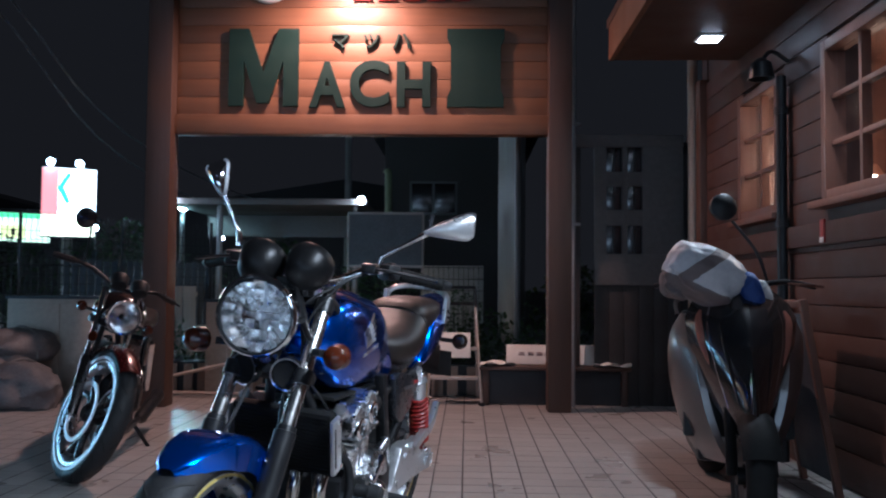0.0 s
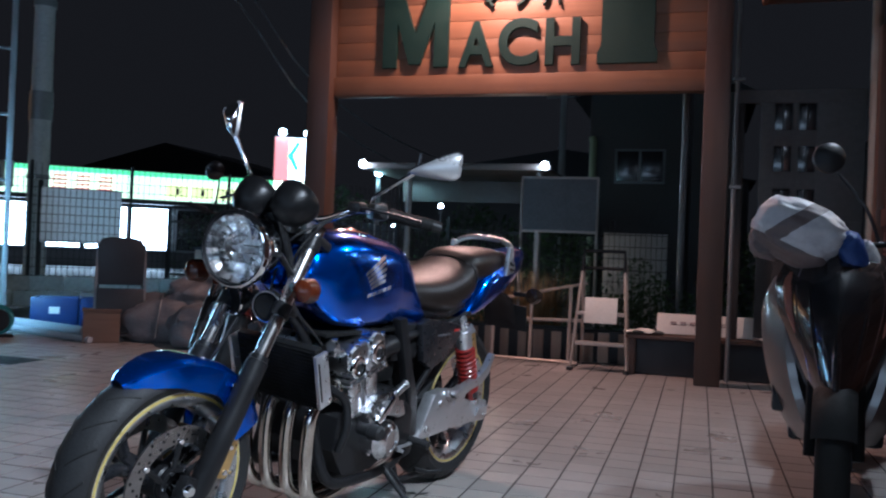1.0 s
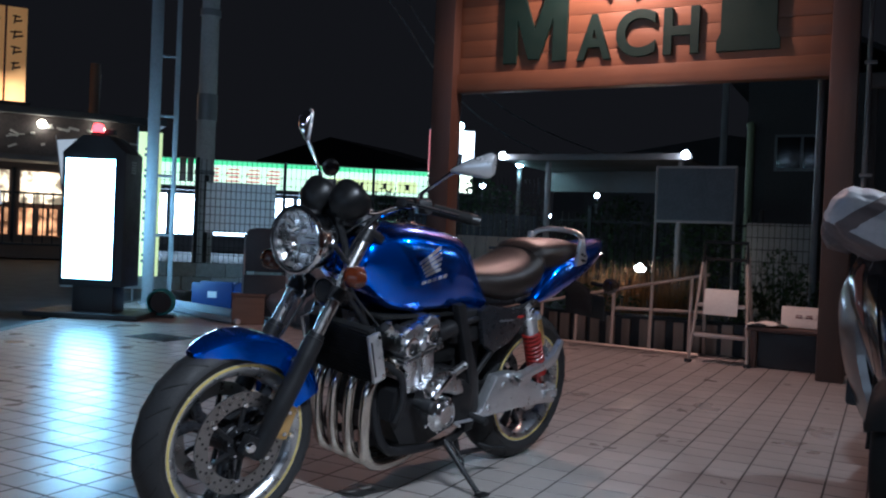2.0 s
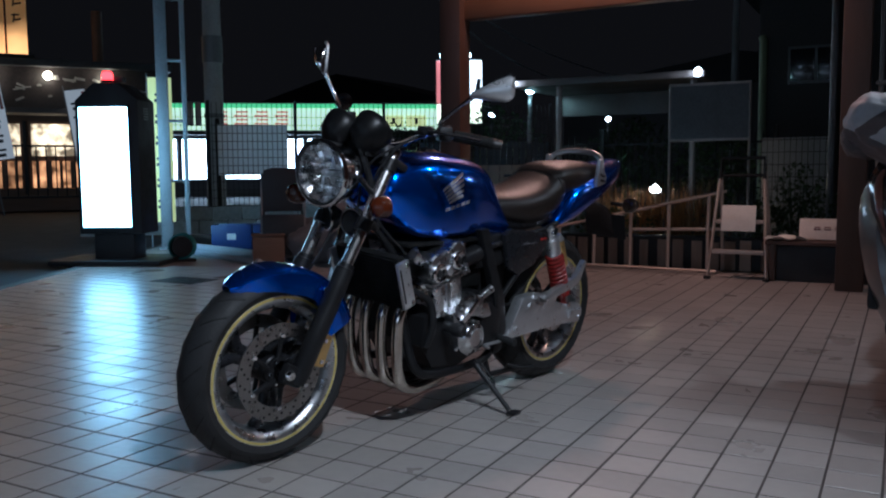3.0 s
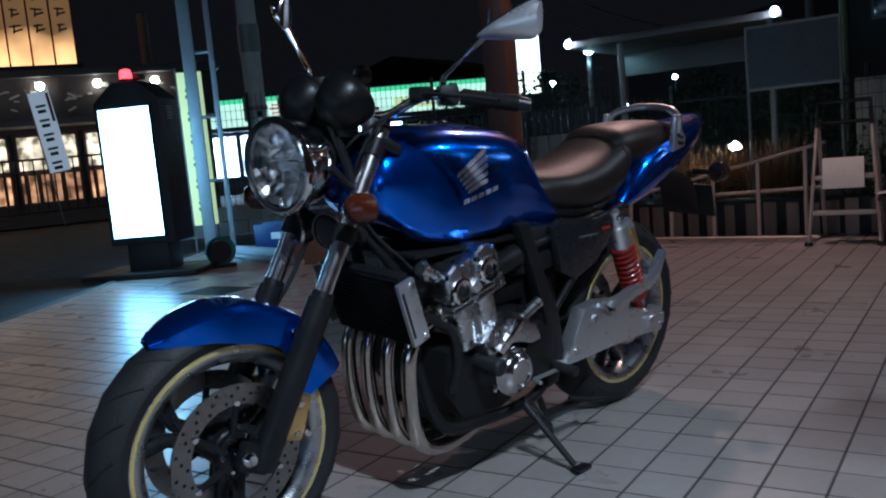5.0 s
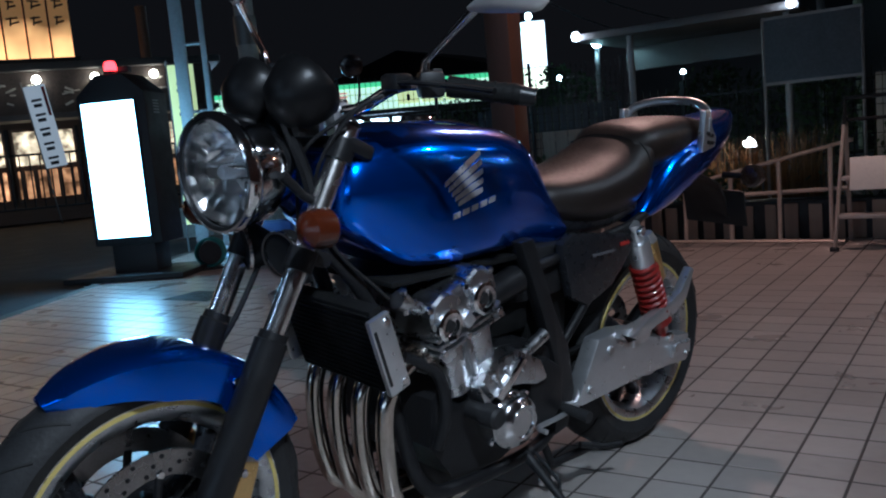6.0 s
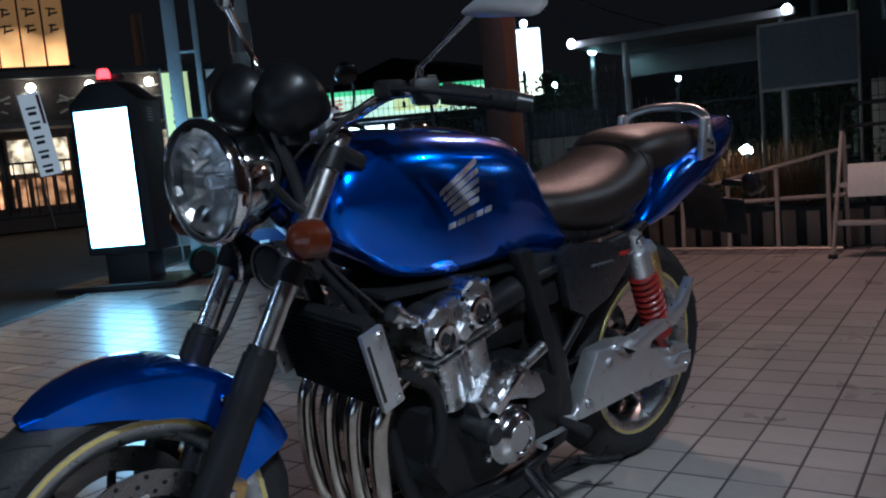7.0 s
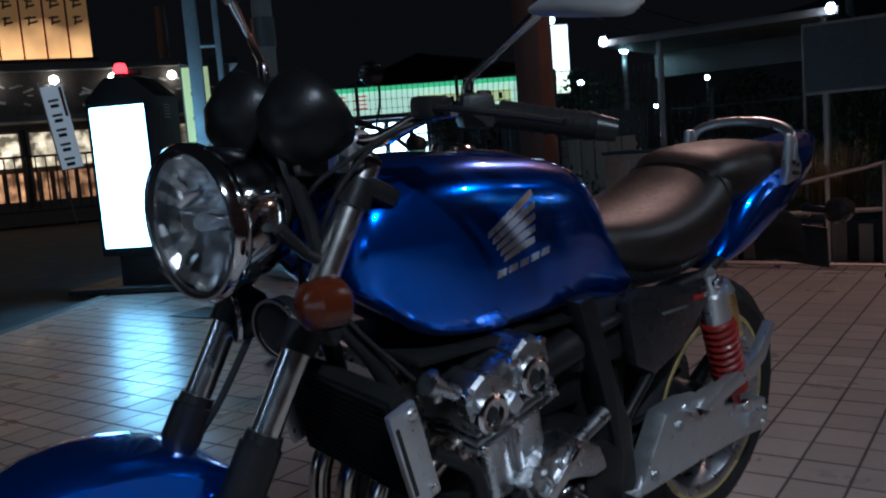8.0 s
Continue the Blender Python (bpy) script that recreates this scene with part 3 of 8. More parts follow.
    for s in (-1, 1):
        sp("lamp_bracket", tube(B(), [(1.10, 0.098 * s, 0.88), (1.06, 0.100 * s, 0.84), (1.02, 0.098 * s, 0.82)], [0.010, 0.008, 0.009], 10), BLACKSATIN, hl)
        # horns below
        horn = sp("horn", lathe(B(), [(0, 0.0), (0.02, 0.004), (0.036, 0.006), (0.042, 0.0), (0.042, -0.02), (0.02, -0.045), (0, -0.045)], (1.085, 0.062 * s, 0.735), (1, 0.25 * s, -0.1), 28), RADBLACK, g)
        sp("horn_ring", lathe(B(), [(0.040, 0.004), (0.0445, 0.004), (0.0445, 0.010), (0.040, 0.010)], (1.085, 0.062 * s, 0.735), (1, 0.25 * s, -0.1), 32, True), CHROME, horn)
        # indicators
        ind = sp("front_indicator", tube(B(), [(1.065, 0.125 * s, 0.80), (1.085, 0.16 * s, 0.80)], 0.011, 10), BLACKSATIN, g)
        sp("lens", lathe(B(), [(0, 0.042), (0.015, 0.040), (0.030, 0.028), (0.034, 0.008), (0.034, -0.012), (0.026, -0.022), (0, -0.026)], (1.098, 0.205 * s, 0.798), (1, 0.12 * s, 0.02), 24), AMBER, ind, "amber indicator lens")

    # instruments
    for s, u0 in ((-1, 1.055), (1, 1.045)):
        ins = sp("instrument", lathe(B(), [(0, -0.085), (0.03, -0.082), (0.054, -0.060), (0.066, -0.02), (0.068, 0.0), (0.064, 0.008), (0.058, 0.008), (0.056, 0.0), (0, 0.0)], (u0 - 0.03, 0.068 * s, 1.032), (-0.72, 0, 0.55), 40), PODBLACK, g, "round black instrument pod")
        sp("dial", lathe(B(), [(0, 0.004), (0.056, 0.003), (0.056, 0.001), (0, 0.001)], (u0 - 0.03, 0.068 * s, 1.032), (-0.72, 0, 0.55), 32), WHITE, ins)
    sp("instrument_bracket", box(B(), (1.03, 0, 0.965), (0.05, 0.17, 0.05), 0.012), BLACKSATIN, g)
    sp("lamp_stay", tube(B(), [(1.06, 0.05, 0.975), (1.035, 0.07, 0.88), (1.02, 0.08, 0.80)], 0.012, 8), BLACKSATIN, g)

    # handlebar
    half = [(0.80, 0.378, 1.004), (0.865, 0.28, 1.022), (0.912, 0.20, 1.026), (0.935, 0.10, 0.986)]
    hb = half + [(0.94, 0, 0.985)] + [(u, -y, z) for u, y, z in half[::-1]]
    bar = sp("handlebar", tube(B(), curve_pts(hb, 6), 0.0115, 12), CHROME, g)
    for s in (-1, 1):
        clamp = sp("bar_clamp", box(B(), (0.938, 0.045 * s, 0.968), (0.042, 0.030, 0.062), 0.008), SATIN, bar)
        bm = B()
        bolt_heads(bm, [(0.952, 0.045 * s, 0.998), (0.925, 0.045 * s, 0.998)], (0, 0, 1), 0.007, 0.007)
        turned.extend(islands("bolt", bm, CHROME, clamp))
        sp("grip", tube(B(), [(0.798, 0.382 * s, 1.004), (0.802, 0.374 * s, 1.005), (0.83, 0.335 * s, 1.012), (0.868, 0.275 * s, 1.022)], [0.015, 0.018, 0.0165, 0.0185], 16), RADBLACK, bar)
        bm = B()
        for k in range(7):
            q = Vector((0.806, 0.369 * s, 1.006)).lerp(Vector((0.862, 0.284 * s, 1.0205)), k / 6)
            lathe(bm, [(0.0165, -0.003), (0.0188, -0.002), (0.0188, 0.002), (0.0165, 0.003)], q, (0.56, -0.85 * s, 0.15), 16, True)
        turned.extend(islands("grip_ridge", bm, RADBLACK, bar))
        sp("bar_end", tube(B(), [(0.785, 0.400 * s, 1.000), (0.800, 0.380 * s, 1.004)], [0.014, 0.0175], 14), BLACKSATIN, bar)
        bm = box(B(), (0.885, 0.247 * s, 1.026), (0.046, 0.056, 0.046), 0.012, Matrix.Rotation(radians(-32 * s), 4, "Z"))
        box(bm, (0.872, 0.250 * s, 1.046), (0.018, 0.022, 0.014), 0.004, Matrix.Rotation(radians(-32 * s), 4, "Z"))
        sp("switch_box", bm, BLACKPLASTIC, bar)
        lev = curve_pts([(0.935, 0.205 * s, 1.030), (0.930, 0.25 * s, 1.030), (0.895, 0.32 * s, 1.022), (0.868, 0.385 * s, 1.012)], 5)
        sp("lever", tube(B(), lev, [0.008] * (len(lev) - 2) + [0.0075, 0.009], 8, True, 0.6), BLACKSATIN, bar)
        mcy = sp("lever_mount", box(B(), (0.925, 0.205 * s, 1.032), (0.042, 0.045, 0.030), 0.009), BLACKSATIN, bar)
        if s < 0:
            sp("fluid_reservoir", lathe(B(), [(0, 0.03), (0.024, 0.03), (0.026, 0.024), (0.026, 0), (0, 0)], (0.925, -0.17, 1.05), (0, 0, 1), 20), BLACKPLASTIC, bar)
    # mirrors: a leaf-shaped shell on a thin straight stalk
    for c, tip, hh, inner, base, wide in (((0.878, 0.335, 1.152), (0.843, 0.466, 1.184), 0.041, (0.876, 0.345, 1.154), (0.868, 0.205, 1.035), (0, 0, 1)),
                                    ((0.962, -0.258, 1.202), (0.945, -0.300, 1.292), 0.038, (0.956, -0.264, 1.205), (0.930, -0.205, 1.06), (0.10, 0.93, 0.36))):
        c, tip, wide = Vector(c), Vector(tip), Vector(wide)
        st = [Vector(base), Vector(base) + Vector((0.002, 0.006 if tip.y > 0 else -0.004, 0.035)), Vector(inner)]
        mir = part("mirror", tube(B(), [st[0], st[1], st[1].lerp(st[2], 0.06), st[1].lerp(st[2], 0.5), st[2]], [0.0095, 0.008, 0.0062, 0.0058, 0.0085], 10), CHROME, g, "chromed rear-view mirror on a thin stalk")
        part("mirror_joint", lathe(B(), [(0, 0.010), (0.009, 0.007), (0.012, 0), (0.009, -0.007), (0, -0.010)], inner, (0, 0, 1), 14), BLACKSATIN, mir)
        part("mirror_boss", tube(B(), [Vector(inner) + Vector((-0.012, -0.004, -0.004)), Vector(inner) + Vector((-0.014, 0.0, 0.052))], [0.008, 0.0065], 10), BLACKGLOSS, mir)
        secs, face = [], []
        for k in range(13):
            f = k / 12
            p = c.lerp(tip, f)
            h = hh * (0.14 + 0.86 * min(1, f / 0.9) ** 0.85) * (1 if f < 0.88 else 0.93 if f < 0.95 else 0.74)
            w = 0.030 * (0.25 + 0.75 * math.sin(math.pi * (0.08 + 0.84 * f)))
            secs.append([p + Vector((w * math.cos(q) if math.cos(q) > 0 else 0.006 * math.cos(q), 0, 0)) + wide * (h * math.sin(q)) for q in [2 * math.pi * j / 20 for j in range(20)]])
            face.append([p + Vector((-0.0065, 0, 0)) + wide * (0.86 * h), p + Vector((-0.0065, 0, 0)) - wide * (0.86 * h)])
        part("shell", loft(B(), secs), MIRRORSHELL if tip.y > 0 else CHROME, mir)
        bm = loft(B(), face[1:-1], False, False)
        bmesh.ops.solidify(bm, geom=bm.faces[:], thickness=0.002)
        part("face", bm, MIRROR, mir)
        if tip.y > 0:
            part("shell_edge", tube(B(), [sec[5] + Vector((0.0, 0, 0.001)) for sec in secs], 0.0045, 8), BLACKGLOSS, mir)
        else:
            # Pale ring put in for the lamp reflections along the chrome edge
            part("shell_edge", tube(B(), [sec[5] for sec in secs[::-1]] + [sec[15] for sec in secs], 0.006, 8), MIRRORSHELL, mir, "silver ring standing in for reflections on the mirror shell edge")
    # cables
    cabs = [[(0.90, 0.21, 1.025), (0.975, 0.15, 0.985), (1.015, 0.075, 0.87), (0.98, 0.06, 0.74), (0.88, 0.10, 0.62)],
            [(0.86, -0.21, 1.0), (1.0, -0.16, 1.0), (1.05, -0.06, 0.86), (0.95, -0.05, 0.74)],
            [(0.905, 0.20, 1.03), (0.985, 0.13, 0.975), (1.03, 0.05, 0.90), (1.0, -0.02, 0.74)]]
    for cpt in cabs:
        sp("cable", tube(B(), curve_pts(cpt, 7), 0.0038, 8), BLACKPLASTIC, g)
    for ob in turned:
        me = ob.data
        if not me.get("turned"):
            me["turned"] = 1
            o, d = Vector((1.0, 0, 0.80)), Vector((-0.47, 0, 0.88)).normalized()
            me.transform(Matrix.Translation(o) @ Matrix.Rotation(steer, 4, d) @ Matrix.Translation(-o))

    # tank: rounded above, flat sides drawn in to a sharp lower edge
    def tank_ring(u, top, bot, hw, mid):
        out = []
        for k in range(56):
            a = 2 * math.pi * (k + 0.5) / 56
            c_, s_ = math.cos(a), math.sin(a)
            pw = 3.0 if s_ > 0 else 7.0
            y = hw * math.copysign(abs(c_) ** (2 / pw), c_)
            q = abs(s_) ** (2 / pw)
            z = mid + (top - mid) * q if s_ > 0 else mid - (mid - bot) * q
            if s_ < 0:
                y *= 1 - 0.17 * q
            out.append((u, y, z))
        return out
    bm = loft(B(), [tank_ring(*r) for r in dense(TANK, 40)])
    tree = BVHTree.FromBMesh(bm)
    tank = part("fuel_tank", bm, BLUE, g, "glossy metallic blue fuel tank")

    def on_tank(u, z, lift):
        hit = tree.ray_cast(Vector((u, 0.6, z)), Vector((0, -1, 0)))
        return hit[0] + hit[1] * lift if hit[0] else Vector((u, 0.14, z))

    def decal(name, outline, material, thick=0.0022):
        b_ = B()
        lo = [b_.verts.new(on_tank(u, z, 0.0002)) for u, z in outline]
        hi = [b_.verts.new(on_tank(u, z, thick)) for u, z in outline]
        for k in range(len(hi) // 2 - 1):
            b_.faces.new((hi[k], hi[k + 1], hi[len(hi) - 2 - k], hi[len(hi) - 1 - k]))
        for k in range(len(lo)):
            b_.faces.new((lo[k], lo[(k + 1) % len(lo)], hi[(k + 1) % len(lo)], hi[k]))
        bmesh.ops.recalc_face_normals(b_, faces=b_.faces)
        return part(name, b_, material, tank, "", False)

    # silver emblem of five slanted bars over a lettering-sized strip
    for k in range(5):
        f = k / 4
        u0, z0 = 0.770 - 0.010 * k, 0.837 - 0.0105 * k
        u1, z1 = 0.655 + 0.002 * k, 0.892 - 0.0185 * k
        w = 0.0044
        n_ = 12
        up_ = [(u0 + (u1 - u0) * j / n_, z0 + (z1 - z0) * j / n_ + w + 0.004 * math.sin(j / n_ * 3.1)) for j in range(n_ + 1)]
        dn_ = [(u0 + (u1 - u0) * j / n_, z0 + (z1 - z0) * j / n_ - w) for j in range(n_, -1, -1)]
        decal("emblem_bar", up_ + dn_, SILVERMARK)
    for k in range(5):
        x0 = 0.742 - 0.0255 * k
        zb = 0.764 + 0.0055 * k
        decal("emblem_strip", [(x0, zb), (x0 - 0.0185, zb + 0.004), (x0 - 0.0185, zb + 0.0155), (x0, zb + 0.0115)], SILVERMARK)
    cap = part("filler_cap", lathe(B(), [(0, 0.014), (0.03, 0.013), (0.036, 0.009), (0.038, 0), (0, 0)], (0.70, 0, 0.953), (-0.1, 0, 1), 32), CHROME, tank)
    part("tank_edge_trim", tube(B(), curve_pts([(0.955, 0.03, 0.93), (0.80, 0.045, 0.955), (0.62, 0.045, 0.947), (0.47, 0.06, 0.90)], 6), 0.004, 8), CHROME, tank)
    part("tank_knob", lathe(B(), [(0, 0.02), (0.01, 0.02), (0.012, 0.014), (0.012, 0), (0, 0)], (0.50, 0.07, 0.895), (-0.1, 0.4, 1), 14), CHROME, tank)

    # seat
    RIDER = [(0.405, 0.800, 0.728, 0.070, 0.760), (0.36, 0.806, 0.700, 0.112, 0.752), (0.29, 0.812, 0.676, 0.142, 0.752), (0.20, 0.826, 0.666, 0.156, 0.760), (0.11, 0.852, 0.674, 0.157, 0.775), (0.04, 0.884, 0.700, 0.150, 0.795),
             (-0.005, 0.904, 0.738, 0.138, 0.820), (-0.03, 0.908, 0.775, 0.118, 0.845)]
    RIDER = [(u, t_, b_, 0.94 * hw, m_) for u, t_, b_, hw, m_ in RIDER]
    seat = part("seat", loft(B(), [ring(*r, n=44, pw=2.35) for r in dense(RIDER, 34)]), LEATHER, g, "deep domed black vinyl rider seat")
    PILLION = [(0.035, 0.890, 0.790, 0.105, 0.840), (0.0, 0.912, 0.786, 0.122, 0.850), (-0.08, 0.924, 0.790, 0.128, 0.860), (-0.18, 0.928, 0.806, 0.118, 0.870), (-0.28, 0.926, 0.832, 0.102, 0.880), (-0.36, 0.914, 0.860, 0.078, 0.886), (-0.40, 0.898, 0.872, 0.050, 0.885)]
    part("pillion_pad", loft(B(), [ring(*r, n=40, pw=2.7) for r in dense(PILLION, 28)]), LEATHER, seat, "raised pillion pad")
    seam = [ring(*r, n=44, pw=2.35) for r in dense(RIDER, 34)][29]
    part("seat_seam", tube(B(), [(u, y * 1.004, z + 0.001) for u, y, z in seam if z > 0.80], 0.0026, 6), BLACKPLASTIC, seat)
    BASE = [(0.41, 0.755, 0.662, 0.060, 0.71), (0.30, 0.750, 0.655, 0.104, 0.70), (0.16, 0.755, 0.656, 0.118, 0.705), (0.05, 0.775, 0.680, 0.118, 0.725)]
    part("seat_base", loft(B(), [ring(*r, n=28, pw=3.2) for r in dense(BASE, 16)]), GREYPANEL, g)

    # tail cowl
    TAIL = [(0.045, 0.690, 0.662, 0.120, 0.676), (0.0, 0.765, 0.660, 0.140, 0.705), (-0.10, 0.845, 0.672, 0.143, 0.75), (-0.22, 0.885, 0.708, 0.134, 0.79), (-0.34, 0.915, 0.750, 0.116, 0.83), (-0.46, 0.925, 0.80, 0.090, 0.87), (-0.56, 0.938, 0.85, 0.055, 0.90), (-0.60, 0.935, 0.885, 0.03, 0.912)]
    tail = part("tail_cowl", loft(B(), [ring(*r, n=36, pw=2.6) for r in dense(TAIL, 30)]), BLUE, g, "glossy blue tail cowl")
    part("tail_lamp", lathe(B(), [(0, 0.012), (0.02, 0.010), (0.032, 0), (0.032, -0.02), (0, -0.03)], (-0.595, 0, 0.872), (-1, 0, -0.15), 24), REDLENS, tail)
    # grab rail
    gr = [(-0.262, 0.134, 0.875), (-0.262, 0.132, 0.920), (-0.275, 0.114, 0.948), (-0.300, 0.066, 0.964), (-0.312, 0.0, 0.968)]
    gr = gr + [(u, -y, z) for u, y, z in gr[-2::-1]]
    rail = part("grab_rail", tube(B(), curve_pts(gr, 7), 0.0125, 14, True, 0.6), SATIN, g, "satin silver pillion grab hoop")
    for s in (-1, 1):
        pl = part("rail_plate", prism(B(), [(-0.238, 0.945), (-0.262, 0.945), (-0.280, 0.895), (-0.302, 0.870), (-0.296, 0.842), (-0.228, 0.828), (-0.232, 0.880)], 0.122 * s, 0.141 * s, 0.004), SATIN, rail)
        for k in range(2):
            part("slot", tube(B(), [(-0.247 - 0.004 * k, 0.1405 * s, 0.883 - 0.026 * k), (-0.279 - 0.004 * k, 0.1405 * s, 0.873 - 0.020 * k)], 0.0055, 8), BLACKPLASTIC, pl)
    # rear mudguard, plate and rear indicators
    bm = B()
    secs = [[(u, y, z + 0.02 * (1 - (y / w) ** 2)) for y in np.linspace(-w, w, 9)] for u, z, w in ((-0.28, 0.76, 0.08), (-0.38, 0.745, 0.075), (-0.47, 0.715, 0.07), (-0.53, 0.66, 0.06), (-0.56, 0.60, 0.055))]
    bm = loft(bm, secs, False, False)
    bmesh.ops.solidify(bm, geom=bm.faces[:], thickness=0.006)
    rmg = part("rear_mudguard", bm, BLACKPLASTIC, g)
    part("licence_plate", box(B(), (-0.578, 0, 0.63), (0.003, 0.20, 0.11), 0.001, Matrix.Rotation(radians(18), 4, "Y")), WHITE, rmg)
    part("plate_holder", box(B(), (-0.570, 0, 0.63), (0.006, 0.21, 0.12), 0.002, Matrix.Rotation(radians(18), 4, "Y")), BLACKPLASTIC, rmg)
    for s in (-1, 1):
        ri = part("rear_indicator", tube(B(), [(-0.50, 0.06 * s, 0.74), (-0.51, 0.13 * s, 0.74)], 0.010, 10), BLACKSATIN, g)
        part("lens", lathe(B(), [(0, 0.042), (0.015, 0.040), (0.030, 0.028), (0.034, 0.008), (0.034, -0.012), (0.026, -0.022), (0, -0.026)], (-0.52, 0.145 * s, 0.74), (-1, 0, 0), 20), SMOKED, ri)

    # side covers, frame
    for s in (-1, 1):
        sc = part("side_cover", prism(B(), [(0.405, 0.665), (0.36, 0.685), (0.13, 0.655), (0.105, 0.625), (0.20, 0.535), (0.30, 0.50), (0.365, 0.53)], 0.125 * s, 0.155 * s, 0.012), GREYPANEL, g, "dark grey side cover")
        part("cover_mark", box(B(), (0.158, 0.156 * s, 0.634), (0.038, 0.003, 0.010), 0.001), REDMARK, sc)
        part("cover_mark", box(B(), (0.245, 0.156 * s, 0.622), (0.09, 0.003, 0.006), 0.001), GREYSTEELMARK, sc)
        part("frame_spar", tube(B(), [(0.985, 0.02 * s, 0.79), (0.75, 0.035 * s, 0.72), (0.53, 0.06 * s, 0.69)], 0.02, 10), BLACKSATIN, g)
        fr = part("frame_rail", prism(B(), [(0.545, 0.69), (0.50, 0.695), (0.425, 0.52), (0.372, 0.42), (0.345, 0.30), (0.37, 0.215), (0.42, 0.205), (0.415, 0.30), (0.425, 0.40), (0.475, 0.53)], 0.118 * s, 0.152 * s, 0.008), BLACKSATIN, g)
        part("down_tube", tube(B(), curve_pts([(0.985, 0.03 * s, 0.74), (0.90, 0.07 * s, 0.60), (0.86, 0.10 * s, 0.35), (0.83, 0.14 * s, 0.22), (0.72, 0.145 * s, 0.19), (0.50, 0.14 * s, 0.19), (0.40, 0.13 * s, 0.22)], 6), 0.016, 10), BLACKSATIN, g)
        part("subframe_tube", tube(B(), [(0.48, 0.13 * s, 0.62), (0.10, 0.125 * s, 0.665), (-0.25, 0.10 * s, 0.76)], 0.013, 10), BLACKSATIN, g)
        part("subframe_stay", tube(B(), [(0.385, 0.14 * s, 0.42), (0.30, 0.14 * s, 0.50), (0.10, 0.13 * s, 0.66)], 0.011, 10), BLACKSATIN, g)
        # shock absorber
        t_, b_ = Vector((0.090, 0.138 * s, 0.655)), Vector((-0.055, 0.138 * s, 0.345))
        d_ = (b_ - t_).normalized()
        ab = part("shock_absorber", tube(B(), [t_ - d_ * 0.02, t_ + d_ * 0.03, t_ + d_ * 0.032, t_ + d_ * 0.11], [0.017, 0.019, 0.030, 0.030], 20), SATIN, g, "silver rear shock absorber with a red spring")
        part("damper_rod", tube(B(), [t_ + d_ * 0.10, t_ + d_ * 0.27, t_ + d_ * 0.275, b_], [0.0275, 0.0275, 0.014, 0.014], 16), RED, ab)
        coil = []
        for k in range(12 * 9 + 1):
            q = k / (12 * 9)
            c = t_ + d_ * (0.105 + 0.165 * q)
            _, a1, b1 = basis(d_)
            coil.append(c + 0.033 * (math.cos(2 * math.pi * 9 * q) * a1 + math.sin(2 * math.pi * 9 * q) * b1))
        part("spring", tube(B(), coil, 0.0065, 8), RED, ab, "red coil spring")
        part("spring_seat", lathe(B(), [(0.012, 0), (0.036, 0), (0.038, 0.008), (0.038, 0.02), (0.012, 0.02)], t_ + d_ * 0.272, d_, 20, True), RED, ab)
        r0 = t_ + Vector((-0.062, 0.0, -0.025))
        part("gas_reservoir", tube(B(), [r0, r0 + d_ * 0.012, r0 + d_ * 0.13, r0 + d_ * 0.14], [0.016, 0.021, 0.021, 0.014], 18), GOLD, ab, "gold gas reservoir")
        part("reservoir_cap", tube(B(), [r0 - d_ * 0.012, r0 + d_ * 0.012], [0.014, 0.0225], 18), SATIN, ab)
        bm = B()
        bolt_heads(bm, [t_ + Vector((0, 0.015 * s, 0)), b_ + Vector((0, 0.02 * s, 0))], (0, s, 0), 0.014, 0.012)
        islands("bolt", bm, CHROME, ab)
        # swing arm
        sw = part("swing_arm", prism(B(), [(0.345, 0.262), (0.325, 0.255), (0.11, 0.262), (-0.06, 0.262), (-0.155, 0.255), (-0.165, 0.275), (-0.160, 0.335), (-0.05, 0.345), (0.03, 0.365), (0.10, 0.405), (0.175, 0.415), (0.262, 0.408)], 0.112 * s, 0.160 * s, 0.007), SATIN, g, "brushed aluminium swing arm")
        part("arm_brace", prism(B(), [(0.19, 0.418), (0.16, 0.388), (0.06, 0.428), (-0.03, 0.448), (-0.085, 0.47), (-0.135, 0.528), (-0.15, 0.52), (-0.115, 0.445), (-0.06, 0.412), (0.02, 0.40), (0.09, 0.38), (0.12, 0.375), (0.20, 0.40)], 0.150 * s, 0.176 * s, 0.005), SATIN, sw)
        part("arm_gusset", prism(B(), [(0.115, 0.40), (0.02, 0.41), (0.045, 0.362), (0.115, 0.352)], 0.120 * s, 0.164 * s, 0.004), SATIN, sw)
        part("chain_adjuster", box(B(), (-0.115, 0.163 * s, 0.30), (0.09, 0.008, 0.036), 0.003), SATIN, sw)
        bm = B()
        bolt_heads(bm, [(0.218, 0.160 * s, 0.372), (0.30, 0.160 * s, 0.29), (-0.08, 0.165 * s, 0.308)], (0, s, 0), 0.0115, 0.008)
        bolt_heads(bm, [(-0.135, 0.167 * s, 0.318), (-0.135, 0.167 * s, 0.284)], (0, s, 0), 0.006, 0.006)
        islands("bolt", bm, ALLOY, sw)
        # foot peg and bracket
        pg = part("foot_peg", tube(B(), [(0.40, 0.15 * s, 0.275), (0.40, 0.235 * s, 0.27)], [0.012, 0.014], 12), RUBBER, g)
        part("peg_bracket", tube(B(), [(0.30, 0.14 * s, 0.30), (0.345, 0.15 * s, 0.265), (0.40, 0.15 * s, 0.27)], [0.016, 0.010, 0.014], 10), SATIN, pg)
    part("gear_lever", tube(B(), curve_pts([(0.345, 0.16, 0.265), (0.42, 0.17, 0.262), (0.52, 0.185, 0.268), (0.53, 0.215, 0.268)], 5), 0.006, 8), SATIN, g)
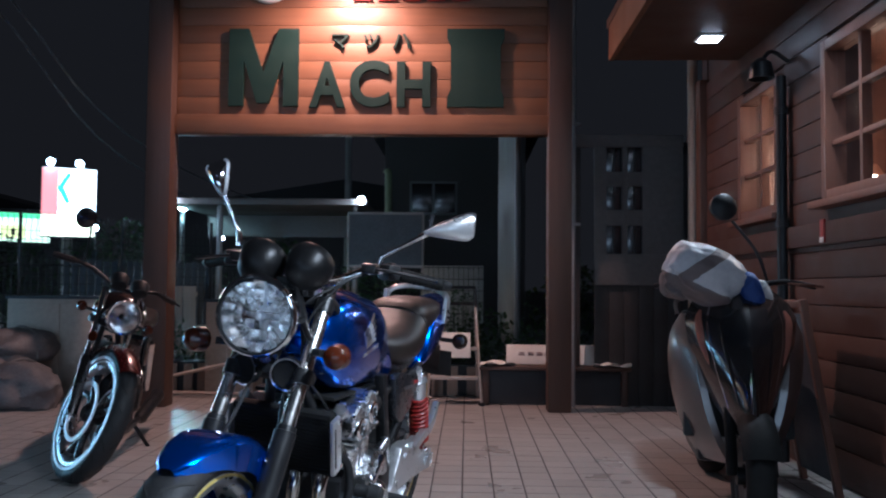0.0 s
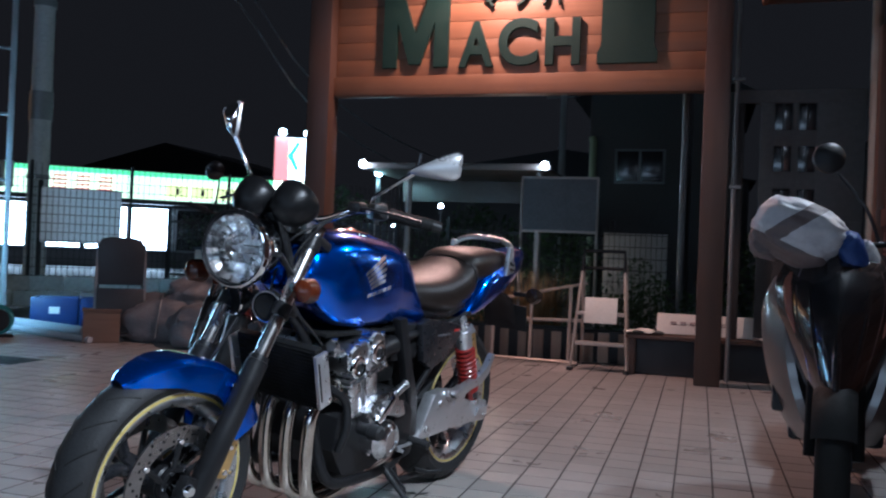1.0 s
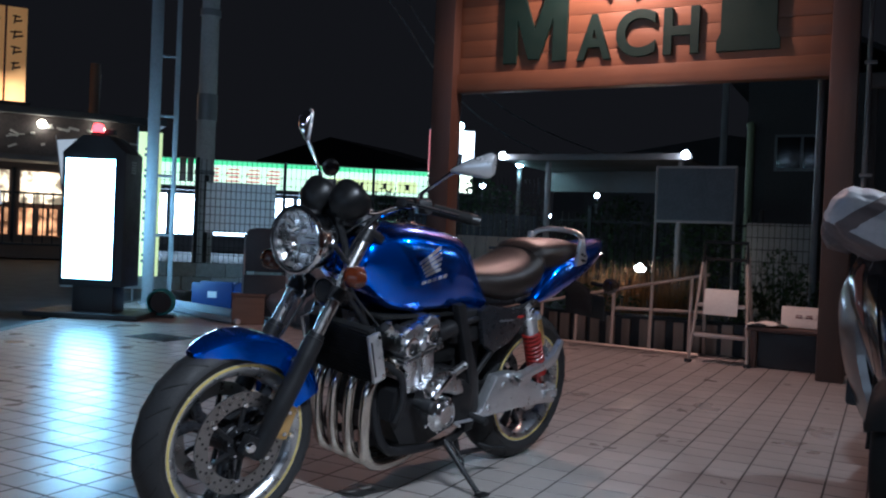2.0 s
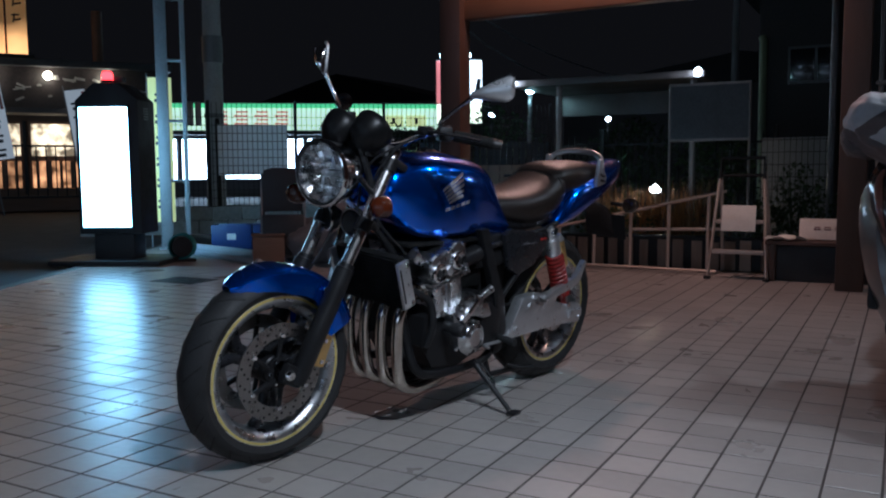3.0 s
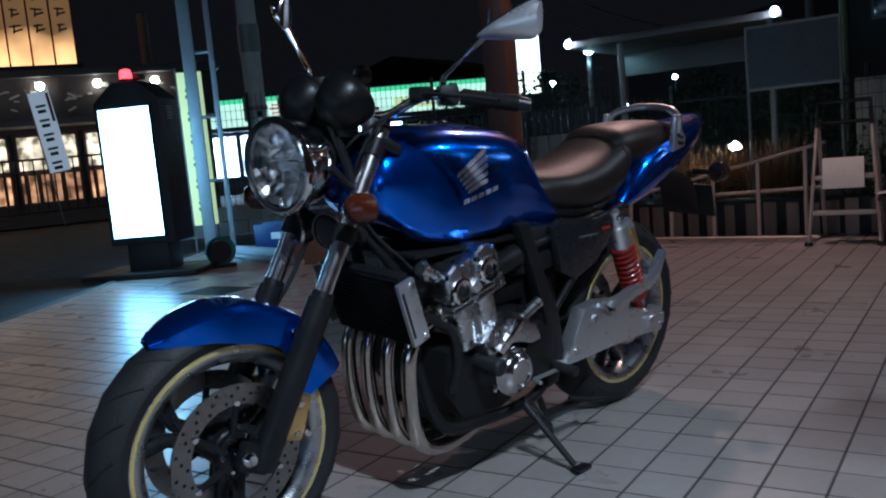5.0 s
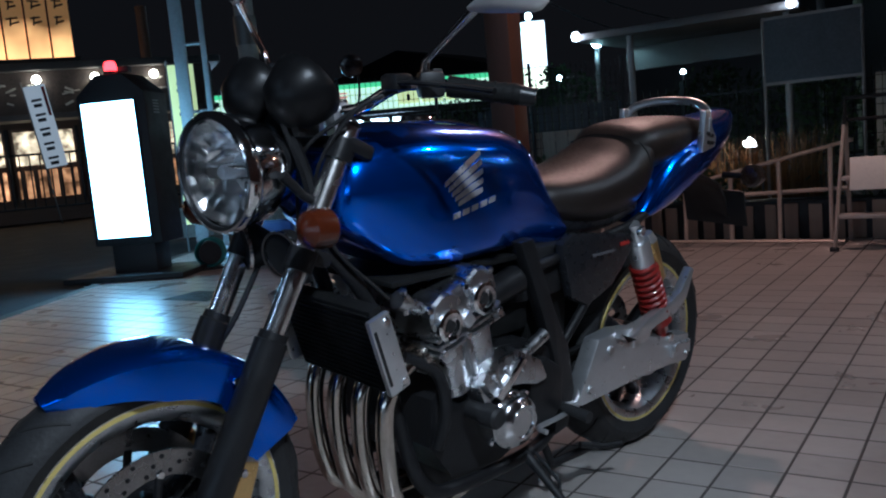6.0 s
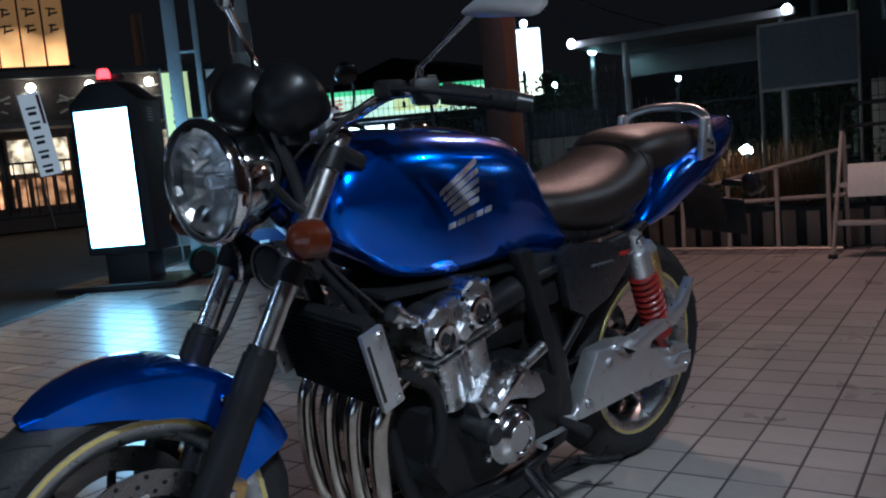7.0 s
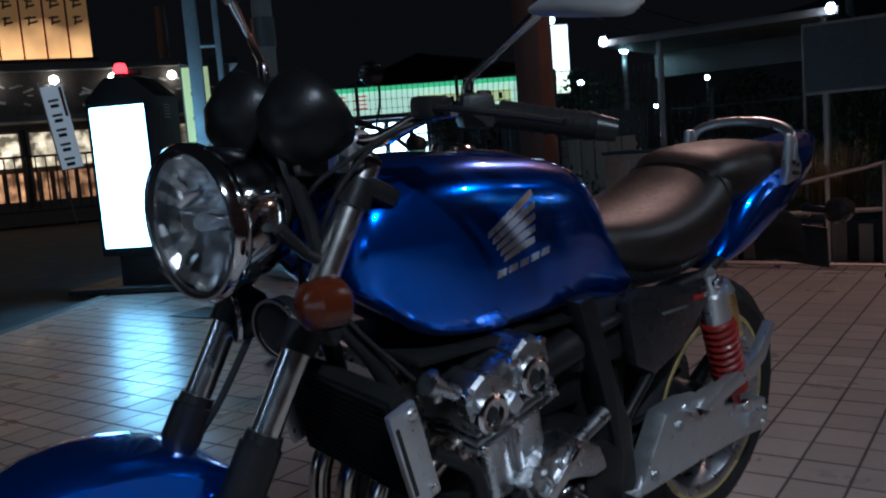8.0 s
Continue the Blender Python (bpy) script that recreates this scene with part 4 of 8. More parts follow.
    part("chain", tube(B(), [(0.42, 0.075, 0.37), (-0.08, 0.085, 0.36), (-0.13, 0.085, 0.308), (-0.08, 0.085, 0.258), (0.42, 0.075, 0.29)], 0.009, 8, True, 0.6), BLACKSATIN, g)
    part("sprocket", lathe(B(), [(0.06, 0.079), (0.095, 0.079), (0.095, 0.088), (0.06, 0.088)], (AR[0], 0, AR[2]), (0, 1, 0), 40, True), ALLOY, g)

    # engine
    eng = part("engine", loft(B(), [[(u, y, z) for u, z in ((0.815, 0.30), (0.805, 0.40), (0.765, 0.44), (0.62, 0.47), (0.50, 0.46), (0.42, 0.42), (0.40, 0.32), (0.46, 0.25), (0.60, 0.205), (0.75, 0.215))] for y in (-0.140, -0.11, 0.11, 0.140)]), BLACKSATIN, g, "four-cylinder engine with polished covers")
    ax = Vector((0.26, 0, 0.965)).normalized()
    base = Vector((0.695, 0, 0.44))
    tilt = Matrix.Rotation(math.atan2(ax.x, ax.z), 4, "Y")
    cyl = part("cylinder_block", box(B(), base + ax * 0.030, (0.150, 0.300, 0.13), 0.014, tilt), ALLOY, eng)
    for s in (-1, 1):
        for u in (-0.042, 0.042):
            part("cylinder_barrel", tube(B(), [base + Vector((u, 0.125 * s, 0)) - ax * 0.04, base + Vector((u, 0.125 * s, 0)) + ax * 0.09], [0.036, 0.040], 20), ALLOY, cyl)
    for k in range(3):
        part("cooling_fin", box(B(), base + ax * (0.090 + 0.0150 * k), (0.200 - 0.006 * k, 0.350, 0.0075), 0.003, tilt), ALLOY, cyl)
    for s in (-1, 1):
        part("block_rib", box(B(), base + Vector((0.0, 0.152 * s, 0)) + ax * 0.02, (0.014, 0.016, 0.115), 0.005, tilt), ALLOY, cyl)
    head = part("cylinder_head", box(B(), base + ax * 0.152, (0.185, 0.338, 0.065), 0.014, tilt), ALLOY, eng)
    bm = B()
    for (u, z, r) in ((0.785, 0.582, 0.046), (0.690, 0.618, 0.046)):
        lathe(bm, [(0, -0.172), (r * 0.9, -0.172), (r, -0.165), (r, 0.165), (r * 0.9, 0.172), (0, 0.172)], (u, 0, z), (0, 1, 0), 10)
    box(bm, (0.735, 0, 0.60), (0.12, 0.33, 0.075), 0.012, tilt)
    cover = part("head_cover", bm, ALLOY, eng, "polished cam cover", False)
    for s in (-1, 1):
        for (u, z) in ((0.785, 0.560), (0.688, 0.598)):
            part("cam_cap", lathe(B(), [(0.034, 0.0), (0.034, 0.010), (0.028, 0.014), (0.020, 0.013), (0.018, 0.004), (0, 0.004)], (u, 0.170 * s, z), (0, s, 0), 28), CHROME, cover)
            part("cap_plug", lathe(B(), [(0, 0.012), (0.012, 0.010), (0.014, 0.003), (0, 0.003)], (u, 0.170 * s, z), (0, s, 0), 16), BLACKPLASTIC, cover)
        bm = B()
        bolt_heads(bm, [(0.835, 0.166 * s, 0.60), (0.80, 0.170 * s, 0.505), (0.67, 0.170 * s, 0.655), (0.74, 0.168 * s, 0.632), (0.735, 0.172 * s, 0.53), (0.64, 0.170 * s, 0.56)], (0, s, 0), 0.008, 0.01)
        islands("bolt", bm, CHROME, cover)
        bm = tube(B(), [(0.835, 0.145 * s, 0.600), (0.880, 0.150 * s, 0.622), (0.883, 0.151 * s, 0.623), (0.900, 0.152 * s, 0.632)], [0.013, 0.013, 0.018, 0.018], 14)
        tube(bm, [(0.878, 0.150 * s, 0.600), (0.888, 0.152 * s, 0.648)], 0.009, 10)
        part("hose_joint", bm, ALLOY, cover)
    part("cover_block", prism(B(), [(0.735, 0.585), (0.715, 0.560), (0.735, 0.545), (0.755, 0.565)], 0.168, 0.182, 0.003), SATIN, cover)
    # left-hand covers
    cc = part("generator_cover", lathe(B(), [(0, 0.024), (0.030, 0.025), (0.032, 0.029), (0.038, 0.030), (0.041, 0.026), (0.050, 0.022), (0.057, 0.012), (0.060, 0.0), (0.064, -0.004), (0.066, -0.05), (0, -0.05)], (0.610, 0.19, 0.315), (0, 1, 0), 48), POLISHED, eng, "round polished generator cover")
    bm = B()
    bolt_heads(bm, [(0.610 + 0.070 * math.cos(q), 0.165, 0.315 + 0.070 * math.sin(q)) for q in [0.4 + k * 1.05 for k in range(6)]], (0, 1, 0), 0.007, 0.012)
    islands("bolt", bm, CHROME, cc)
    bm = prism(B(), [(0.715, 0.41), (0.67, 0.46), (0.59, 0.468), (0.51, 0.425), (0.485, 0.375), (0.525, 0.37), (0.58, 0.385), (0.64, 0.39), (0.69, 0.36)], 0.12, 0.185, 0.012)
    part("starter_cover", bm, ALLOY, eng)
    part("starter_ridge", prism(B(), [(0.675, 0.385), (0.595, 0.455), (0.575, 0.445), (0.655, 0.37)], 0.16, 0.200, 0.006), CHROME, eng)
    part("sprocket_cover", prism(B(), [(0.535, 0.40), (0.475, 0.42), (0.415, 0.38), (0.415, 0.29), (0.46, 0.25), (0.53, 0.27)], 0.12, 0.172, 0.012), BLACKSATIN, eng)
    for k in range(4):
        part("cover_rib", tube(B(), [(0.705 - 0.035 * k, 0.186, 0.418 + 0.010 * k), (0.685 - 0.035 * k, 0.192, 0.388 + 0.010 * k)], 0.006, 8), ALLOY, eng)
    part("water_pipe", tube(B(), curve_pts([(0.80, 0.15, 0.30), (0.79, 0.165, 0.38), (0.80, 0.15, 0.46), (0.86, 0.12, 0.50)], 6), 0.013, 12), BLACKSATIN, eng)
    part("oil_pan", box(B(), (0.63, 0, 0.185), (0.20, 0.17, 0.06), 0.02), BLACKSATIN, eng)
    part("shaft_cover", tube(B(), [(0.55, 0.160, 0.440), (0.475, 0.160, 0.472)], [0.014, 0.016], 12), ALLOY, eng)
    part("clutch_cover", lathe(B(), [(0, 0.035), (0.07, 0.03), (0.095, 0.01), (0.10, 0), (0.10, -0.03), (0, -0.03)], (0.62, -0.17, 0.32), (0, -1, 0), 40), ALLOY, eng)
    for s in (-1, 1):
        sl = part("engine_slider", tube(B(), [(0.715, 0.16 * s, 0.362), (0.715, 0.20 * s, 0.362), (0.715, 0.205 * s, 0.362), (0.715, 0.238 * s, 0.362), (0.715, 0.244 * s, 0.362)], [0.020, 0.020, 0.026, 0.023, 0.017], 20), BLACKPLASTIC, g, "black plastic engine slider")
    for k, y in enumerate((-0.115, -0.04, 0.04, 0.115)):
        part("carburettor", tube(B(), [(0.66, y, 0.55), (0.60, y, 0.58), (0.52, y, 0.60)], [0.026, 0.030, 0.034], 14), BLACKSATIN, g)
    # Added black plate keeps the blue tank out of the engine's reflections
    part("tank_heat_shield", box(B(), (0.705, 0, 0.652), (0.37, 0.25, 0.012), 0.004), RADBLACK, g)
    # Added black boxes fill the see-through gap behind the engine with darkness
    part("battery_case", box(B(), (0.37, 0, 0.50), (0.15, 0.17, 0.20), 0.02), RADBLACK, g)
    part("intake_duct", box(B(), (0.515, 0, 0.515), (0.13, 0.19, 0.10), 0.02), RADBLACK, g)
    part("airbox", box(B(), (0.43, 0, 0.60), (0.18, 0.24, 0.13), 0.03), BLACKPLASTIC, g)
    # radiator
    rt = Matrix.Rotation(radians(18), 4, "Y")
    rad = part("radiator", box(B(), (0.925, 0, 0.535), (0.032, 0.30, 0.19), 0.006, rt), RADBLACK, g, "black radiator with silver side guards")
    for k in range(16):
        part("radiator_fin", box(B(), rt.to_3x3() @ Vector((0.018, 0, -0.085 + 0.0113 * k)) + Vector((0.925, 0, 0.535)), (0.004, 0.28, 0.003), 0, rt), RADBLACK, rad)
    for s in (-1, 1):
        rg = part("radiator_guard", box(B(), (0.935, 0.162 * s, 0.535), (0.052, 0.014, 0.165), 0.005, rt), SATIN, rad, "brushed silver radiator guard")
        part("guard_slot", box(B(), rt.to_3x3() @ Vector((0.018, 0.0, -0.0)) + Vector((0.935, 0.1655 * s, 0.535)), (0.007, 0.010, 0.12), 0.001, rt), BLACKPLASTIC, rg)
        bm = B()
        bolt_heads(bm, [rt.to_3x3() @ Vector((-0.012, 0, q)) + Vector((0.935, 0.169 * s, 0.535)) for q in (-0.066, 0.066)], (0, s, 0), 0.008, 0.006)
        islands("bolt", bm, CHROME, rg)
    # exhaust
    ex = None
    for k, y in enumerate((0.118, 0.040, -0.040, -0.118)):
        pts = curve_pts([(0.80, y, 0.495), (0.862, y, 0.475), (0.905, y, 0.42), (0.912, y, 0.33), (0.895, y * 0.97, 0.225), (0.862, y * 0.92, 0.165), (0.78, y * 0.8, 0.135), (0.62, y * 0.6 - 0.02, 0.125), (0.50, y * 0.35 - 0.05, 0.125)], 7)
        ex = part("header_pipe", tube(B(), pts, 0.0198, 16), STEEL, g, "steel exhaust header pipe")
        part("pipe_flange", lathe(B(), [(0.020, 0), (0.032, 0), (0.032, 0.012), (0.020, 0.012)], (0.812, y, 0.493), (0.9, 0, -0.3), 20, True), STEEL, ex)
    part("collector", tube(B(), [(0.54, -0.05, 0.125), (0.44, -0.09, 0.13), (0.34, -0.15, 0.17), (0.24, -0.185, 0.215)], [0.055, 0.045, 0.03, 0.03], 16), STEEL, g)
    part("muffler", tube(B(), [(0.26, -0.18, 0.21), (0.22, -0.19, 0.225), (-0.25, -0.205, 0.36), (-0.29, -0.207, 0.37)], [0.035, 0.055, 0.058, 0.04], 24), SATIN, g, "round silver muffler")
    # side stand
    foot = Vector((0.49, 0.300, 0.046))
    root = Vector((0.52, 0.135, 0.20))
    st = part("side_stand", tube(B(), [root, root.lerp(foot, 0.5), foot], [0.013, 0.010, 0.009], 12), BLACKSATIN, g, "black side stand, folded out")
    part("stand_foot", box(B(), foot + Vector((-0.012, 0.012, -0.006)), (0.055, 0.032, 0.008), 0.003, Matrix.Rotation(radians(6), 4, "X")), BLACKSATIN, st)
    part("stand_spring", tube(B(), [root + Vector((-0.02, 0.01, 0)), root.lerp(foot, 0.45) + Vector((-0.03, 0, 0)), root.lerp(foot, 0.6)], 0.005, 8), BLACKSATIN, st)
    part("centre_stand", tube(B(), [(0.43, 0.12, 0.19), (0.40, 0.125, 0.12), (0.22, 0.13, 0.115)], 0.011, 10), BLACKSATIN, g)
    part("stand_lever", tube(B(), [(0.30, 0.135, 0.14), (0.24, 0.16, 0.125), (0.20, 0.19, 0.13)], 0.008, 10), BLACKSATIN, g)
    return g


motorcycle()


# ---- restaurant wall ----
WX = 1.6
WINDOWS = [(2.70, 3.43, 1.42, 2.24), (1.33, 2.09, 1.42, 2.24)]


def restaurant():
    ys = [(-5.0, 1.33), (2.09, 2.70), (3.43, 4.33)]
    bm = B()
    for y0, y1 in ys:
        box(bm, (WX + 0.08, (y0 + y1) / 2, 1.83), (0.14, y1 - y0, 0.82 + 0.001))
    box(bm, (WX + 0.08, -0.335, 0.71), (0.14, 9.33, 1.42))
    box(bm, (WX + 0.08, -0.335, 2.60), (0.14, 9.33, 0.72))
    wall = tagged(part("wall_east", bm, CLADWOOD, smooth=False), "restaurant wall clad in dark red-brown boards", "wall", kind="structure")
    # boards, proud of the wall, cut round the windows
    z = 0.05
    while z < 2.5:
        spans = ys if 1.40 < z + 0.07 < 2.26 else [(-5.0, 4.33)]
        for y0, y1 in spans:
            part("board", box(B(), (WX, (y0 + y1) / 2, z + 0.07), (0.03, y1 - y0 - 0.004, 0.136), 0.006), CLADWOOD, wall)
        z += 0.14
    part("corner_post", box(B(), (WX - 0.01, 4.36, 1.3), (0.12, 0.12, 2.6), 0.01), POSTWOOD, wall)
    part("rail_board", box(B(), (WX - 0.03, -0.4, 1.26), (0.035, 9.3, 0.12), 0.008), CLADWOOD, wall)
    bm = B()
    box(bm, (WX + 0.08, 4.40, 1.5), (0.14, 0.1, 3.0))
    box(bm, (4.0, 4.4, 1.5), (4.8, 0.14, 3.0))
    tagged(part("wall_north", bm, CLADWOOD, smooth=False), "end wall of the restaurant", "wall", kind="structure")
    for k, (y0, y1, z0, z1) in enumerate(WINDOWS):
        w = tagged(thing("window_%d" % (k + 1), pose(WX, 0, 0), "wooden window with small panes, warm light inside", "window"), kind="structure")
        bm = B()
        f = 0.055
        box(bm, (0.0, y0 + f / 2, (z0 + z1) / 2), (0.11, f, z1 - z0), 0.005)
        box(bm, (0.0, y1 - f / 2, (z0 + z1) / 2), (0.11, f, z1 - z0), 0.005)
        box(bm, (0.0, (y0 + y1) / 2, z1 - f / 2), (0.108, y1 - y0 - 2 * f, f), 0.005)
        box(bm, (0.0, (y0 + y1) / 2, z0 + f / 2), (0.108, y1 - y0 - 2 * f, f), 0.005)
        fr = part("window_frame", bm, FRAMEWOOD, w)
        part("window_sill", box(B(), (-0.05, (y0 + y1) / 2, z0 - 0.02), (0.12, y1 - y0 + 0.1, 0.035), 0.006), FRAMEWOOD, w)
        a0, a1, b0, b1 = y0 + f, y1 - f, z0 + f, z1 - f
        part("glazing_bar", box(B(), (0, (a0 + a1) / 2, (b0 + b1) / 2), (0.05, 0.028, b1 - b0), 0.003), FRAMEWOOD, w)
        for q in (1, 2):
            part("glazing_bar", box(B(), (0, (a0 + a1) / 2, b0 + (b1 - b0) * q / 3), (0.046, a1 - a0, 0.026), 0.003), FRAMEWOOD, w)
        for i in range(2):
            for j in range(3):
                p = part("pane", box(B(), (0.01, a0 + (a1 - a0) * (i + 0.5) / 2, b0 + (b1 - b0) * (j + 0.5) / 3), (0.004, (a1 - a0) / 2, (b1 - b0) / 3)), CLEAR, w, smooth=False)
                p.visible_shadow = False
    # dining room behind
    bm = B()
    box(bm, (WX + 2.6, 0, 1.3), (0.1, 9.4, 2.8))
    box(bm, (WX + 1.4, 0, 2.72), (2.6, 9.4, 0.1))
    box(bm, (WX + 1.4, 0, 0.0), (2.6, 9.4, 0.06))
    tagged(part("wall_inner", bm, mat("brown_dining_wall", (0.10, 0.042, 0.024), 0.7, 0, 0.35, 2.5, 0.2), smooth=False), "plain plastered dining room walls", "wall", kind="structure")
    bulbs = glow("warm_bulb", (1.0, 0.70, 0.42), 26)
    for k, (y, z) in enumerate(((2.55, 2.32), (2.60, 2.12), (3.35, 1.70), (3.95, 2.0), (3.75, 1.55))):
        pl = thing("pendant_lamp", pose(WX + 0.8, y, z), "small warm pendant lamp in the dining room", "lamp", "dining room pendants")
        part("cord", tube(B(), [(0, 0, 0.06), (0, 0, 2.67 - z)], 0.004, 6), BLACKPLASTIC, pl)
        part("shade", lathe(B(), [(0.03, 0.10), (0.075, 0.02), (0.070, 0.02), (0.025, 0.09)], (0, 0, 0), (0, 0, 1), 24), FRAMEWOOD, pl)
        part("bulb", lathe(B(), [(0, -0.03), (0.025, -0.022), (0.035, 0.01), (0.02, 0.045), (0, 0.05)], (0, 0, 0), (0, 0, 1), 16), bulbs, pl)
        if k in (1, 3):
            lamp("pendant_light", "POINT", (WX + 0.8, y, z - 0.1), 16, (1.0, 0.55, 0.30), 0.05)
    for y, z, h in ((2.35, 1.5, 0.5), (3.2, 1.5, 0.62), (3.9, 1.5, 0.45)):
        cp = thing("dark_cupboard", pose(WX + 2.3, y, 0.03), "dark wooden cupboard in the dining room", "cupboard", "cupboards inside")
        part("carcass", box(B(), (0, 0, 0.9), (0.35, 0.44, 1.8), 0.01), POSTWOOD, cp)
        part("door", box(B(), (-0.185, 0, 0.9), (0.02, 0.40, 1.70), 0.006), FRAMEWOOD, cp)
    # eave with its fascia and downlights
    bm = B()
    box(bm, (1.17, -0.75, 2.60), (0.86, 8.55, 0.12))
    tagged(part("ceiling_eave", bm, POSTWOOD, smooth=False), "dark boarded eave soffit of the restaurant", "eave", kind="structure")
    bm = B()
    box(bm, (0.722, -0.75, 2.68), (0.036, 8.6, 0.28), 0.006)
    tagged(part("fascia_board", bm, BOARDWOOD), "red-brown fascia board of the eave", "fascia", kind="structure")
    bm = B()
    secs = [[(0.70, y, 2.84), (2.2, y, 3.5), (2.2, y, 3.42), (0.70, y, 2.78)] for y in (-5.1, 3.6)]
    tagged(part("roof", loft(bm, secs), POSTWOOD, smooth=False), "dark pitched restaurant roof", "roof", kind="structure")
    for k, (px, py) in enumerate(DOWNLIGHTS):
        d = thing("downlight", pose(px, py, 2.53), "square white downlight set in the eave", "lamp", "eave downlights")
        part("trim", box(B(), (0, 0, 0.006), (0.16, 0.16, 0.012), 0.004), WHITE, d)
        part("diffuser", box(B(), (0, 0, -0.003), (0.12, 0.12, 0.008), 0.002), glow("downlight_diffuser_%d" % k, (1.0, 0.93, 0.88), 14), d)
    # wall lamp bracket, downpipe and bell push
    wl = thing("wall_lamp", pose(WX - 0.02, 2.6, 2.28), "black iron wall lamp, switched off", "lamp")
    part("bracket", tube(B(), curve_pts([(0, 0, 0), (-0.10, 0, 0.06), (-0.16, 0, 0.0)]), 0.012, 8), BLACKSATIN, wl)
    part("shade", lathe(B(), [(0.02, 0.06), (0.06, 0.03), (0.075, -0.06), (0.068, -0.06), (0.05, 0.02)], (-0.16, 0, -0.04), (0, 0, 1), 20), BLACKSATIN, wl)
    dp = thing("downpipe", pose(WX - 0.06, 2.62, 0), "dark downpipe fixed to the wall", "pipe")
    part("pipe", tube(B(), [(0, 0, 0), (0, 0, 2.2)], 0.03, 12), BLACKSATIN, dp)
    for z in (0.5, 1.35, 2.0):
        part("clip", lathe(B(), [(0.031, -0.02), (0.038, -0.02), (0.038, 0.02), (0.031, 0.02)], (0, 0, z), (0, 0, 1), 16, True), BLACKPLASTIC, dp)
    dp = thing("white_pipe", pose(1.56, 4.62, 0), "pale vertical pipe at the wall corner", "pipe")
    part("pipe", tube(B(), [(0, 0, 0), (0, 0, 3.0)], 0.04, 14), CREAM, dp)
    fl = thing("wall_tag", pose(WX - 0.05, 2.09, 1.27), "small red and white tag on the wall", "tag")
    part("plate", box(B(), (0, 0, 0), (0.012, 0.05, 0.12), 0.003), REDMARK, fl)
    part("white_field", box(B(), (-0.007, 0, -0.045), (0.004, 0.046, 0.028), 0.001), WHITE, fl)


restaurant()

# ---- things by the gate ----
ALU = mat("worn_aluminium", (0.46, 0.39, 0.34), 0.42, 0.3, 0.2, 12, 0.05)
DARKBOX = mat("dark_planter_plastic", (0.02, 0.02, 0.022), 0.6, 0, 0.25, 8, 0.1)
PALEBOARD = wood("pale_weathered_board", (0.30, 0.22, 0.17), 0.7, 2)
PAPER = mat("white_sign_board", (0.70, 0.66, 0.60), 0.6, 0, 0.1, 6)
REDINK = mat("faded_red_ink", (0.16, 0.05, 0.05), 0.6)
INK = mat("dark_ink", (0.04, 0.035, 0.035), 0.6)
LEAF = mat("dark_leaf", (0.045, 0.075, 0.028), 0.5, 0, 0.5, 9, 0, 0, "island")
DRY = mat("dry_leaf", (0.26, 0.15, 0.06), 0.6, 0, 0.5, 9, 0, 0, "island")


def ladder():
    g = thing("ladder", pose(-1.1, 5.02, 0.0), "aluminium ladder lying on its side against planter boards", "ladder")
    lo, hi = [(-2.2, 0, 0.05), (0.54, 0, 0.03)], [(-2.0, 0.03, 0.12), (0.60, 0.03, 0.70)]
    part("rail", tube(B(), lo, 0.020, 8, True, 0.6), ALU, g)
    part("rail", tube(B(), hi, 0.022, 8, True, 0.6), ALU, g)
    for k in range(6):
        x = 0.46 - 0.33 * k
        part("rung", tube(B(), [(x, 0.0, 0.035 - 0.0075 * (x - 0.54)), (x, 0.028, 0.70 + 0.223 * (x - 0.60))], 0.015, 8), ALU, g)
    part("inner_rail", tube(B(), [(-0.20, 0.05, 0.36), (0.56, 0.05, 0.38)], 0.015, 8), ALU, g)


def stepladder():
    g = thing("stepladder", pose(-0.36, 4.85, 0.0), "aluminium folding stepladder with a white plate", "stepladder")
    for s in (-1, 1):
        part("front_stile", tube(B(), [(0.225 * s, -0.10, 0.0), (0.172 * s, 0.075, 0.80)], 0.018, 8, True, 0.7), ALU, g)
        part("rear_stile", tube(B(), [(0.20 * s, 0.42, 0.0), (0.172 * s, 0.13, 0.86)], 0.015, 8, True, 0.7), ALU, g)
        part("rubber_foot", box(B(), (0.226 * s, -0.102, 0.012), (0.05, 0.045, 0.03), 0.006), RUBBER, g)
    for z in (0.22, 0.46):
        f = z / 0.98
        part("tread", box(B(), (0, -0.10 + 0.2 * f + 0.02, z), (0.42 - 0.11 * f, 0.09, 0.03), 0.006), ALU, g)
    part("hinge_bar", tube(B(), [(-0.17, 0.11, 0.83), (0.17, 0.11, 0.83)], 0.012, 8), BLACKPLASTIC, g)
    part("top_handle", tube(B(), [(-0.172, 0.08, 0.79), (-0.165, 0.10, 0.97), (0.165, 0.10, 0.97), (0.172, 0.08, 0.79)], 0.016, 8), BLACKPLASTIC, g)
    part("white_plate", box(B(), (-0.0, -0.045, 0.49), (0.26, 0.012, 0.21), 0.004, Matrix.Rotation(radians(-11), 4, "X")), PAPER, g, "white paper plate")


def planter():
    g = thing("board_planter", pose(-1.15, 5.35, 0), "low planter fronted with upright pale boards", "planter")
    part("trough", box(B(), (-0.5, 0.16, 0.14), (3.2, 0.26, 0.28), 0.01), DARKBOX, g)
    x = -2.05
    while x < 0.95:
        w = random.uniform(0.075, 0.10)
        part("board", box(B(), (x, 0.0, 0.125 + random.uniform(-0.01, 0.012)), (w, 0.02, 0.25 + random.uniform(-0.01, 0.02)), 0.004), PALEBOARD, g)
        x += w + random.uniform(0.035, 0.09)


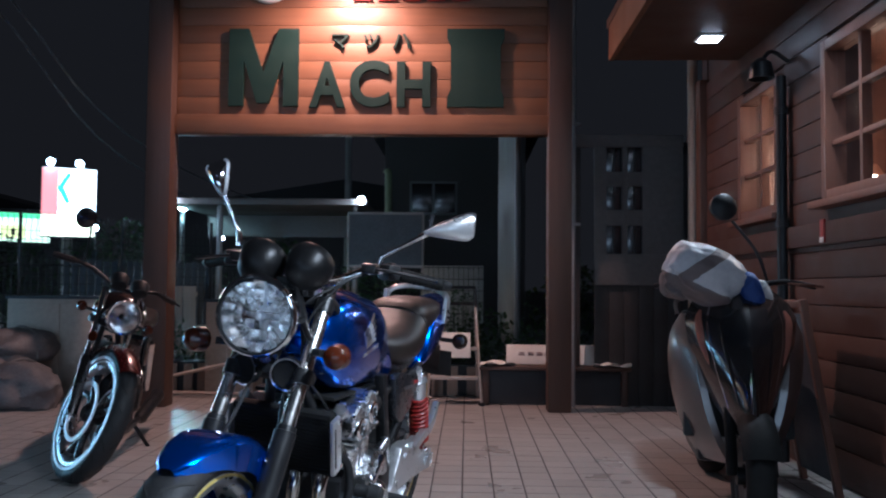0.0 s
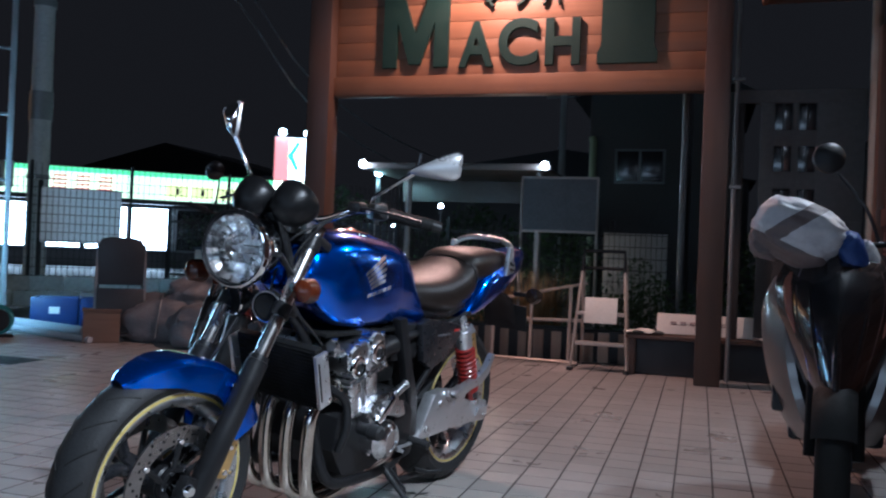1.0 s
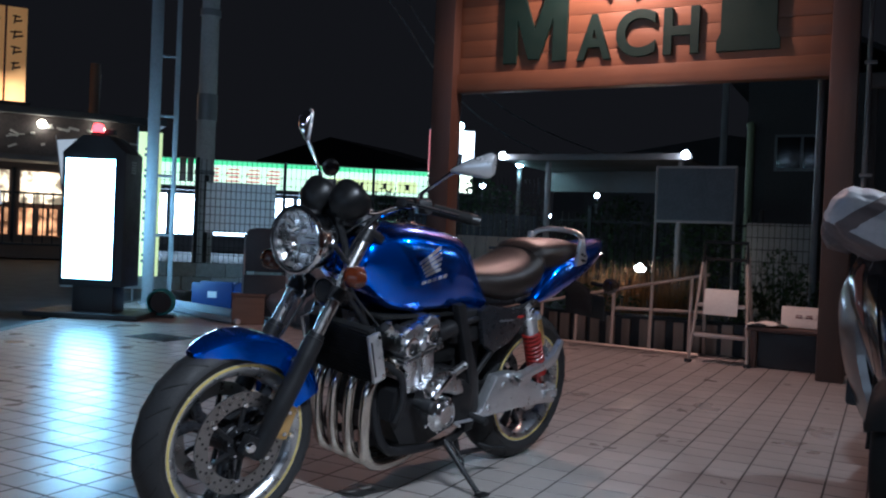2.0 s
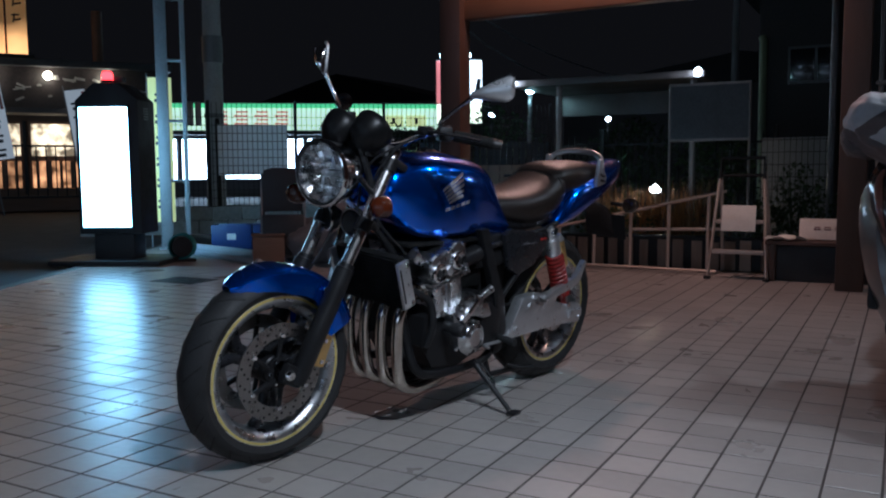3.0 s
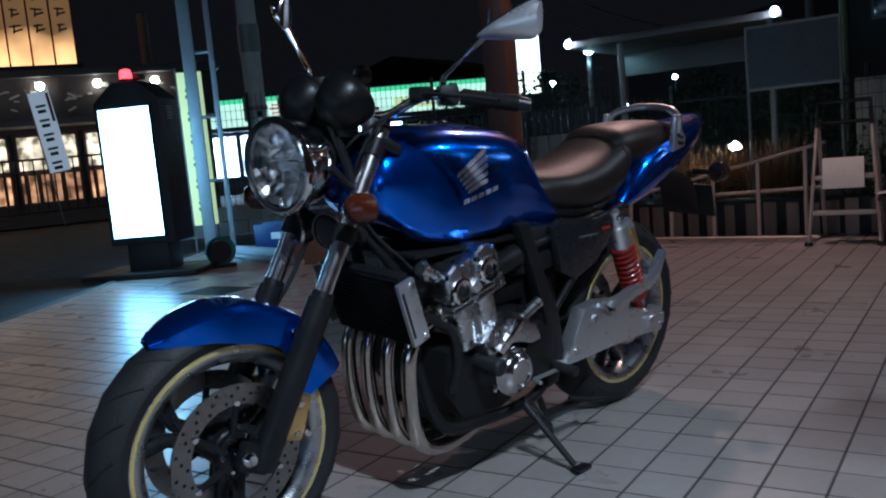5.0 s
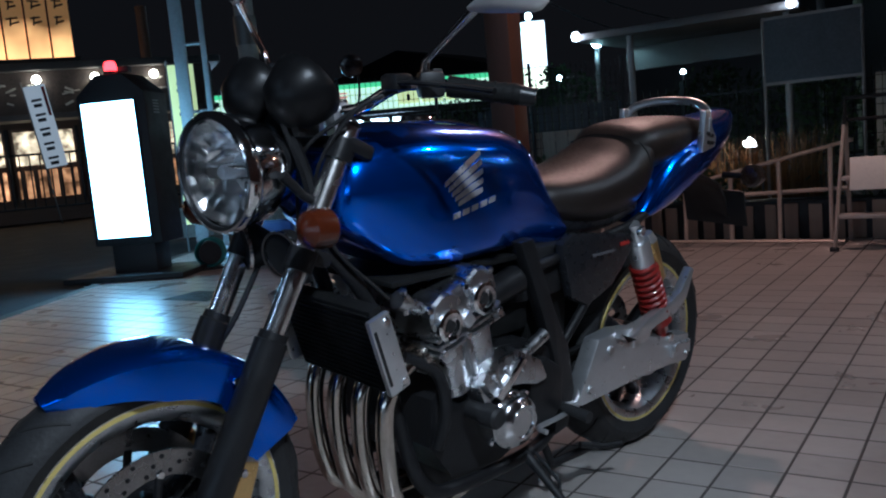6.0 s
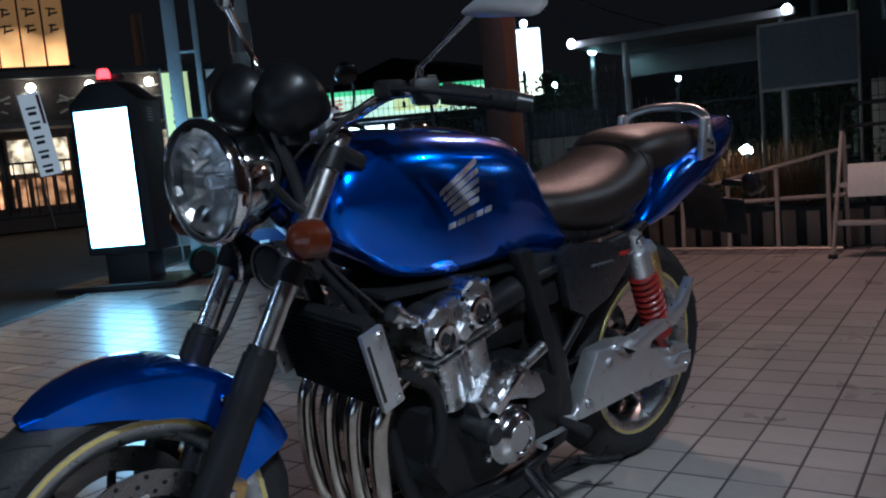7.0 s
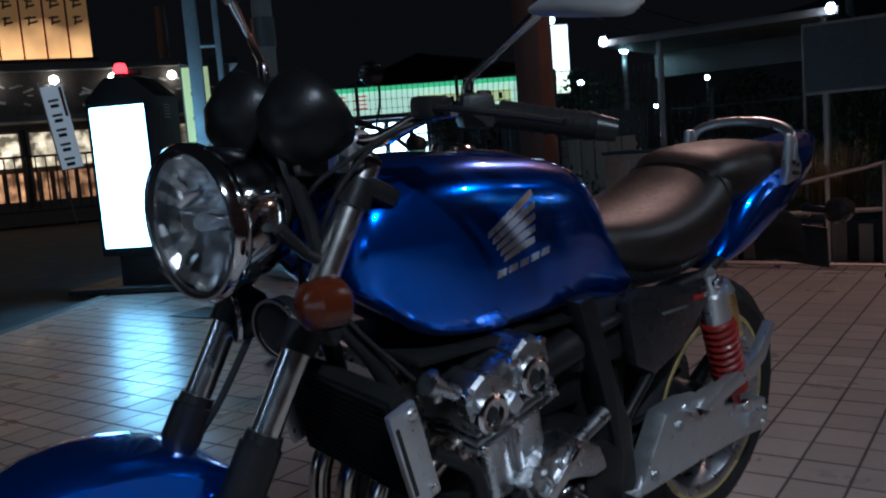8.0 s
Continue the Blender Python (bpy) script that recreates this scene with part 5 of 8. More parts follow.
def bench_with_signs():
    g = thing("low_table", pose(0.42, 4.98, 0), "low dark table by the gate post", "table")
    part("tabletop", box(B(), (0.05, 0, 0.305), (1.25, 0.42, 0.03), 0.006), POSTWOOD, g)
    part("front_panel", box(B(), (0.05, -0.14, 0.145), (1.15, 0.03, 0.28), 0.006), DARKBOX, g)
    for x in (-0.52, 0.62):
        for y in (-0.17, 0.17):
            part("leg", box(B(), (x, y, 0.145), (0.05, 0.05, 0.29), 0.005), POSTWOOD, g)
    rows = [("sign_board", 0.52, 0.89, 7, 4.95, 0, "long white sign board with dark red lettering on the table"), ("paper_sign", 0.86, 0.26, 3, 4.90, -9, "white paper sign propped on the table")]
    for nm, x, w, n, y, a, lab in rows:
        s = thing(nm, pose(x, y, 0.322, 0, 0, a), lab, "sign")
        tl = Matrix.Rotation(radians(-14), 4, "X")
        part("board", box(B(), (0, 0.02, 0.085), (w, 0.012, 0.168), 0.003, tl), PAPER, s)
        part("stand", box(B(), (0, 0.07, 0.02), (w * 0.8, 0.06, 0.03), 0.004), PAPER, s)
        for k in range(n):
            bx = -w / 2 + 0.13 + k * 0.075
            bm = box(B(), (bx, 0.010, 0.100), (0.045, 0.004, 0.008), 0.001, tl)
            box(bm, (bx, 0.013, 0.082), (0.050, 0.004, 0.008), 0.001, tl)
            islands("ink_bar", box(bm, (bx, 0.016, 0.064), (0.03, 0.004, 0.008), 0.001, tl), REDINK, s)
    for (x, y, a, lab) in ((-0.02, 4.86, 12, "crumpled pinkish paper lying on the table"), (0.95, 4.82, -8, "folded pale paper lying on the table")):
        s = thing("paper_sheet", pose(x, y, 0.322, 0, 0, a), lab, "paper")
        bm = B()
        bmesh.ops.create_grid(bm, x_segments=12, y_segments=8, size=0.5)
        for v in bm.verts:
            v.co = Vector((v.co.x * 0.30, v.co.y * 0.18, 0.022 + 0.03 * noise.noise(v.co * 3.0 + Vector((x, 0, 0)))))
        bmesh.ops.solidify(bm, geom=bm.faces[:], thickness=0.003)
        for v in bm.verts:
            v.co.z = max(v.co.z, 0.001)
        part("sheet", bm, PAPER, s)


def white_signboard():
    g = thing("notice_board", pose(-1.27, 8.16, 0), "blank white notice board on two thin legs", "notice board")
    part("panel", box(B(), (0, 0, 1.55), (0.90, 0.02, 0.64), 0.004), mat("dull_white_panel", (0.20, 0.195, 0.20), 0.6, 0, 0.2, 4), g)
    for z in (1.88, 1.225):
        part("frame_rail", box(B(), (0, 0, z), (0.94, 0.035, 0.03), 0.004), ALU, g)
    for s in (-1, 1):
        part("leg", tube(B(), [(0.46 * s, 0, 0), (0.46 * s, 0, 1.87)], 0.017, 8), ALU, g)


def leaves(name, where, size, n, mat_, label, leaf=0.05, kind=""):
    """A plant: thin stems with many small folded leaves."""
    g = thing(name, pose(*where), label, "plant")
    bm = B()
    sx, sy, sz = size
    for k in range(n):
        x, y = random.gauss(0, sx * 0.4), random.gauss(0, sy * 0.4)
        z = sz * random.random() ** 0.7 * (1 - 0.4 * (abs(x) / sx))
        d = Vector((random.uniform(-1, 1), random.uniform(-1, 1), random.uniform(-0.3, 1))).normalized()
        _, a, b = basis(d)
        c = Vector((x, y, max(z, 0.02)))
        l, w = leaf * random.uniform(0.6, 1.4), leaf * 0.35
        v = [bm.verts.new(p) for p in (c, c + d * l * 0.5 + a * w, c + d * l, c + d * l * 0.5 - a * w + b * w * 0.3)]
        bm.faces.new(v[:3])
        bm.faces.new((v[0], v[2], v[3]))
    tagged(part("foliage", bm, mat_, g, smooth=False), kind="stuff")
    bm = B()
    for k in range(max(6, n // 40)):
        x, y = random.gauss(0, sx * 0.35), random.gauss(0, sy * 0.35)
        tube(bm, [(x * 0.5, y * 0.5, 0), (x * 0.8, y * 0.8, sz * 0.5), (x, y, sz * random.uniform(0.7, 1))], [0.006, 0.005, 0.003], 5)
    tagged(part("undergrowth", bm, mat_, g), kind="stuff")
    return g


def blades(name, where, size, n, mat_, label):
    """A clump of thin arching grass blades."""
    g = thing(name, pose(*where), label, "grass", "clumps of dry grass")
    bm = B()
    for k in range(n):
        x, y = random.gauss(0, size[0] * 0.4), random.gauss(0, size[1] * 0.4)
        h, bx, by = size[2] * random.uniform(0.5, 1.15), random.gauss(0, 0.09), random.gauss(0, 0.09)
        w, a = random.uniform(0.004, 0.009), random.uniform(0, 3.1)
        d = Vector((w * math.cos(a), w * math.sin(a), 0))
        pts = [Vector((x + bx * f * f, y + by * f * f, h * f * (1 - 0.12 * f))) for f in (0, 0.4, 0.75, 1)]
        v = [(bm.verts.new(p - d * (1 - 0.3 * i)), bm.verts.new(p + d * (1 - 0.3 * i))) for i, p in enumerate(pts)]
        for p, q in zip(v, v[1:]):
            bm.faces.new((p[0], p[1], q[1], q[0]))
    tagged(part("blade_tuft", bm, mat_, g, smooth=False), kind="stuff")
    return g


ladder()
stepladder()
planter()
bench_with_signs()
white_signboard()
for k, (x, y, z, h) in enumerate([(-2.6, 5.6, 0.0, 0.55), (-1.7, 5.55, 0.26, 0.25), (-0.3, 5.6, 0.26, 0.3), (0.5, 5.7, 0.0, 0.7), (-3.4, 6.3, 0, 0.7), (-0.35, 8.9, 0, 0.95), (0.0, 6.1, 0.0, 0.75)]):
    leaves("shrub", (x, y, z), (0.55, 0.25, h), 420, LEAF, "dark green shrub in the planter", 0.06)
for k, (x, y, h) in enumerate([(-2.0, 8.6, 0.75), (-1.55, 8.7, 0.8), (-2.7, 8.9, 0.7)]):
    blades("dry_grass", (x, y, 0), (0.42, 0.25, h), 260, DRY, "tall dry orange grass by the garden lamp")


# ---- street side: illuminated sign, mast, pole, clutter ----
BLACKIRON = mat("black_iron", (0.02, 0.02, 0.022), 0.5, 0.3, 0.2, 10, 0.05)
GREYSTEEL = mat("galvanised_steel", (0.22, 0.22, 0.225), 0.5, 0.5, 0.2, 6, 0.05)
POLECON = mat("pole_concrete", (0.46, 0.45, 0.44), 0.75, 0, 0.2, 3, 0.2)
SHEET = mat("pale_plastic_sheet", (0.62, 0.72, 0.86), 0.5, 0, 0.08, 5)
N, L = SHEET.node_tree.nodes, SHEET.node_tree.links
through_light, both = N.new("ShaderNodeBsdfTranslucent"), N.new("ShaderNodeMixShader")
through_light.inputs["Color"].default_value = (0.93, 0.97, 1.0, 1)
both.inputs[0].default_value = 0.95
L.new(N["Principled BSDF"].outputs[0], both.inputs[1])
L.new(through_light.outputs[0], both.inputs[2])
L.new(both.outputs[0], next(n for n in N if n.type == "OUTPUT_MATERIAL").inputs["Surface"])
SIGNGLOW = glow("sign_face_light", (0.52, 0.86, 1.0), 11.5)
BANNER = mat("white_banner_cloth", (0.66, 0.63, 0.60), 0.7, 0, 0.15, 4)
CRATE = mat("blue_crate_plastic", (0.014, 0.030, 0.13), 0.45, 0, 0.2, 8)
CLOTH = mat("grey_wrapped_bundle", (0.13, 0.125, 0.13), 0.6, 0, 0.35, 6, 0.4)
SLATE = mat("dark_slate_board", (0.045, 0.055, 0.07), 0.6, 0, 0.2, 6, 0.1)
CHAIRGREY = mat("dark_blue_grey_plastic", (0.016, 0.021, 0.028), 0.45, 0, 0.25, 6, 0.08)
TERRA = wood("brown_wood_block", (0.16, 0.10, 0.07), 0.7, 0)


def sign_box():
    g = thing("light_box_sign", pose(-5.98, 3.56, 0.0, 0, 0, 24), "tall black light-box sign with a white lit face and red beacon", "sign")
    body = part("case", prism(B(), [(-0.31, 0.30), (0.31, 0.30), (0.31, 1.575), (0.12, 1.74), (-0.12, 1.74), (-0.31, 1.575)], -0.19, 0.19, 0.012), BLACKIRON, g)
    for fy in (-0.194, 0.194):
        part("lit_face", box(B(), (-0.03, fy, 0.94), (0.48, 0.012, 1.14), 0.006), SIGNGLOW, body, "glowing white sign face")
        for fx in (-0.282, 0.222):
            part("face_trim", box(B(), (fx, fy, 0.94), (0.022, 0.022, 1.19), 0.004), BLACKIRON, body)
    for k in range(5):
        part("vent_slat", box(B(), (0.313, -0.02, 1.40 + 0.025 * k), (0.008, 0.09, 0.010), 0.002), GREYSTEEL, body)
    part("pedestal", box(B(), (0, 0, 0.16), (0.40, 0.26, 0.30), 0.01), BLACKIRON, g)
    part("base_plate", box(B(), (-0.02, 0.03, 0.03), (1.10, 0.74, 0.05), 0.012), BLACKIRON, g)
    for x in (-0.4, 0.38):
        for y in (-0.24, 0.24):
            part("castor", lathe(B(), [(0, -0.015), (0.03, -0.015), (0.034, 0), (0.03, 0.015), (0, 0.015)], (x, y, 0.004), (0, 1, 0), 14), RUBBER, g)
    b = part("beacon", lathe(B(), [(0, 0.10), (0.04, 0.09), (0.052, 0.06), (0.052, 0.01), (0, 0.0)], (-0.04, -0.05, 1.765), (0, 0, 1), 20), glow("red_beacon_light", (1.0, 0.03, 0.03), 6), g, "lit red beacon")
    part("beacon_base", lathe(B(), [(0, 0), (0.06, 0), (0.06, -0.02), (0, -0.02)], (-0.04, -0.05, 1.775), (0, 0, 1), 20), BLACKIRON, g)
    part("top_hook", box(B(), (0.06, 0, 1.785), (0.10, 0.06, 0.05), 0.01), BLACKIRON, g)


def mast():
    g = thing("steel_mast", pose(-6.66, 5.01, 0, 0, 0, 45), "pale steel lattice mast with cross rungs", "mast")
    part("column", box(B(), (-0.14, 0.02, 2.6), (0.13, 0.10, 5.2), 0.01), GREYSTEEL, g)
    part("upright", box(B(), (0.10, 0, 2.6), (0.055, 0.055, 5.2), 0.006), GREYSTEEL, g)
    for k in range(7):
        part("rung", tube(B(), [(-0.10, 0, 0.10 + 0.69 * k), (0.10, 0, 0.10 + 0.69 * k)], 0.018, 8), GREYSTEEL, g)
    part("foot_plate", box(B(), (-0.02, 0, 0.01), (0.42, 0.26, 0.03), 0.005), GREYSTEEL, g)


def yellow_banner():
    g = thing("yellow_banner", pose(-6.98, 5.05, 0, 0, 0, 42), "narrow yellow banner sign with dark characters", "banner")
    part("pole", tube(B(), [(-0.12, 0, 0), (-0.12, 0, 2.05)], 0.011, 8), GREYSTEEL, g)
    # Cloth given a glow of its own in place of light from the shop
    part("cloth", box(B(), (0.02, 0, 1.15), (0.27, 0.012, 1.7), 0.004), glow("yellow_banner_own_glow", (0.66, 0.66, 0.26), 0.75), g)
    for k in range(6):
        bm = B()
        box(bm, (0.02, -0.009, 1.80 - 0.25 * k), (0.11, 0.006, 0.03))
        islands("ink_bar", box(bm, (0.03, -0.010, 1.73 - 0.25 * k), (0.14, 0.006, 0.035)), INK, g)


def utility_pole(name, where, r, h, label, strap=()):
    g = thing(name, pose(*where), label, "utility pole")
    part("shaft", tube(B(), [(0, 0, -0.05), (0, 0, h * 0.5), (0, 0, h)], [r, r * 0.88, r * 0.75], 20), POLECON, g)
    for z, hh in strap:
        part("band", lathe(B(), [(r * 0.9, -hh / 2), (r * 1.02, -hh / 2), (r * 1.02, hh / 2), (r * 0.9, hh / 2)], (0, 0, z), (0, 0, 1), 24, True), GREYSTEEL, g)
    part("cable_guard", tube(B(), [(r * 0.9, -0.08, 0), (r * 0.85, -0.08, 1.7)], 0.035, 10), BLACKPLASTIC, g)
    for z in (h - 0.6, h - 1.2):
        part("cross_arm", box(B(), (0, 0, z), (1.5, 0.08, 0.08), 0.006), GREYSTEEL, g)
    return g


def mesh_panel():
    """Wire mesh fence with a white sheet tied behind it."""
    g = thing("mesh_fence", pose(-7.45, 7.25, 0, 0, 0, 41), "wire mesh fence with a pale sheet tied behind it", "fence")
    for x in (-1.9, -0.62, 0.60, 1.9, 3.2, 4.5):
        part("post", tube(B(), [(x, 0.03, 0), (x, 0.03, 1.9)], 0.024, 8), BLACKIRON, g)
    bm = B()
    for k in range(92):
        x = -1.9 + 0.07 * k
        tube(bm, [(x, 0, 0.35), (x, 0, 1.70), (x, -0.05, 1.78), (x, 0, 1.87)], 0.0045, 4, False)
    for z in np.arange(0.4, 1.75, 0.115):
        tube(bm, [(-1.9, 0.006, z), (4.5, 0.006, z)], 0.004, 4, False)
    tagged(part("wire_mesh", bm, BLACKIRON, g), kind="stuff")
    part("sheet", box(B(), (-0.01, 0.03, 1.20), (0.98, 0.012, 0.72), 0.003), SHEET, g, "pale blue-white plastic sheet")
    x = 2.5
    while x < 4.5:
        part("slat", box(B(), (x, 0.10, 0.66), (0.085, 0.018, 1.30 + random.uniform(-0.03, 0.03)), 0.003), SLATE, g)
        x += 0.105
    w = thing("low_block_wall", pose(-7.3, 7.4, 0, 0, 0, 41), "low concrete block wall under the fence", "wall", kind="structure")
    x = -2.4
    while x < 4.8:
        for k in range(2):
            part("block", box(B(), (x + 0.2 * (k % 2), 0.05, 0.10 + 0.2 * k), (0.385, 0.14, 0.19), 0.006), CONCRETE, w)
        x += 0.4


def clutter():
    g = thing("folded_chair", pose(-4.53, 4.28, 0, 0, 0, 40), "dark blue-grey folded chair with a rounded back", "chair")
    lean = Matrix.Rotation(radians(-8), 4, "X")
    part("backrest", prism(B(), [(-0.19, 0.50), (0.19, 0.50), (0.20, 0.84), (0.17, 0.905), (0.10, 0.925), (-0.10, 0.925), (-0.17, 0.905), (-0.20, 0.84)], 0.0, 0.03, 0.008), CHAIRGREY, g)
    part("seat", box(B(), (0.0, -0.035, 0.275), (0.40, 0.04, 0.40), 0.014, lean), CHAIRGREY, g)
    for s in (-1, 1):
        part("leg", tube(B(), [(0.205 * s, -0.05, 0.0), (0.205 * s, 0.0, 0.55), (0.195 * s, 0.03, 0.86)], 0.012, 8), GREYSTEEL, g)
        part("rear_leg", tube(B(), [(0.185 * s, 0.07, 0.0), (0.185 * s, 0.045, 0.50)], 0.011, 8), BLACKIRON, g)
    part("foot_bar", tube(B(), [(-0.2, -0.045, 0.06), (0.2, -0.045, 0.06)], 0.010, 8), GREYSTEEL, g)
    g = thing("wooden_block", pose(-4.62, 4.16, 0, 0, 0, 40), "brown wooden box on the ground", "box")
    part("side", box(B(), (0, 0, 0.135), (0.30, 0.22, 0.27), 0.008), TERRA, g)
    part("lid", box(B(), (0, 0, 0.28), (0.32, 0.24, 0.018), 0.004), TERRA, g)
    for (x, y, a) in ((-5.95, 5.15, 30), (-5.55, 5.35, 42)):
        g = thing("crate", pose(x, y, 0, 0, 0, a), "blue plastic bottle crate", "crate", "crates by the mast")
        for s in (-1, 1):
            part("long_side", box(B(), (0, 0.15 * s, 0.15), (0.44, 0.02, 0.28), 0.006), CRATE, g)
            part("short_side", box(B(), (0.22 * s, 0, 0.15), (0.02, 0.30, 0.28), 0.006), CRATE, g)
        part("base", box(B(), (0, 0, 0.02), (0.42, 0.29, 0.02), 0.004), CRATE, g)
        part("mark", box(B(), (0, -0.162, 0.16), (0.10, 0.004, 0.07), 0.001), WHITE, g)
    for (p, q, r) in (((-6.3, 4.75, 0.05), (-4.95, 4.35, 0.05), 0.05), ((-6.2, 4.55, 0.03), (-4.6, 4.0, 0.03), 0.028)):
        g = thing("pvc_pipe", pose(*p), "grey plastic pipe lying on the ground", "pipe", "pipes on the ground")
        part("tube", tube(B(), [(0, 0, 0), Vector(q) - Vector(p)], r, 14), mat("grey_pvc", (0.38, 0.39, 0.42), 0.45, 0, 0.1, 5), g)
    g = thing("hose_reel", pose(-5.55, 3.95, 0, 0, 0, 45), "teal garden hose wound on a reel", "hose reel")
    bm = B()
    for k in range(5):
        lathe(bm, [(0.12 + 0.012 * math.cos(q), 0.012 * math.sin(q) - 0.05 + 0.025 * k) for q in [2 * math.pi * j / 8 for j in range(8)]], (0, 0, 0.15), (0.2, 1, 0), 28, True)
    part("hose", bm, mat("teal_hose", (0.03, 0.16, 0.16), 0.4), g)
    part("reel", tube(B(), [(0, -0.08, 0.15), (0, 0.08, 0.15)], 0.10, 18), BLACKPLASTIC, g)
    part("stand", box(B(), (0, 0, 0.012), (0.26, 0.2, 0.022), 0.005), BLACKPLASTIC, g)
    g = thing("drain_grate", pose(-4.4, 2.83, 0.001, 0, 0, 0), "dark iron drain grate set in the tiles", "drain")
    for k in range(9):
        part("bar", box(B(), (-0.2 + 0.05 * k, 0, 0.002), (0.026, 0.30, 0.006), 0.001), BLACKIRON, g)
    part("frame", box(B(), (0, 0, 0.0005), (0.46, 0.32, 0.003)), BLACKIRON, g)


def bundle(where, size, a, label="grey wrapped bundle lying on the ground"):
    g = thing("wrapped_bundle", pose(*where, 0, 0, a), label, "bundle", "bundles beside the gate post")
    bm = B()
    bmesh.ops.create_icosphere(bm, subdivisions=4, radius=1)
    for v in bm.verts:
        n = noise.noise(v.co * 1.7 + Vector(where)) * 0.22 + noise.noise(v.co * 5 + Vector(where)) * 0.09
        v.co = Vector((v.co.x * size[0], v.co.y * size[1], v.co.z * size[2])) * (1 + n)
        v.co.z = max(v.co.z, -size[2] * 0.62) + size[2] * 0.62
    part("wrapping", bm, CLOTH, g)
    part("cord", tube(B(), curve_pts([(0, -size[1] * 1.05, size[2] * 0.2), (0.02, -size[1] * 0.8, size[2] * 1.35), (0, 0, size[2] * 1.72), (0, size[1] * 0.8, size[2] * 1.3)], 6), 0.008, 6), GREYSTEEL, g)


sign_box()
mast()
yellow_banner()
utility_pole("utility_pole", (-8.60, 7.70, 0), 0.15, 8.5, "grey concrete utility pole with steel bands", [(2.75, 0.4), (1.75, 0.06), (4.2, 0.1)])
mesh_panel()
clutter()
bundle((-4.25, 4.55, 0), (0.42, 0.28, 0.26), 20)
bundle((-3.75, 4.35, 0), (0.36, 0.25, 0.22), -30)
bundle((-4.0, 4.75, 0.32), (0.34, 0.24, 0.17), 60)
for (x, y, w, h, lab) in ((-3.75, 5.15, 0.95, 0.84, "white painted storage cabinet behind the gate"), (-2.38, 5.45, 0.42, 0.82, "beige storage cabinet behind the gate post")):
    g = thing("storage_cabinet", pose(x, y, 0), lab, "cabinet")
    part("body", box(B(), (0, 0, h / 2), (w, 0.4, h), 0.012), CREAM, g)
    part("door", box(B(), (-w / 4, -0.205, h / 2), (w / 2 - 0.02, 0.015, h - 0.08), 0.004), CREAM, g)
    part("door", box(B(), (w / 4, -0.205, h / 2), (w / 2 - 0.02, 0.015, h - 0.08), 0.004), CREAM, g)
    part("top", box(B(), (0, 0, h + 0.012), (w + 0.03, 0.43, 0.025), 0.005), SLATE, g)

# ---- behind the gate ----
SLATE2 = mat("dull_siding", (0.075, 0.07, 0.07), 0.7, 0, 0.2, 2, 0.1)
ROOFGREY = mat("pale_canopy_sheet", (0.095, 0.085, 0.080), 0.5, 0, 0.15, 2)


def canopy():
    g = thing("carport_canopy", pose(-3.24, 10.2, 0), "pale flat carport canopy with a lamp at each end", "canopy")
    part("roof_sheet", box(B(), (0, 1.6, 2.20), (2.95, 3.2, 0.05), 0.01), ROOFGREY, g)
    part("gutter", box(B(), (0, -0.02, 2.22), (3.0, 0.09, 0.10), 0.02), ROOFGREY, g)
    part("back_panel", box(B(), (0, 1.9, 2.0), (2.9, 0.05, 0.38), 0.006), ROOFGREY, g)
    for x in (-0.75, 1.3):
        part("post", tube(B(), [(x, 0.2, 0), (x, 0.2, 2.2)], 0.045, 12), GREYSTEEL, g)
    for k, x in enumerate((-1.42, 1.42)):
        l = thing("canopy_lamp", pose(-3.24 + x, 10.10, 2.24), "bright white globe lamp at the canopy end", "lamp", "canopy lamps")
        part("globe", lathe(B(), [(0, -0.06), (0.035, -0.05), (0.055, 0), (0.035, 0.05), (0, 0.06)], (0, 0, 0), (0, 0, 1), 20), glow("canopy_globe_%d" % k, (1.0, 0.95, 0.90), 40), l)
        part("holder", tube(B(), [(0, 0, 0.05), (0, 0.08, 0.09)], 0.012, 8), GREYSTEEL, l)
        lamp("canopy_light", "POINT", (-3.24 + x, 9.98, 2.22), 1.7, (1.0, 0.86, 0.76), 0.06)


def street_lamp(where, h, colour, strength, power, r=0.12, label="white street lamp on a thin pole"):
    g = thing("street_lamp", pose(where[0], where[1], 0), label, "street lamp")
    part("pole", tube(B(), [(0, 0, 0), (0, 0, h - r)], [0.05, 0.035], 10), GREYSTEEL, g)
    part("head", lathe(B(), [(0, r), (r * 0.7, r * 0.7), (r, 0), (r * 0.7, -r * 0.7), (0, -r)], (0, 0, h), (0, 0, 1), 20), glow("street_lamp_head", colour, strength), g)
    if power:
        lamp("street_light", "POINT", (where[0], where[1] - 0.05, h - r - 0.12), power, colour, r)


def bar_fence():
    g = thing("iron_fence", pose(-5.2, 12.0, 0), "black iron railing of upright bars", "fence")
    part("top_rail", box(B(), (0, 0, 1.30), (8.4, 0.035, 0.035), 0.005), BLACKIRON, g)
    part("bottom_rail", box(B(), (0, 0, 0.30), (8.4, 0.035, 0.035), 0.005), BLACKIRON, g)
    me = None
    for k in range(70):
        if me is None:
            ob = part("bar", tube(B(), [(0, 0, 0.1), (0, 0, 1.40), (0, 0, 1.47)], [0.012, 0.012, 0.004], 6), BLACKIRON, g)
            me = ob.data
        else:
            ob = new("bar", me)
            ob.parent = g
        ob.location = (-4.15 + 0.12 * k, 0, 0)
    for x in (-4.2, -1.4, 1.4, 4.2):
        part("post", box(B(), (x, 0, 0.78), (0.07, 0.07, 1.56), 0.008), BLACKIRON, g)


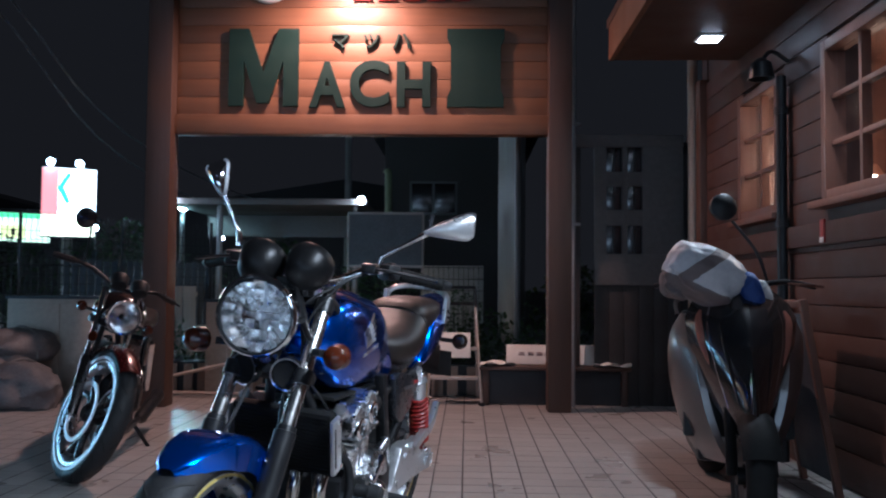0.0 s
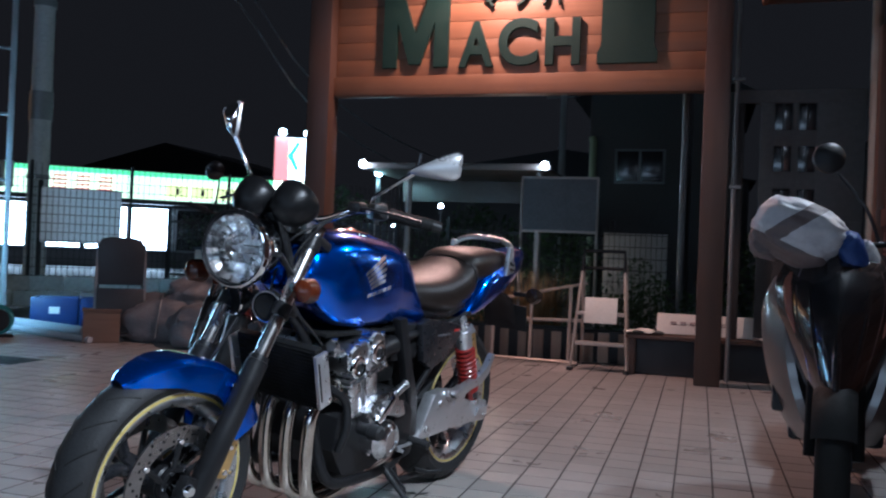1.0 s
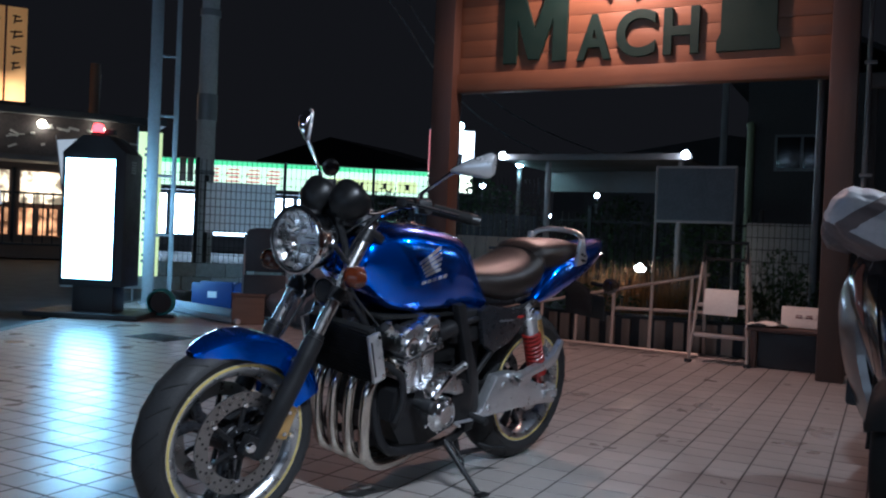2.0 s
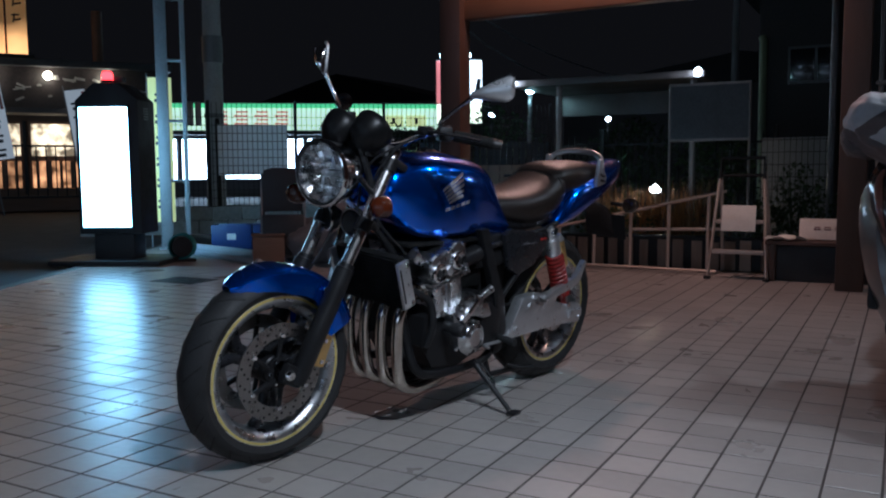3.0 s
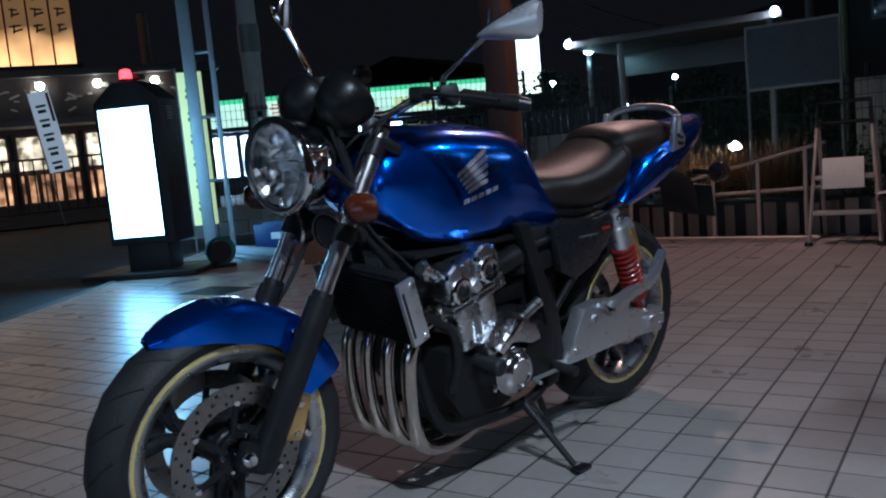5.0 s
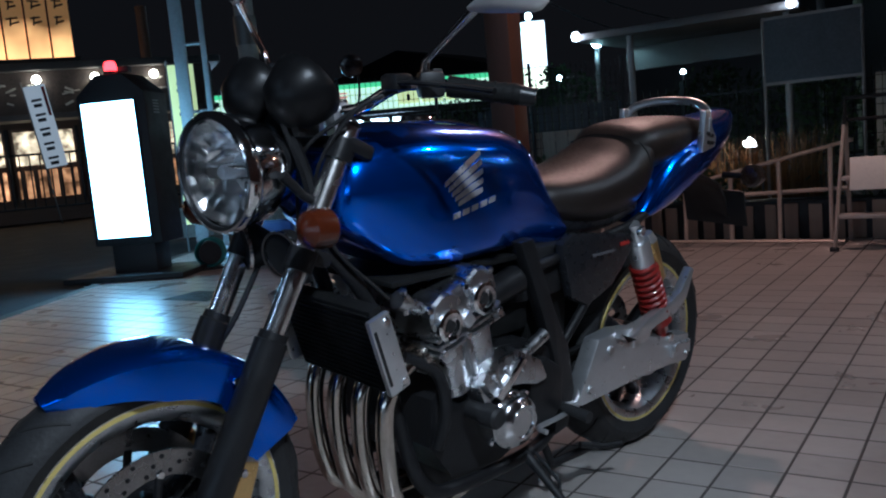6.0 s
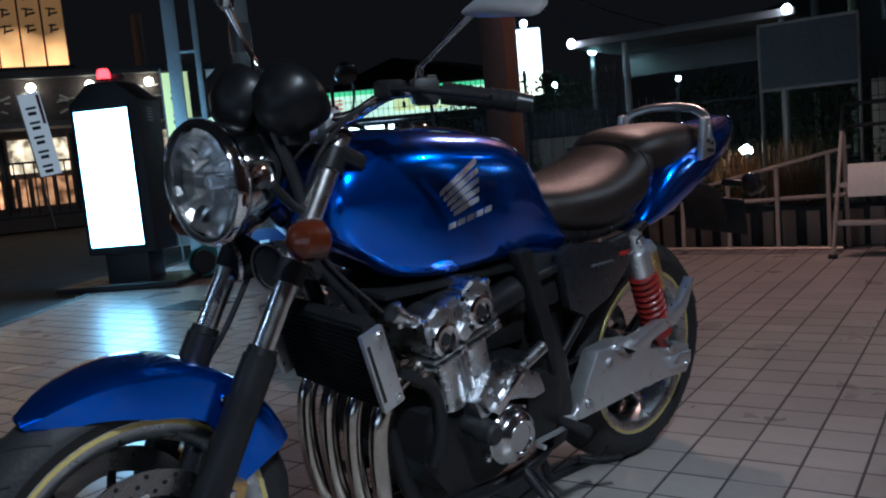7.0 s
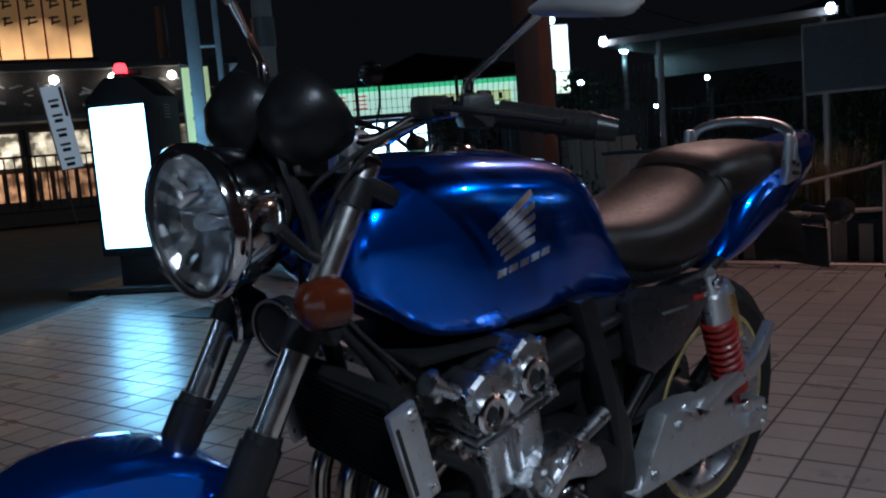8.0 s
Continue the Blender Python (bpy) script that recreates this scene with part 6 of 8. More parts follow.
def partition():
    g = thing("corrugated_partition", pose(0.19, 7.2, 0), "pale corrugated partition sheet seen edge-on", "partition")
    bm = B()
    secs = []
    for k in range(91):
        y = -1.3 + 2.7 * k / 90
        x = 0.025 * math.sin(k * 0.9) - 0.025 * y
        secs.append([(x, y, 0.36), (x, y, 3.0)])
    bm = loft(bm, secs, False, False)
    bmesh.ops.solidify(bm, geom=bm.faces[:], thickness=0.006)
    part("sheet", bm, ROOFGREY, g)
    for y in (-1.28, 1.38):
        part("post", tube(B(), [(0.03, y, 0), (0.03, y, 3.0)], 0.03, 8), GREYSTEEL, g)


def house():
    g = thing("house", pose(-0.6, 20.0, 0), "dark two-storey house with one upstairs window", "house")
    part("wall", box(B(), (0, 2.5, 2.6), (3.7, 5, 5.2), 0.02), SLATE2, g)
    part("roof", loft(B(), [[(-2.2, y, 5.1), (0, y, 6.3), (2.2, y, 5.1), (2.2, y, 4.98), (0, y, 6.15), (-2.2, y, 4.98)] for y in (-0.5, 5.5)]), BLACKIRON, g)
    w = part("window", box(B(), (-0.56, -0.02, 3.33), (1.25, 0.06, 0.88), 0.01), GREYSTEEL, g)
    for k in range(2):
        part("pane", box(B(), (-0.86 + 0.6 * k, -0.055, 3.33), (0.54, 0.02, 0.76), 0.004), BLACKGLOSS, w)
    part("gutter_pipe", tube(B(), [(-1.78, -0.06, 4.05), (-1.74, -0.1, 3.95), (-1.72, -0.1, 0)], 0.09, 8), mat("pale_green_pipe", (0.30, 0.34, 0.20), 0.6), g)


def side_panel():
    """Fixed panel between the gate and the restaurant corner, with a doorway beside it."""
    grey = mat("dull_grey_panel_paint", (0.085, 0.078, 0.074), 0.75, 0, 0.2, 3, 0.15)
    dark = mat("dark_brown_boards", (0.022, 0.018, 0.016), 0.7, 0, 0.25, 5, 0.2)
    g = thing("side_panel", pose(0, 4.86, 0), "dull grey wooden screen panel with six small dark panes", "panel")
    xs, zs = ((0.80, 0.90), (1.03, 1.075), (1.20, 1.54)), (1.28, 1.50, 1.63, 1.83, 1.95, 2.15)
    for x0, x1 in xs:
        part("stile", box(B(), ((x0 + x1) / 2, 0, 1.625), (x1 - x0, 0.05, 1.25), 0.004), grey, g)
    part("top_rail", box(B(), (1.075, -0.004, 2.21), (0.93, 0.06, 0.10), 0.006), grey, g)
    part("bottom_rail", box(B(), (1.17, -0.004, 1.13), (0.74, 0.06, 0.26), 0.006), grey, g)
    for x0, x1 in ((0.90, 1.03), (1.075, 1.20)):
        for z0, z1 in ((1.50, 1.63), (1.83, 1.95)):
            part("rail", box(B(), ((x0 + x1) / 2, 0.002, (z0 + z1) / 2), (x1 - x0 + 0.002, 0.046, z1 - z0), 0.003), grey, g)
        for z0, z1 in ((1.26, 1.50), (1.63, 1.83), (1.95, 2.16)):
            pane = part("pane", box(B(), ((x0 + x1) / 2, 0.016, (z0 + z1) / 2), (x1 - x0 - 0.001, 0.006, z1 - z0 - 0.001), 0.001), BLACKGLOSS, g, "small dark glass pane")
            part("glazing_bar", box(B(), ((x0 + x1) / 2, 0.008, (z0 + z1) / 2), (0.010, 0.012, z1 - z0), 0.002), dark, pane)
    for k in range(6):
        part("plinth_board", box(B(), (0.862 + 0.123 * k, 0, 0.50), (0.120, 0.03, 1.0), 0.003), dark, g)
    part("door_post", box(B(), (0.66, 0.02, 1.08), (0.05, 0.05, 2.16), 0.004), dark, g)
    p = thing("scaffold_pipe", pose(0.617, 4.76, 0), "thin steel pipe with clamps beside the gate post", "pipe")
    part("tube", tube(B(), [(0, 0, 0), (0, 0, 3.9)], 0.016, 12), GREYSTEEL, p)
    for z in (1.50, 2.33):
        part("clamp", box(B(), (0.01, -0.012, z), (0.085, 0.045, 0.026), 0.006), GREYSTEEL, p)


def white_wall():
    g = thing("block_wall", pose(-0.45, 9.6, 0), "low pale painted garden wall with a wire grid", "wall", kind="structure")
    part("slab", box(B(), (0.0, 0.05, 0.64), (0.84, 0.12, 1.28), 0.01), mat("pale_painted_wall", (0.40, 0.38, 0.35), 0.8, 0, 0.15, 2), g)
    for k in range(13):
        part("wire", tube(B(), [(-0.42 + 0.07 * k, -0.03, 0.3), (-0.42 + 0.07 * k, -0.03, 1.3)], 0.004, 6), BLACKIRON, g)
    for k in range(6):
        part("wire", tube(B(), [(-0.44, -0.036, 0.45 + 0.16 * k), (0.44, -0.036, 0.45 + 0.16 * k)], 0.005, 6), BLACKIRON, g)
    g = thing("beige_fence_panel", pose(-4.6, 9.5, 0, 0, 0, 10), "beige board fence panel with a wire top", "fence")
    for k in range(6):
        part("board", box(B(), (-0.45 + 0.18 * k, 0, 0.48), (0.17, 0.025, 0.96), 0.004), PALEBOARD, g)
    part("rail", box(B(), (0, 0.03, 0.85), (1.1, 0.03, 0.06), 0.004), PALEBOARD, g)


def garden_ball():
    g = thing("garden_lamp", pose(-2.11, 9.0, 0), "low white globe garden lamp among dry grass", "lamp")
    part("stem", tube(B(), [(0, 0, 0), (0, 0, 0.55)], 0.014, 8), BLACKIRON, g)
    bm = B()
    for k in range(7):
        a = 2 * math.pi * k / 6
        c = (0.045 * math.cos(a), 0.045 * math.sin(a), 0.60 + 0.02 * (k % 2)) if k < 6 else (0, 0, 0.65)
        bmesh.ops.create_icosphere(bm, subdivisions=2, radius=0.030, matrix=Matrix.Translation(c))
    part("globe", bm, glow("garden_globe", (1.0, 0.88, 0.72), 22), g)
    lamp("garden_light", "POINT", (-2.11, 8.82, 0.62), 8, (1.0, 0.62, 0.32), 0.08)


canopy()
bar_fence()
partition()
house()
side_panel()
white_wall()
garden_ball()
street_lamp((-4.9, 11.4), 2.25, (0.72, 1.0, 0.86), 90, 2.5, 0.075)
street_lamp((-18.4, 38.6), 3.76, (0.90, 0.95, 1.0), 55, 0, 0.15)
street_lamp((-12.8, 40.8), 3.45, (1.0, 0.98, 0.92), 50, 0, 0.12)
street_lamp((-15.1, 40.0), 2.3, (0.95, 1.0, 1.0), 45, 0, 0.10)
for (x, y, s, h, n) in ((-6.6, 13.5, 1.6, 2.2, 1500), (-3.6, 13.2, 1.2, 1.9, 1200), (-1.8, 11.5, 0.9, 1.6, 900), (-9.5, 14.5, 1.5, 2.0, 1000), (1.2, 9.5, 0.7, 1.4, 700)):
    leaves("bush", (x, y, 0), (s, 0.6, h), n, LEAF, "dark leafy bush behind the fence", 0.11)


# ---- across the street ----
def lit_room(name, colour, strength):
    """A window seen from outside: noise in its glow stands in for lamps and dark furniture."""
    m = glow(name, colour, strength)
    N, L = m.node_tree.nodes, m.node_tree.links
    tc, v, mr = N.new("ShaderNodeTexCoord"), N.new("ShaderNodeTexNoise"), N.new("ShaderNodeMapRange")
    v.inputs["Scale"].default_value, v.inputs["Detail"].default_value = 3.4, 3
    mr.inputs["From Min"].default_value, mr.inputs["From Max"].default_value = 0.40, 0.68
    mr.inputs["To Min"].default_value, mr.inputs["To Max"].default_value = 0.10 * strength, 1.7 * strength
    L.new(tc.outputs["Object"], v.inputs["Vector"])
    L.new(v.outputs["Fac"], mr.inputs["Value"])
    L.new(mr.outputs["Result"], N["Principled BSDF"].inputs["Emission Strength"])
    return m


def shop():
    g = thing("corner_shop", pose(-22.05, 20.33, 0, 0, 0, 37), "single-storey shop with a bright green and white sign band", "shop")
    part("wall", box(B(), (3.1, 3.1, 1.7), (12.8, 5.5, 3.4), 0.02), SLATE2, g)
    band = part("sign_band", box(B(), (3.2, 0.2, 2.86), (12.8, 0.3, 0.92), 0.02), glow("sign_band_light", (0.86, 1.0, 0.62), 0.85), g, "glowing pale green sign band")
    part("green_stripe", box(B(), (3.2, 0.03, 3.26), (12.8, 0.06, 0.16), 0.01), glow("green_stripe_light", (0.25, 0.85, 0.30), 0.7), band)
    redglow = glow("red_character_light", (0.85, 0.20, 0.16), 0.45)
    for k in range(4):
        x = 1.35 + 0.72 * k
        bm = B()
        for j in range(4):
            box(bm, (x + 0.04 * (j % 2), 0.02, 2.62 + 0.14 * j), (0.50 - 0.08 * (j % 2), 0.05, 0.055))
        islands("red_bar", bm, redglow, band)
    for k in range(4):
        part("yellow_field", box(B(), (5.9 + 0.85 * k, 0.02, 2.72), (0.75, 0.05, 0.42), 0.01), glow("yellow_field_light_%d" % k, (0.95, 0.92, 0.35), 0.7), band)
        part("dark_bar", box(B(), (5.9 + 0.85 * k, 0.0, 2.72), (0.12, 0.06, 0.22), 0.01), INK, band)
    part("eave", box(B(), (3.2, 0.05, 2.28), (12.9, 0.6, 0.14), 0.02), SLATE2, g)
    for k in range(8):
        w = part("window", box(B(), (-2.4 + 1.5 * k, 0.30, 1.35), (1.42, 0.1, 1.55), 0.01), GREYSTEEL, g)
        part("pane", box(B(), (-2.4 + 1.5 * k, 0.235, 1.35), (1.30, 0.03, 1.43), 0.005), glow("shop_window_light_%d" % k, (0.90, 0.97, 1.0), 10.0 if k % 3 else 7.0) if k < 6 else BLACKGLOSS, w)
    for x in (0.35, 0.62):
        part("banner", box(B(), (x, -0.3, 2.95), (0.22, 0.02, 0.85), 0.004), BANNER, g)


def tall_sign():
    g = thing("pole_sign", pose(-13.03, 24.5, 0, 0, 0, 27), "lit red, green and white roadside pole sign", "sign")
    part("pole", box(B(), (0, 0.1, 1.3), (0.3, 0.3, 2.6), 0.02), GREYSTEEL, g)
    part("cabinet", box(B(), (0, 0.12, 3.6), (1.62, 0.3, 2.25), 0.03), GREYSTEEL, g)
    part("red_field", box(B(), (-0.55, -0.05, 3.95), (0.46, 0.05, 1.45), 0.01), glow("sign_red_light", (0.95, 0.25, 0.22), 0.9), g)
    part("white_field", box(B(), (0.25, -0.05, 3.95), (1.10, 0.05, 1.45), 0.01), glow("sign_white_light", (1.0, 0.97, 0.90), 2.4), g)
    part("green_arrow", prism(B(), [(-0.35, 4.05), (-0.05, 4.55), (0.08, 4.5), (-0.15, 4.08), (0.05, 3.6), (-0.08, 3.55)], -0.11, -0.075, 0.004), glow("sign_green_light", (0.2, 0.9, 0.35), 0.9), g)
    part("yellow_field", box(B(), (0.0, -0.05, 2.85), (1.55, 0.05, 0.66), 0.01), glow("sign_yellow_light", (1.0, 0.95, 0.6), 2.6), g)
    for x in (-0.55, 0.3):
        part("top_lamp", lathe(B(), [(0, 0.13), (0.11, 0.06), (0.11, -0.06), (0, -0.13)], (x, -0.15, 4.85), (0, 0, 1), 14), glow("top_lamp_light", (0.85, 1.0, 0.95), 16), g)


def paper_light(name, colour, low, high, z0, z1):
    """Lit paper panel; a lamp at the lower end is imitated by a glow that fades upwards."""
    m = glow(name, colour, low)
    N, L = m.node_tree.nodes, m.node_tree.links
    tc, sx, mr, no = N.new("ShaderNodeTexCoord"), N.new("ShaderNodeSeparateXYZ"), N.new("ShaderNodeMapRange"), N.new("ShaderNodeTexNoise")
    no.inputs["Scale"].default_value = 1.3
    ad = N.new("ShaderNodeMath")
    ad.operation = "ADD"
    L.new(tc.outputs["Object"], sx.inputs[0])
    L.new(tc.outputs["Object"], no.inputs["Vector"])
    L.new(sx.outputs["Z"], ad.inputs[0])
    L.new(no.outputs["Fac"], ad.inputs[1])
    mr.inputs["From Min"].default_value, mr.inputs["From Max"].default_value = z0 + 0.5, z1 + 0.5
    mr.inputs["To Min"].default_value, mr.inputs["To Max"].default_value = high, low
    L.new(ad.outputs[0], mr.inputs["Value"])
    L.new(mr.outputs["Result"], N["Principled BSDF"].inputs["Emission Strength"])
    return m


def lantern_restaurant():
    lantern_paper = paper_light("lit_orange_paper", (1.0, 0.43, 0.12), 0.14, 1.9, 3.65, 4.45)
    g = thing("lantern_restaurant", pose(-17.2, 10.6, 0, 0, 0, 54), "low restaurant with warm windows and tall lit sign panels", "restaurant")
    part("wall", box(B(), (-4.0, 2.6, 1.6), (14, 5, 3.2), 0.02), TERRA, g)
    part("fascia", box(B(), (-4.0, -0.02, 2.85), (14.2, 0.3, 0.95), 0.02), mat("dark_fascia_with_marks", (0.06, 0.045, 0.04), 0.6, 0, 0.5, 3), g)
    pale = mat("pale_fascia_lettering", (0.42, 0.40, 0.36), 0.6)
    rf = random.Random(3)
    for k in range(15):
        x = 2.4 - 0.62 * k
        bm = B()
        for q in range(5):
            box(bm, (x + rf.uniform(-0.2, 0.2), -0.185 - 0.002 * q, rf.uniform(2.58, 3.12)), (rf.uniform(0.08, 0.26), 0.03, rf.uniform(0.03, 0.06)), 0.005, Matrix.Rotation(rf.uniform(-0.5, 0.5), 4, "Y"))
        islands("fascia_bar", bm, pale, g)
    part("roof", box(B(), (-4.0, 2.5, 3.40), (14.6, 5.8, 0.16), 0.02), SLATE2, g)
    part("awning", box(B(), (-4.0, -0.5, 2.28), (14.2, 1.0, 0.12), 0.02), SLATE2, g)
    for k in range(9):
        x = 2.2 - 1.45 * k
        w = part("window", box(B(), (x, 0.06, 1.30), (1.36, 0.1, 1.60), 0.01), TERRA, g)
        part("pane", box(B(), (x, -0.005, 1.66), (1.22, 0.03, 0.74), 0.005), lit_room("warm_window_%d" % k, (1.0, 0.66, 0.34), 2.0 if k % 2 else 1.3), w)
        part("lower_pane", box(B(), (x, -0.005, 0.86), (1.22, 0.03, 0.62), 0.005), lit_room("warm_lower_window_%d" % k, (1.0, 0.40, 0.14), 0.9 if k % 2 else 0.5), w)
        for q in range(5):
            part("slat", box(B(), (x - 0.5 + 0.25 * q, -0.035, 0.86), (0.07 + 0.03 * (q % 2), 0.03, 0.62), 0.005), TERRA, w)
        part("mullion", box(B(), (x + 0.7, -0.03, 1.25), (0.07, 0.08, 1.7), 0.008), BLACKIRON, g)
    for x in (1.8, 0.55, -0.65, -1.9, -3.2):
        part("wall_lamp", lathe(B(), [(0, 0.10), (0.07, 0.07), (0.10, 0), (0.07, -0.07), (0, -0.10)], (x, -0.32, 3.12), (0, 0, 1), 16), glow("facade_lamp_light", (1.0, 0.78, 0.50), 19), g)
    for k in range(9):
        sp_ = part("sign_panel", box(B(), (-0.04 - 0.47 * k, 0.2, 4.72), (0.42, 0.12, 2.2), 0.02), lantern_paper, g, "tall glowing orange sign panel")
        for j in range(4):
            xk, zk, sk = -0.04 - 0.47 * k, 4.42 + 0.36 * j, 0.8 + 0.4 * ((k + j) % 3) / 2
            bm = box(B(), (xk - 0.02, 0.13, zk + 0.10), (0.20 * sk, 0.03, 0.035), 0.005, Matrix.Rotation(radians(12 * (j % 2) - 6), 4, "Y"))
            box(bm, (xk + 0.03, 0.128, zk), (0.17 * sk, 0.03, 0.04), 0.005, Matrix.Rotation(radians(-14), 4, "Y"))
            box(bm, (xk - 0.05, 0.126, zk + 0.03), (0.035, 0.03, 0.20), 0.005, Matrix.Rotation(radians(9), 4, "Y"))
            islands("ink_bar", bm, INK, sp_)
    part("panel_beam", box(B(), (-2.0, 0.2, 3.55), (4.6, 0.3, 0.16), 0.02), BLACKIRON, g)
    part("roof_pole", tube(B(), [(1.75, 1.2, 3.0), (1.75, 1.2, 4.9)], 0.13, 10), TERRA, g)
    f = thing("street_railing", pose(-16.4, 10.3, 0, 0, 0, 54), "dark street railing in front of the restaurant", "railing")
    for z in (1.5, 0.35):
        part("rail", box(B(), (-3, 0, z), (11, 0.05, 0.05), 0.006), BLACKIRON, f)
    for k in range(56):
        part("bar", box(B(), (-8.4 + 0.2 * k, 0, 0.92), (0.03, 0.03, 1.15)), BLACKIRON, f)
    for (x, y, h) in ((-16.05, 9.48, 2.9), (-15.25, 10.95, 2.75), (-16.8, 7.9, 2.9)):
        b = thing("banner_flag", pose(x, y, 0, 0, -8, 54), "white vertical banner with dark and red characters", "banner", "banners along the railing")
        part("pole", tube(B(), [(-0.22, 0, 0), (-0.22, 0, h + 0.1)], 0.015, 8), GREYSTEEL, b)
        # Cloth emits faintly, standing in for the light that falls on it
        part("cloth", box(B(), (0, 0, h - 0.85), (0.42, 0.012, 1.7), 0.004), glow("banner_cloth_glow", (0.72, 0.66, 0.60), 0.35), b)
        for j in range(5):
            bm = box(B(), (-0.02, -0.012, h - 0.3 - 0.30 * j), (0.20, 0.012, 0.05), 0.004)
            islands("ink_bar", box(bm, (-0.02, -0.014, h - 0.41 - 0.30 * j), (0.16, 0.012, 0.07), 0.004), INK, b)
        part("red_strip", box(B(), (0.16, -0.012, h - 0.35), (0.06, 0.012, 0.6), 0.004), REDMARK, b)


shop()
tall_sign()
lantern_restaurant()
w = thing("power_line", pose(-10.6, 15.0, 7.2), "thin power lines hanging between poles", "power line")
for dz in (0.0, 0.55):
    part("wire", tube(B(), curve_pts([(-8, 0, 8 + dz), (0, 0, dz), (3.2, 0.0, -3.6 + dz), (4.6, 8, -4.4 + dz), (5.2, 20, -4.0 + dz)], 6), 0.016, 6), GREYSTEEL, w)
utility_pole("utility_pole", (-5.4, 34.0, 0), 0.16, 9.0, "far dark utility pole", [(4, 0.1)])
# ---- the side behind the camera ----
# Unseen shop front, added to fill the forecourt and feed the chrome reflections
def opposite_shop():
    g = thing("opposite_shop", pose(-2.0, -17.0, 0), "unseen lit shop front added for fill light and reflections", "shop")
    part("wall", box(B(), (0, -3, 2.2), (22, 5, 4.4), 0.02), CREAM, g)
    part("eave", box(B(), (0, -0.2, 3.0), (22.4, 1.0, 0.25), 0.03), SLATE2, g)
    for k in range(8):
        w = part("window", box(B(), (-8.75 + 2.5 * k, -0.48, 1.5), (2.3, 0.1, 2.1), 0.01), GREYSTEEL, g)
        part("pane", box(B(), (-8.75 + 2.5 * k, -0.42, 1.5), (2.15, 0.04, 1.95), 0.005), glow("fill_pane_glow_%d" % k, (0.92, 0.96, 1.0), 1.6), w)


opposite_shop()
# Two unseen street lamps, likewise added for fill and reflections
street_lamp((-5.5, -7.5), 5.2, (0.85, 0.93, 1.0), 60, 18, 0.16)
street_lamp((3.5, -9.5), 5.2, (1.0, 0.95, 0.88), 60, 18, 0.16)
for (x, y, sx, sy, h) in ((-30, 45, 14, 8, 5), (-8, 55, 22, 8, 6), (14, 40, 12, 10, 7)):
    g = thing("far_house", pose(x, y, 0), "dark far house in the night", "house")
    part("wall", box(B(), (0, 0, h / 2), (sx, sy, h), 0.03), SLATE2, g)
    part("roof", loft(B(), [[(-sx / 2 - 0.4, q, h), (0, q, h + 1.8), (sx / 2 + 0.4, q, h), (sx / 2 + 0.4, q, h - 0.1), (-sx / 2 - 0.4, q, h - 0.1)] for q in (-sy / 2, sy / 2)]), BLACKIRON, g)


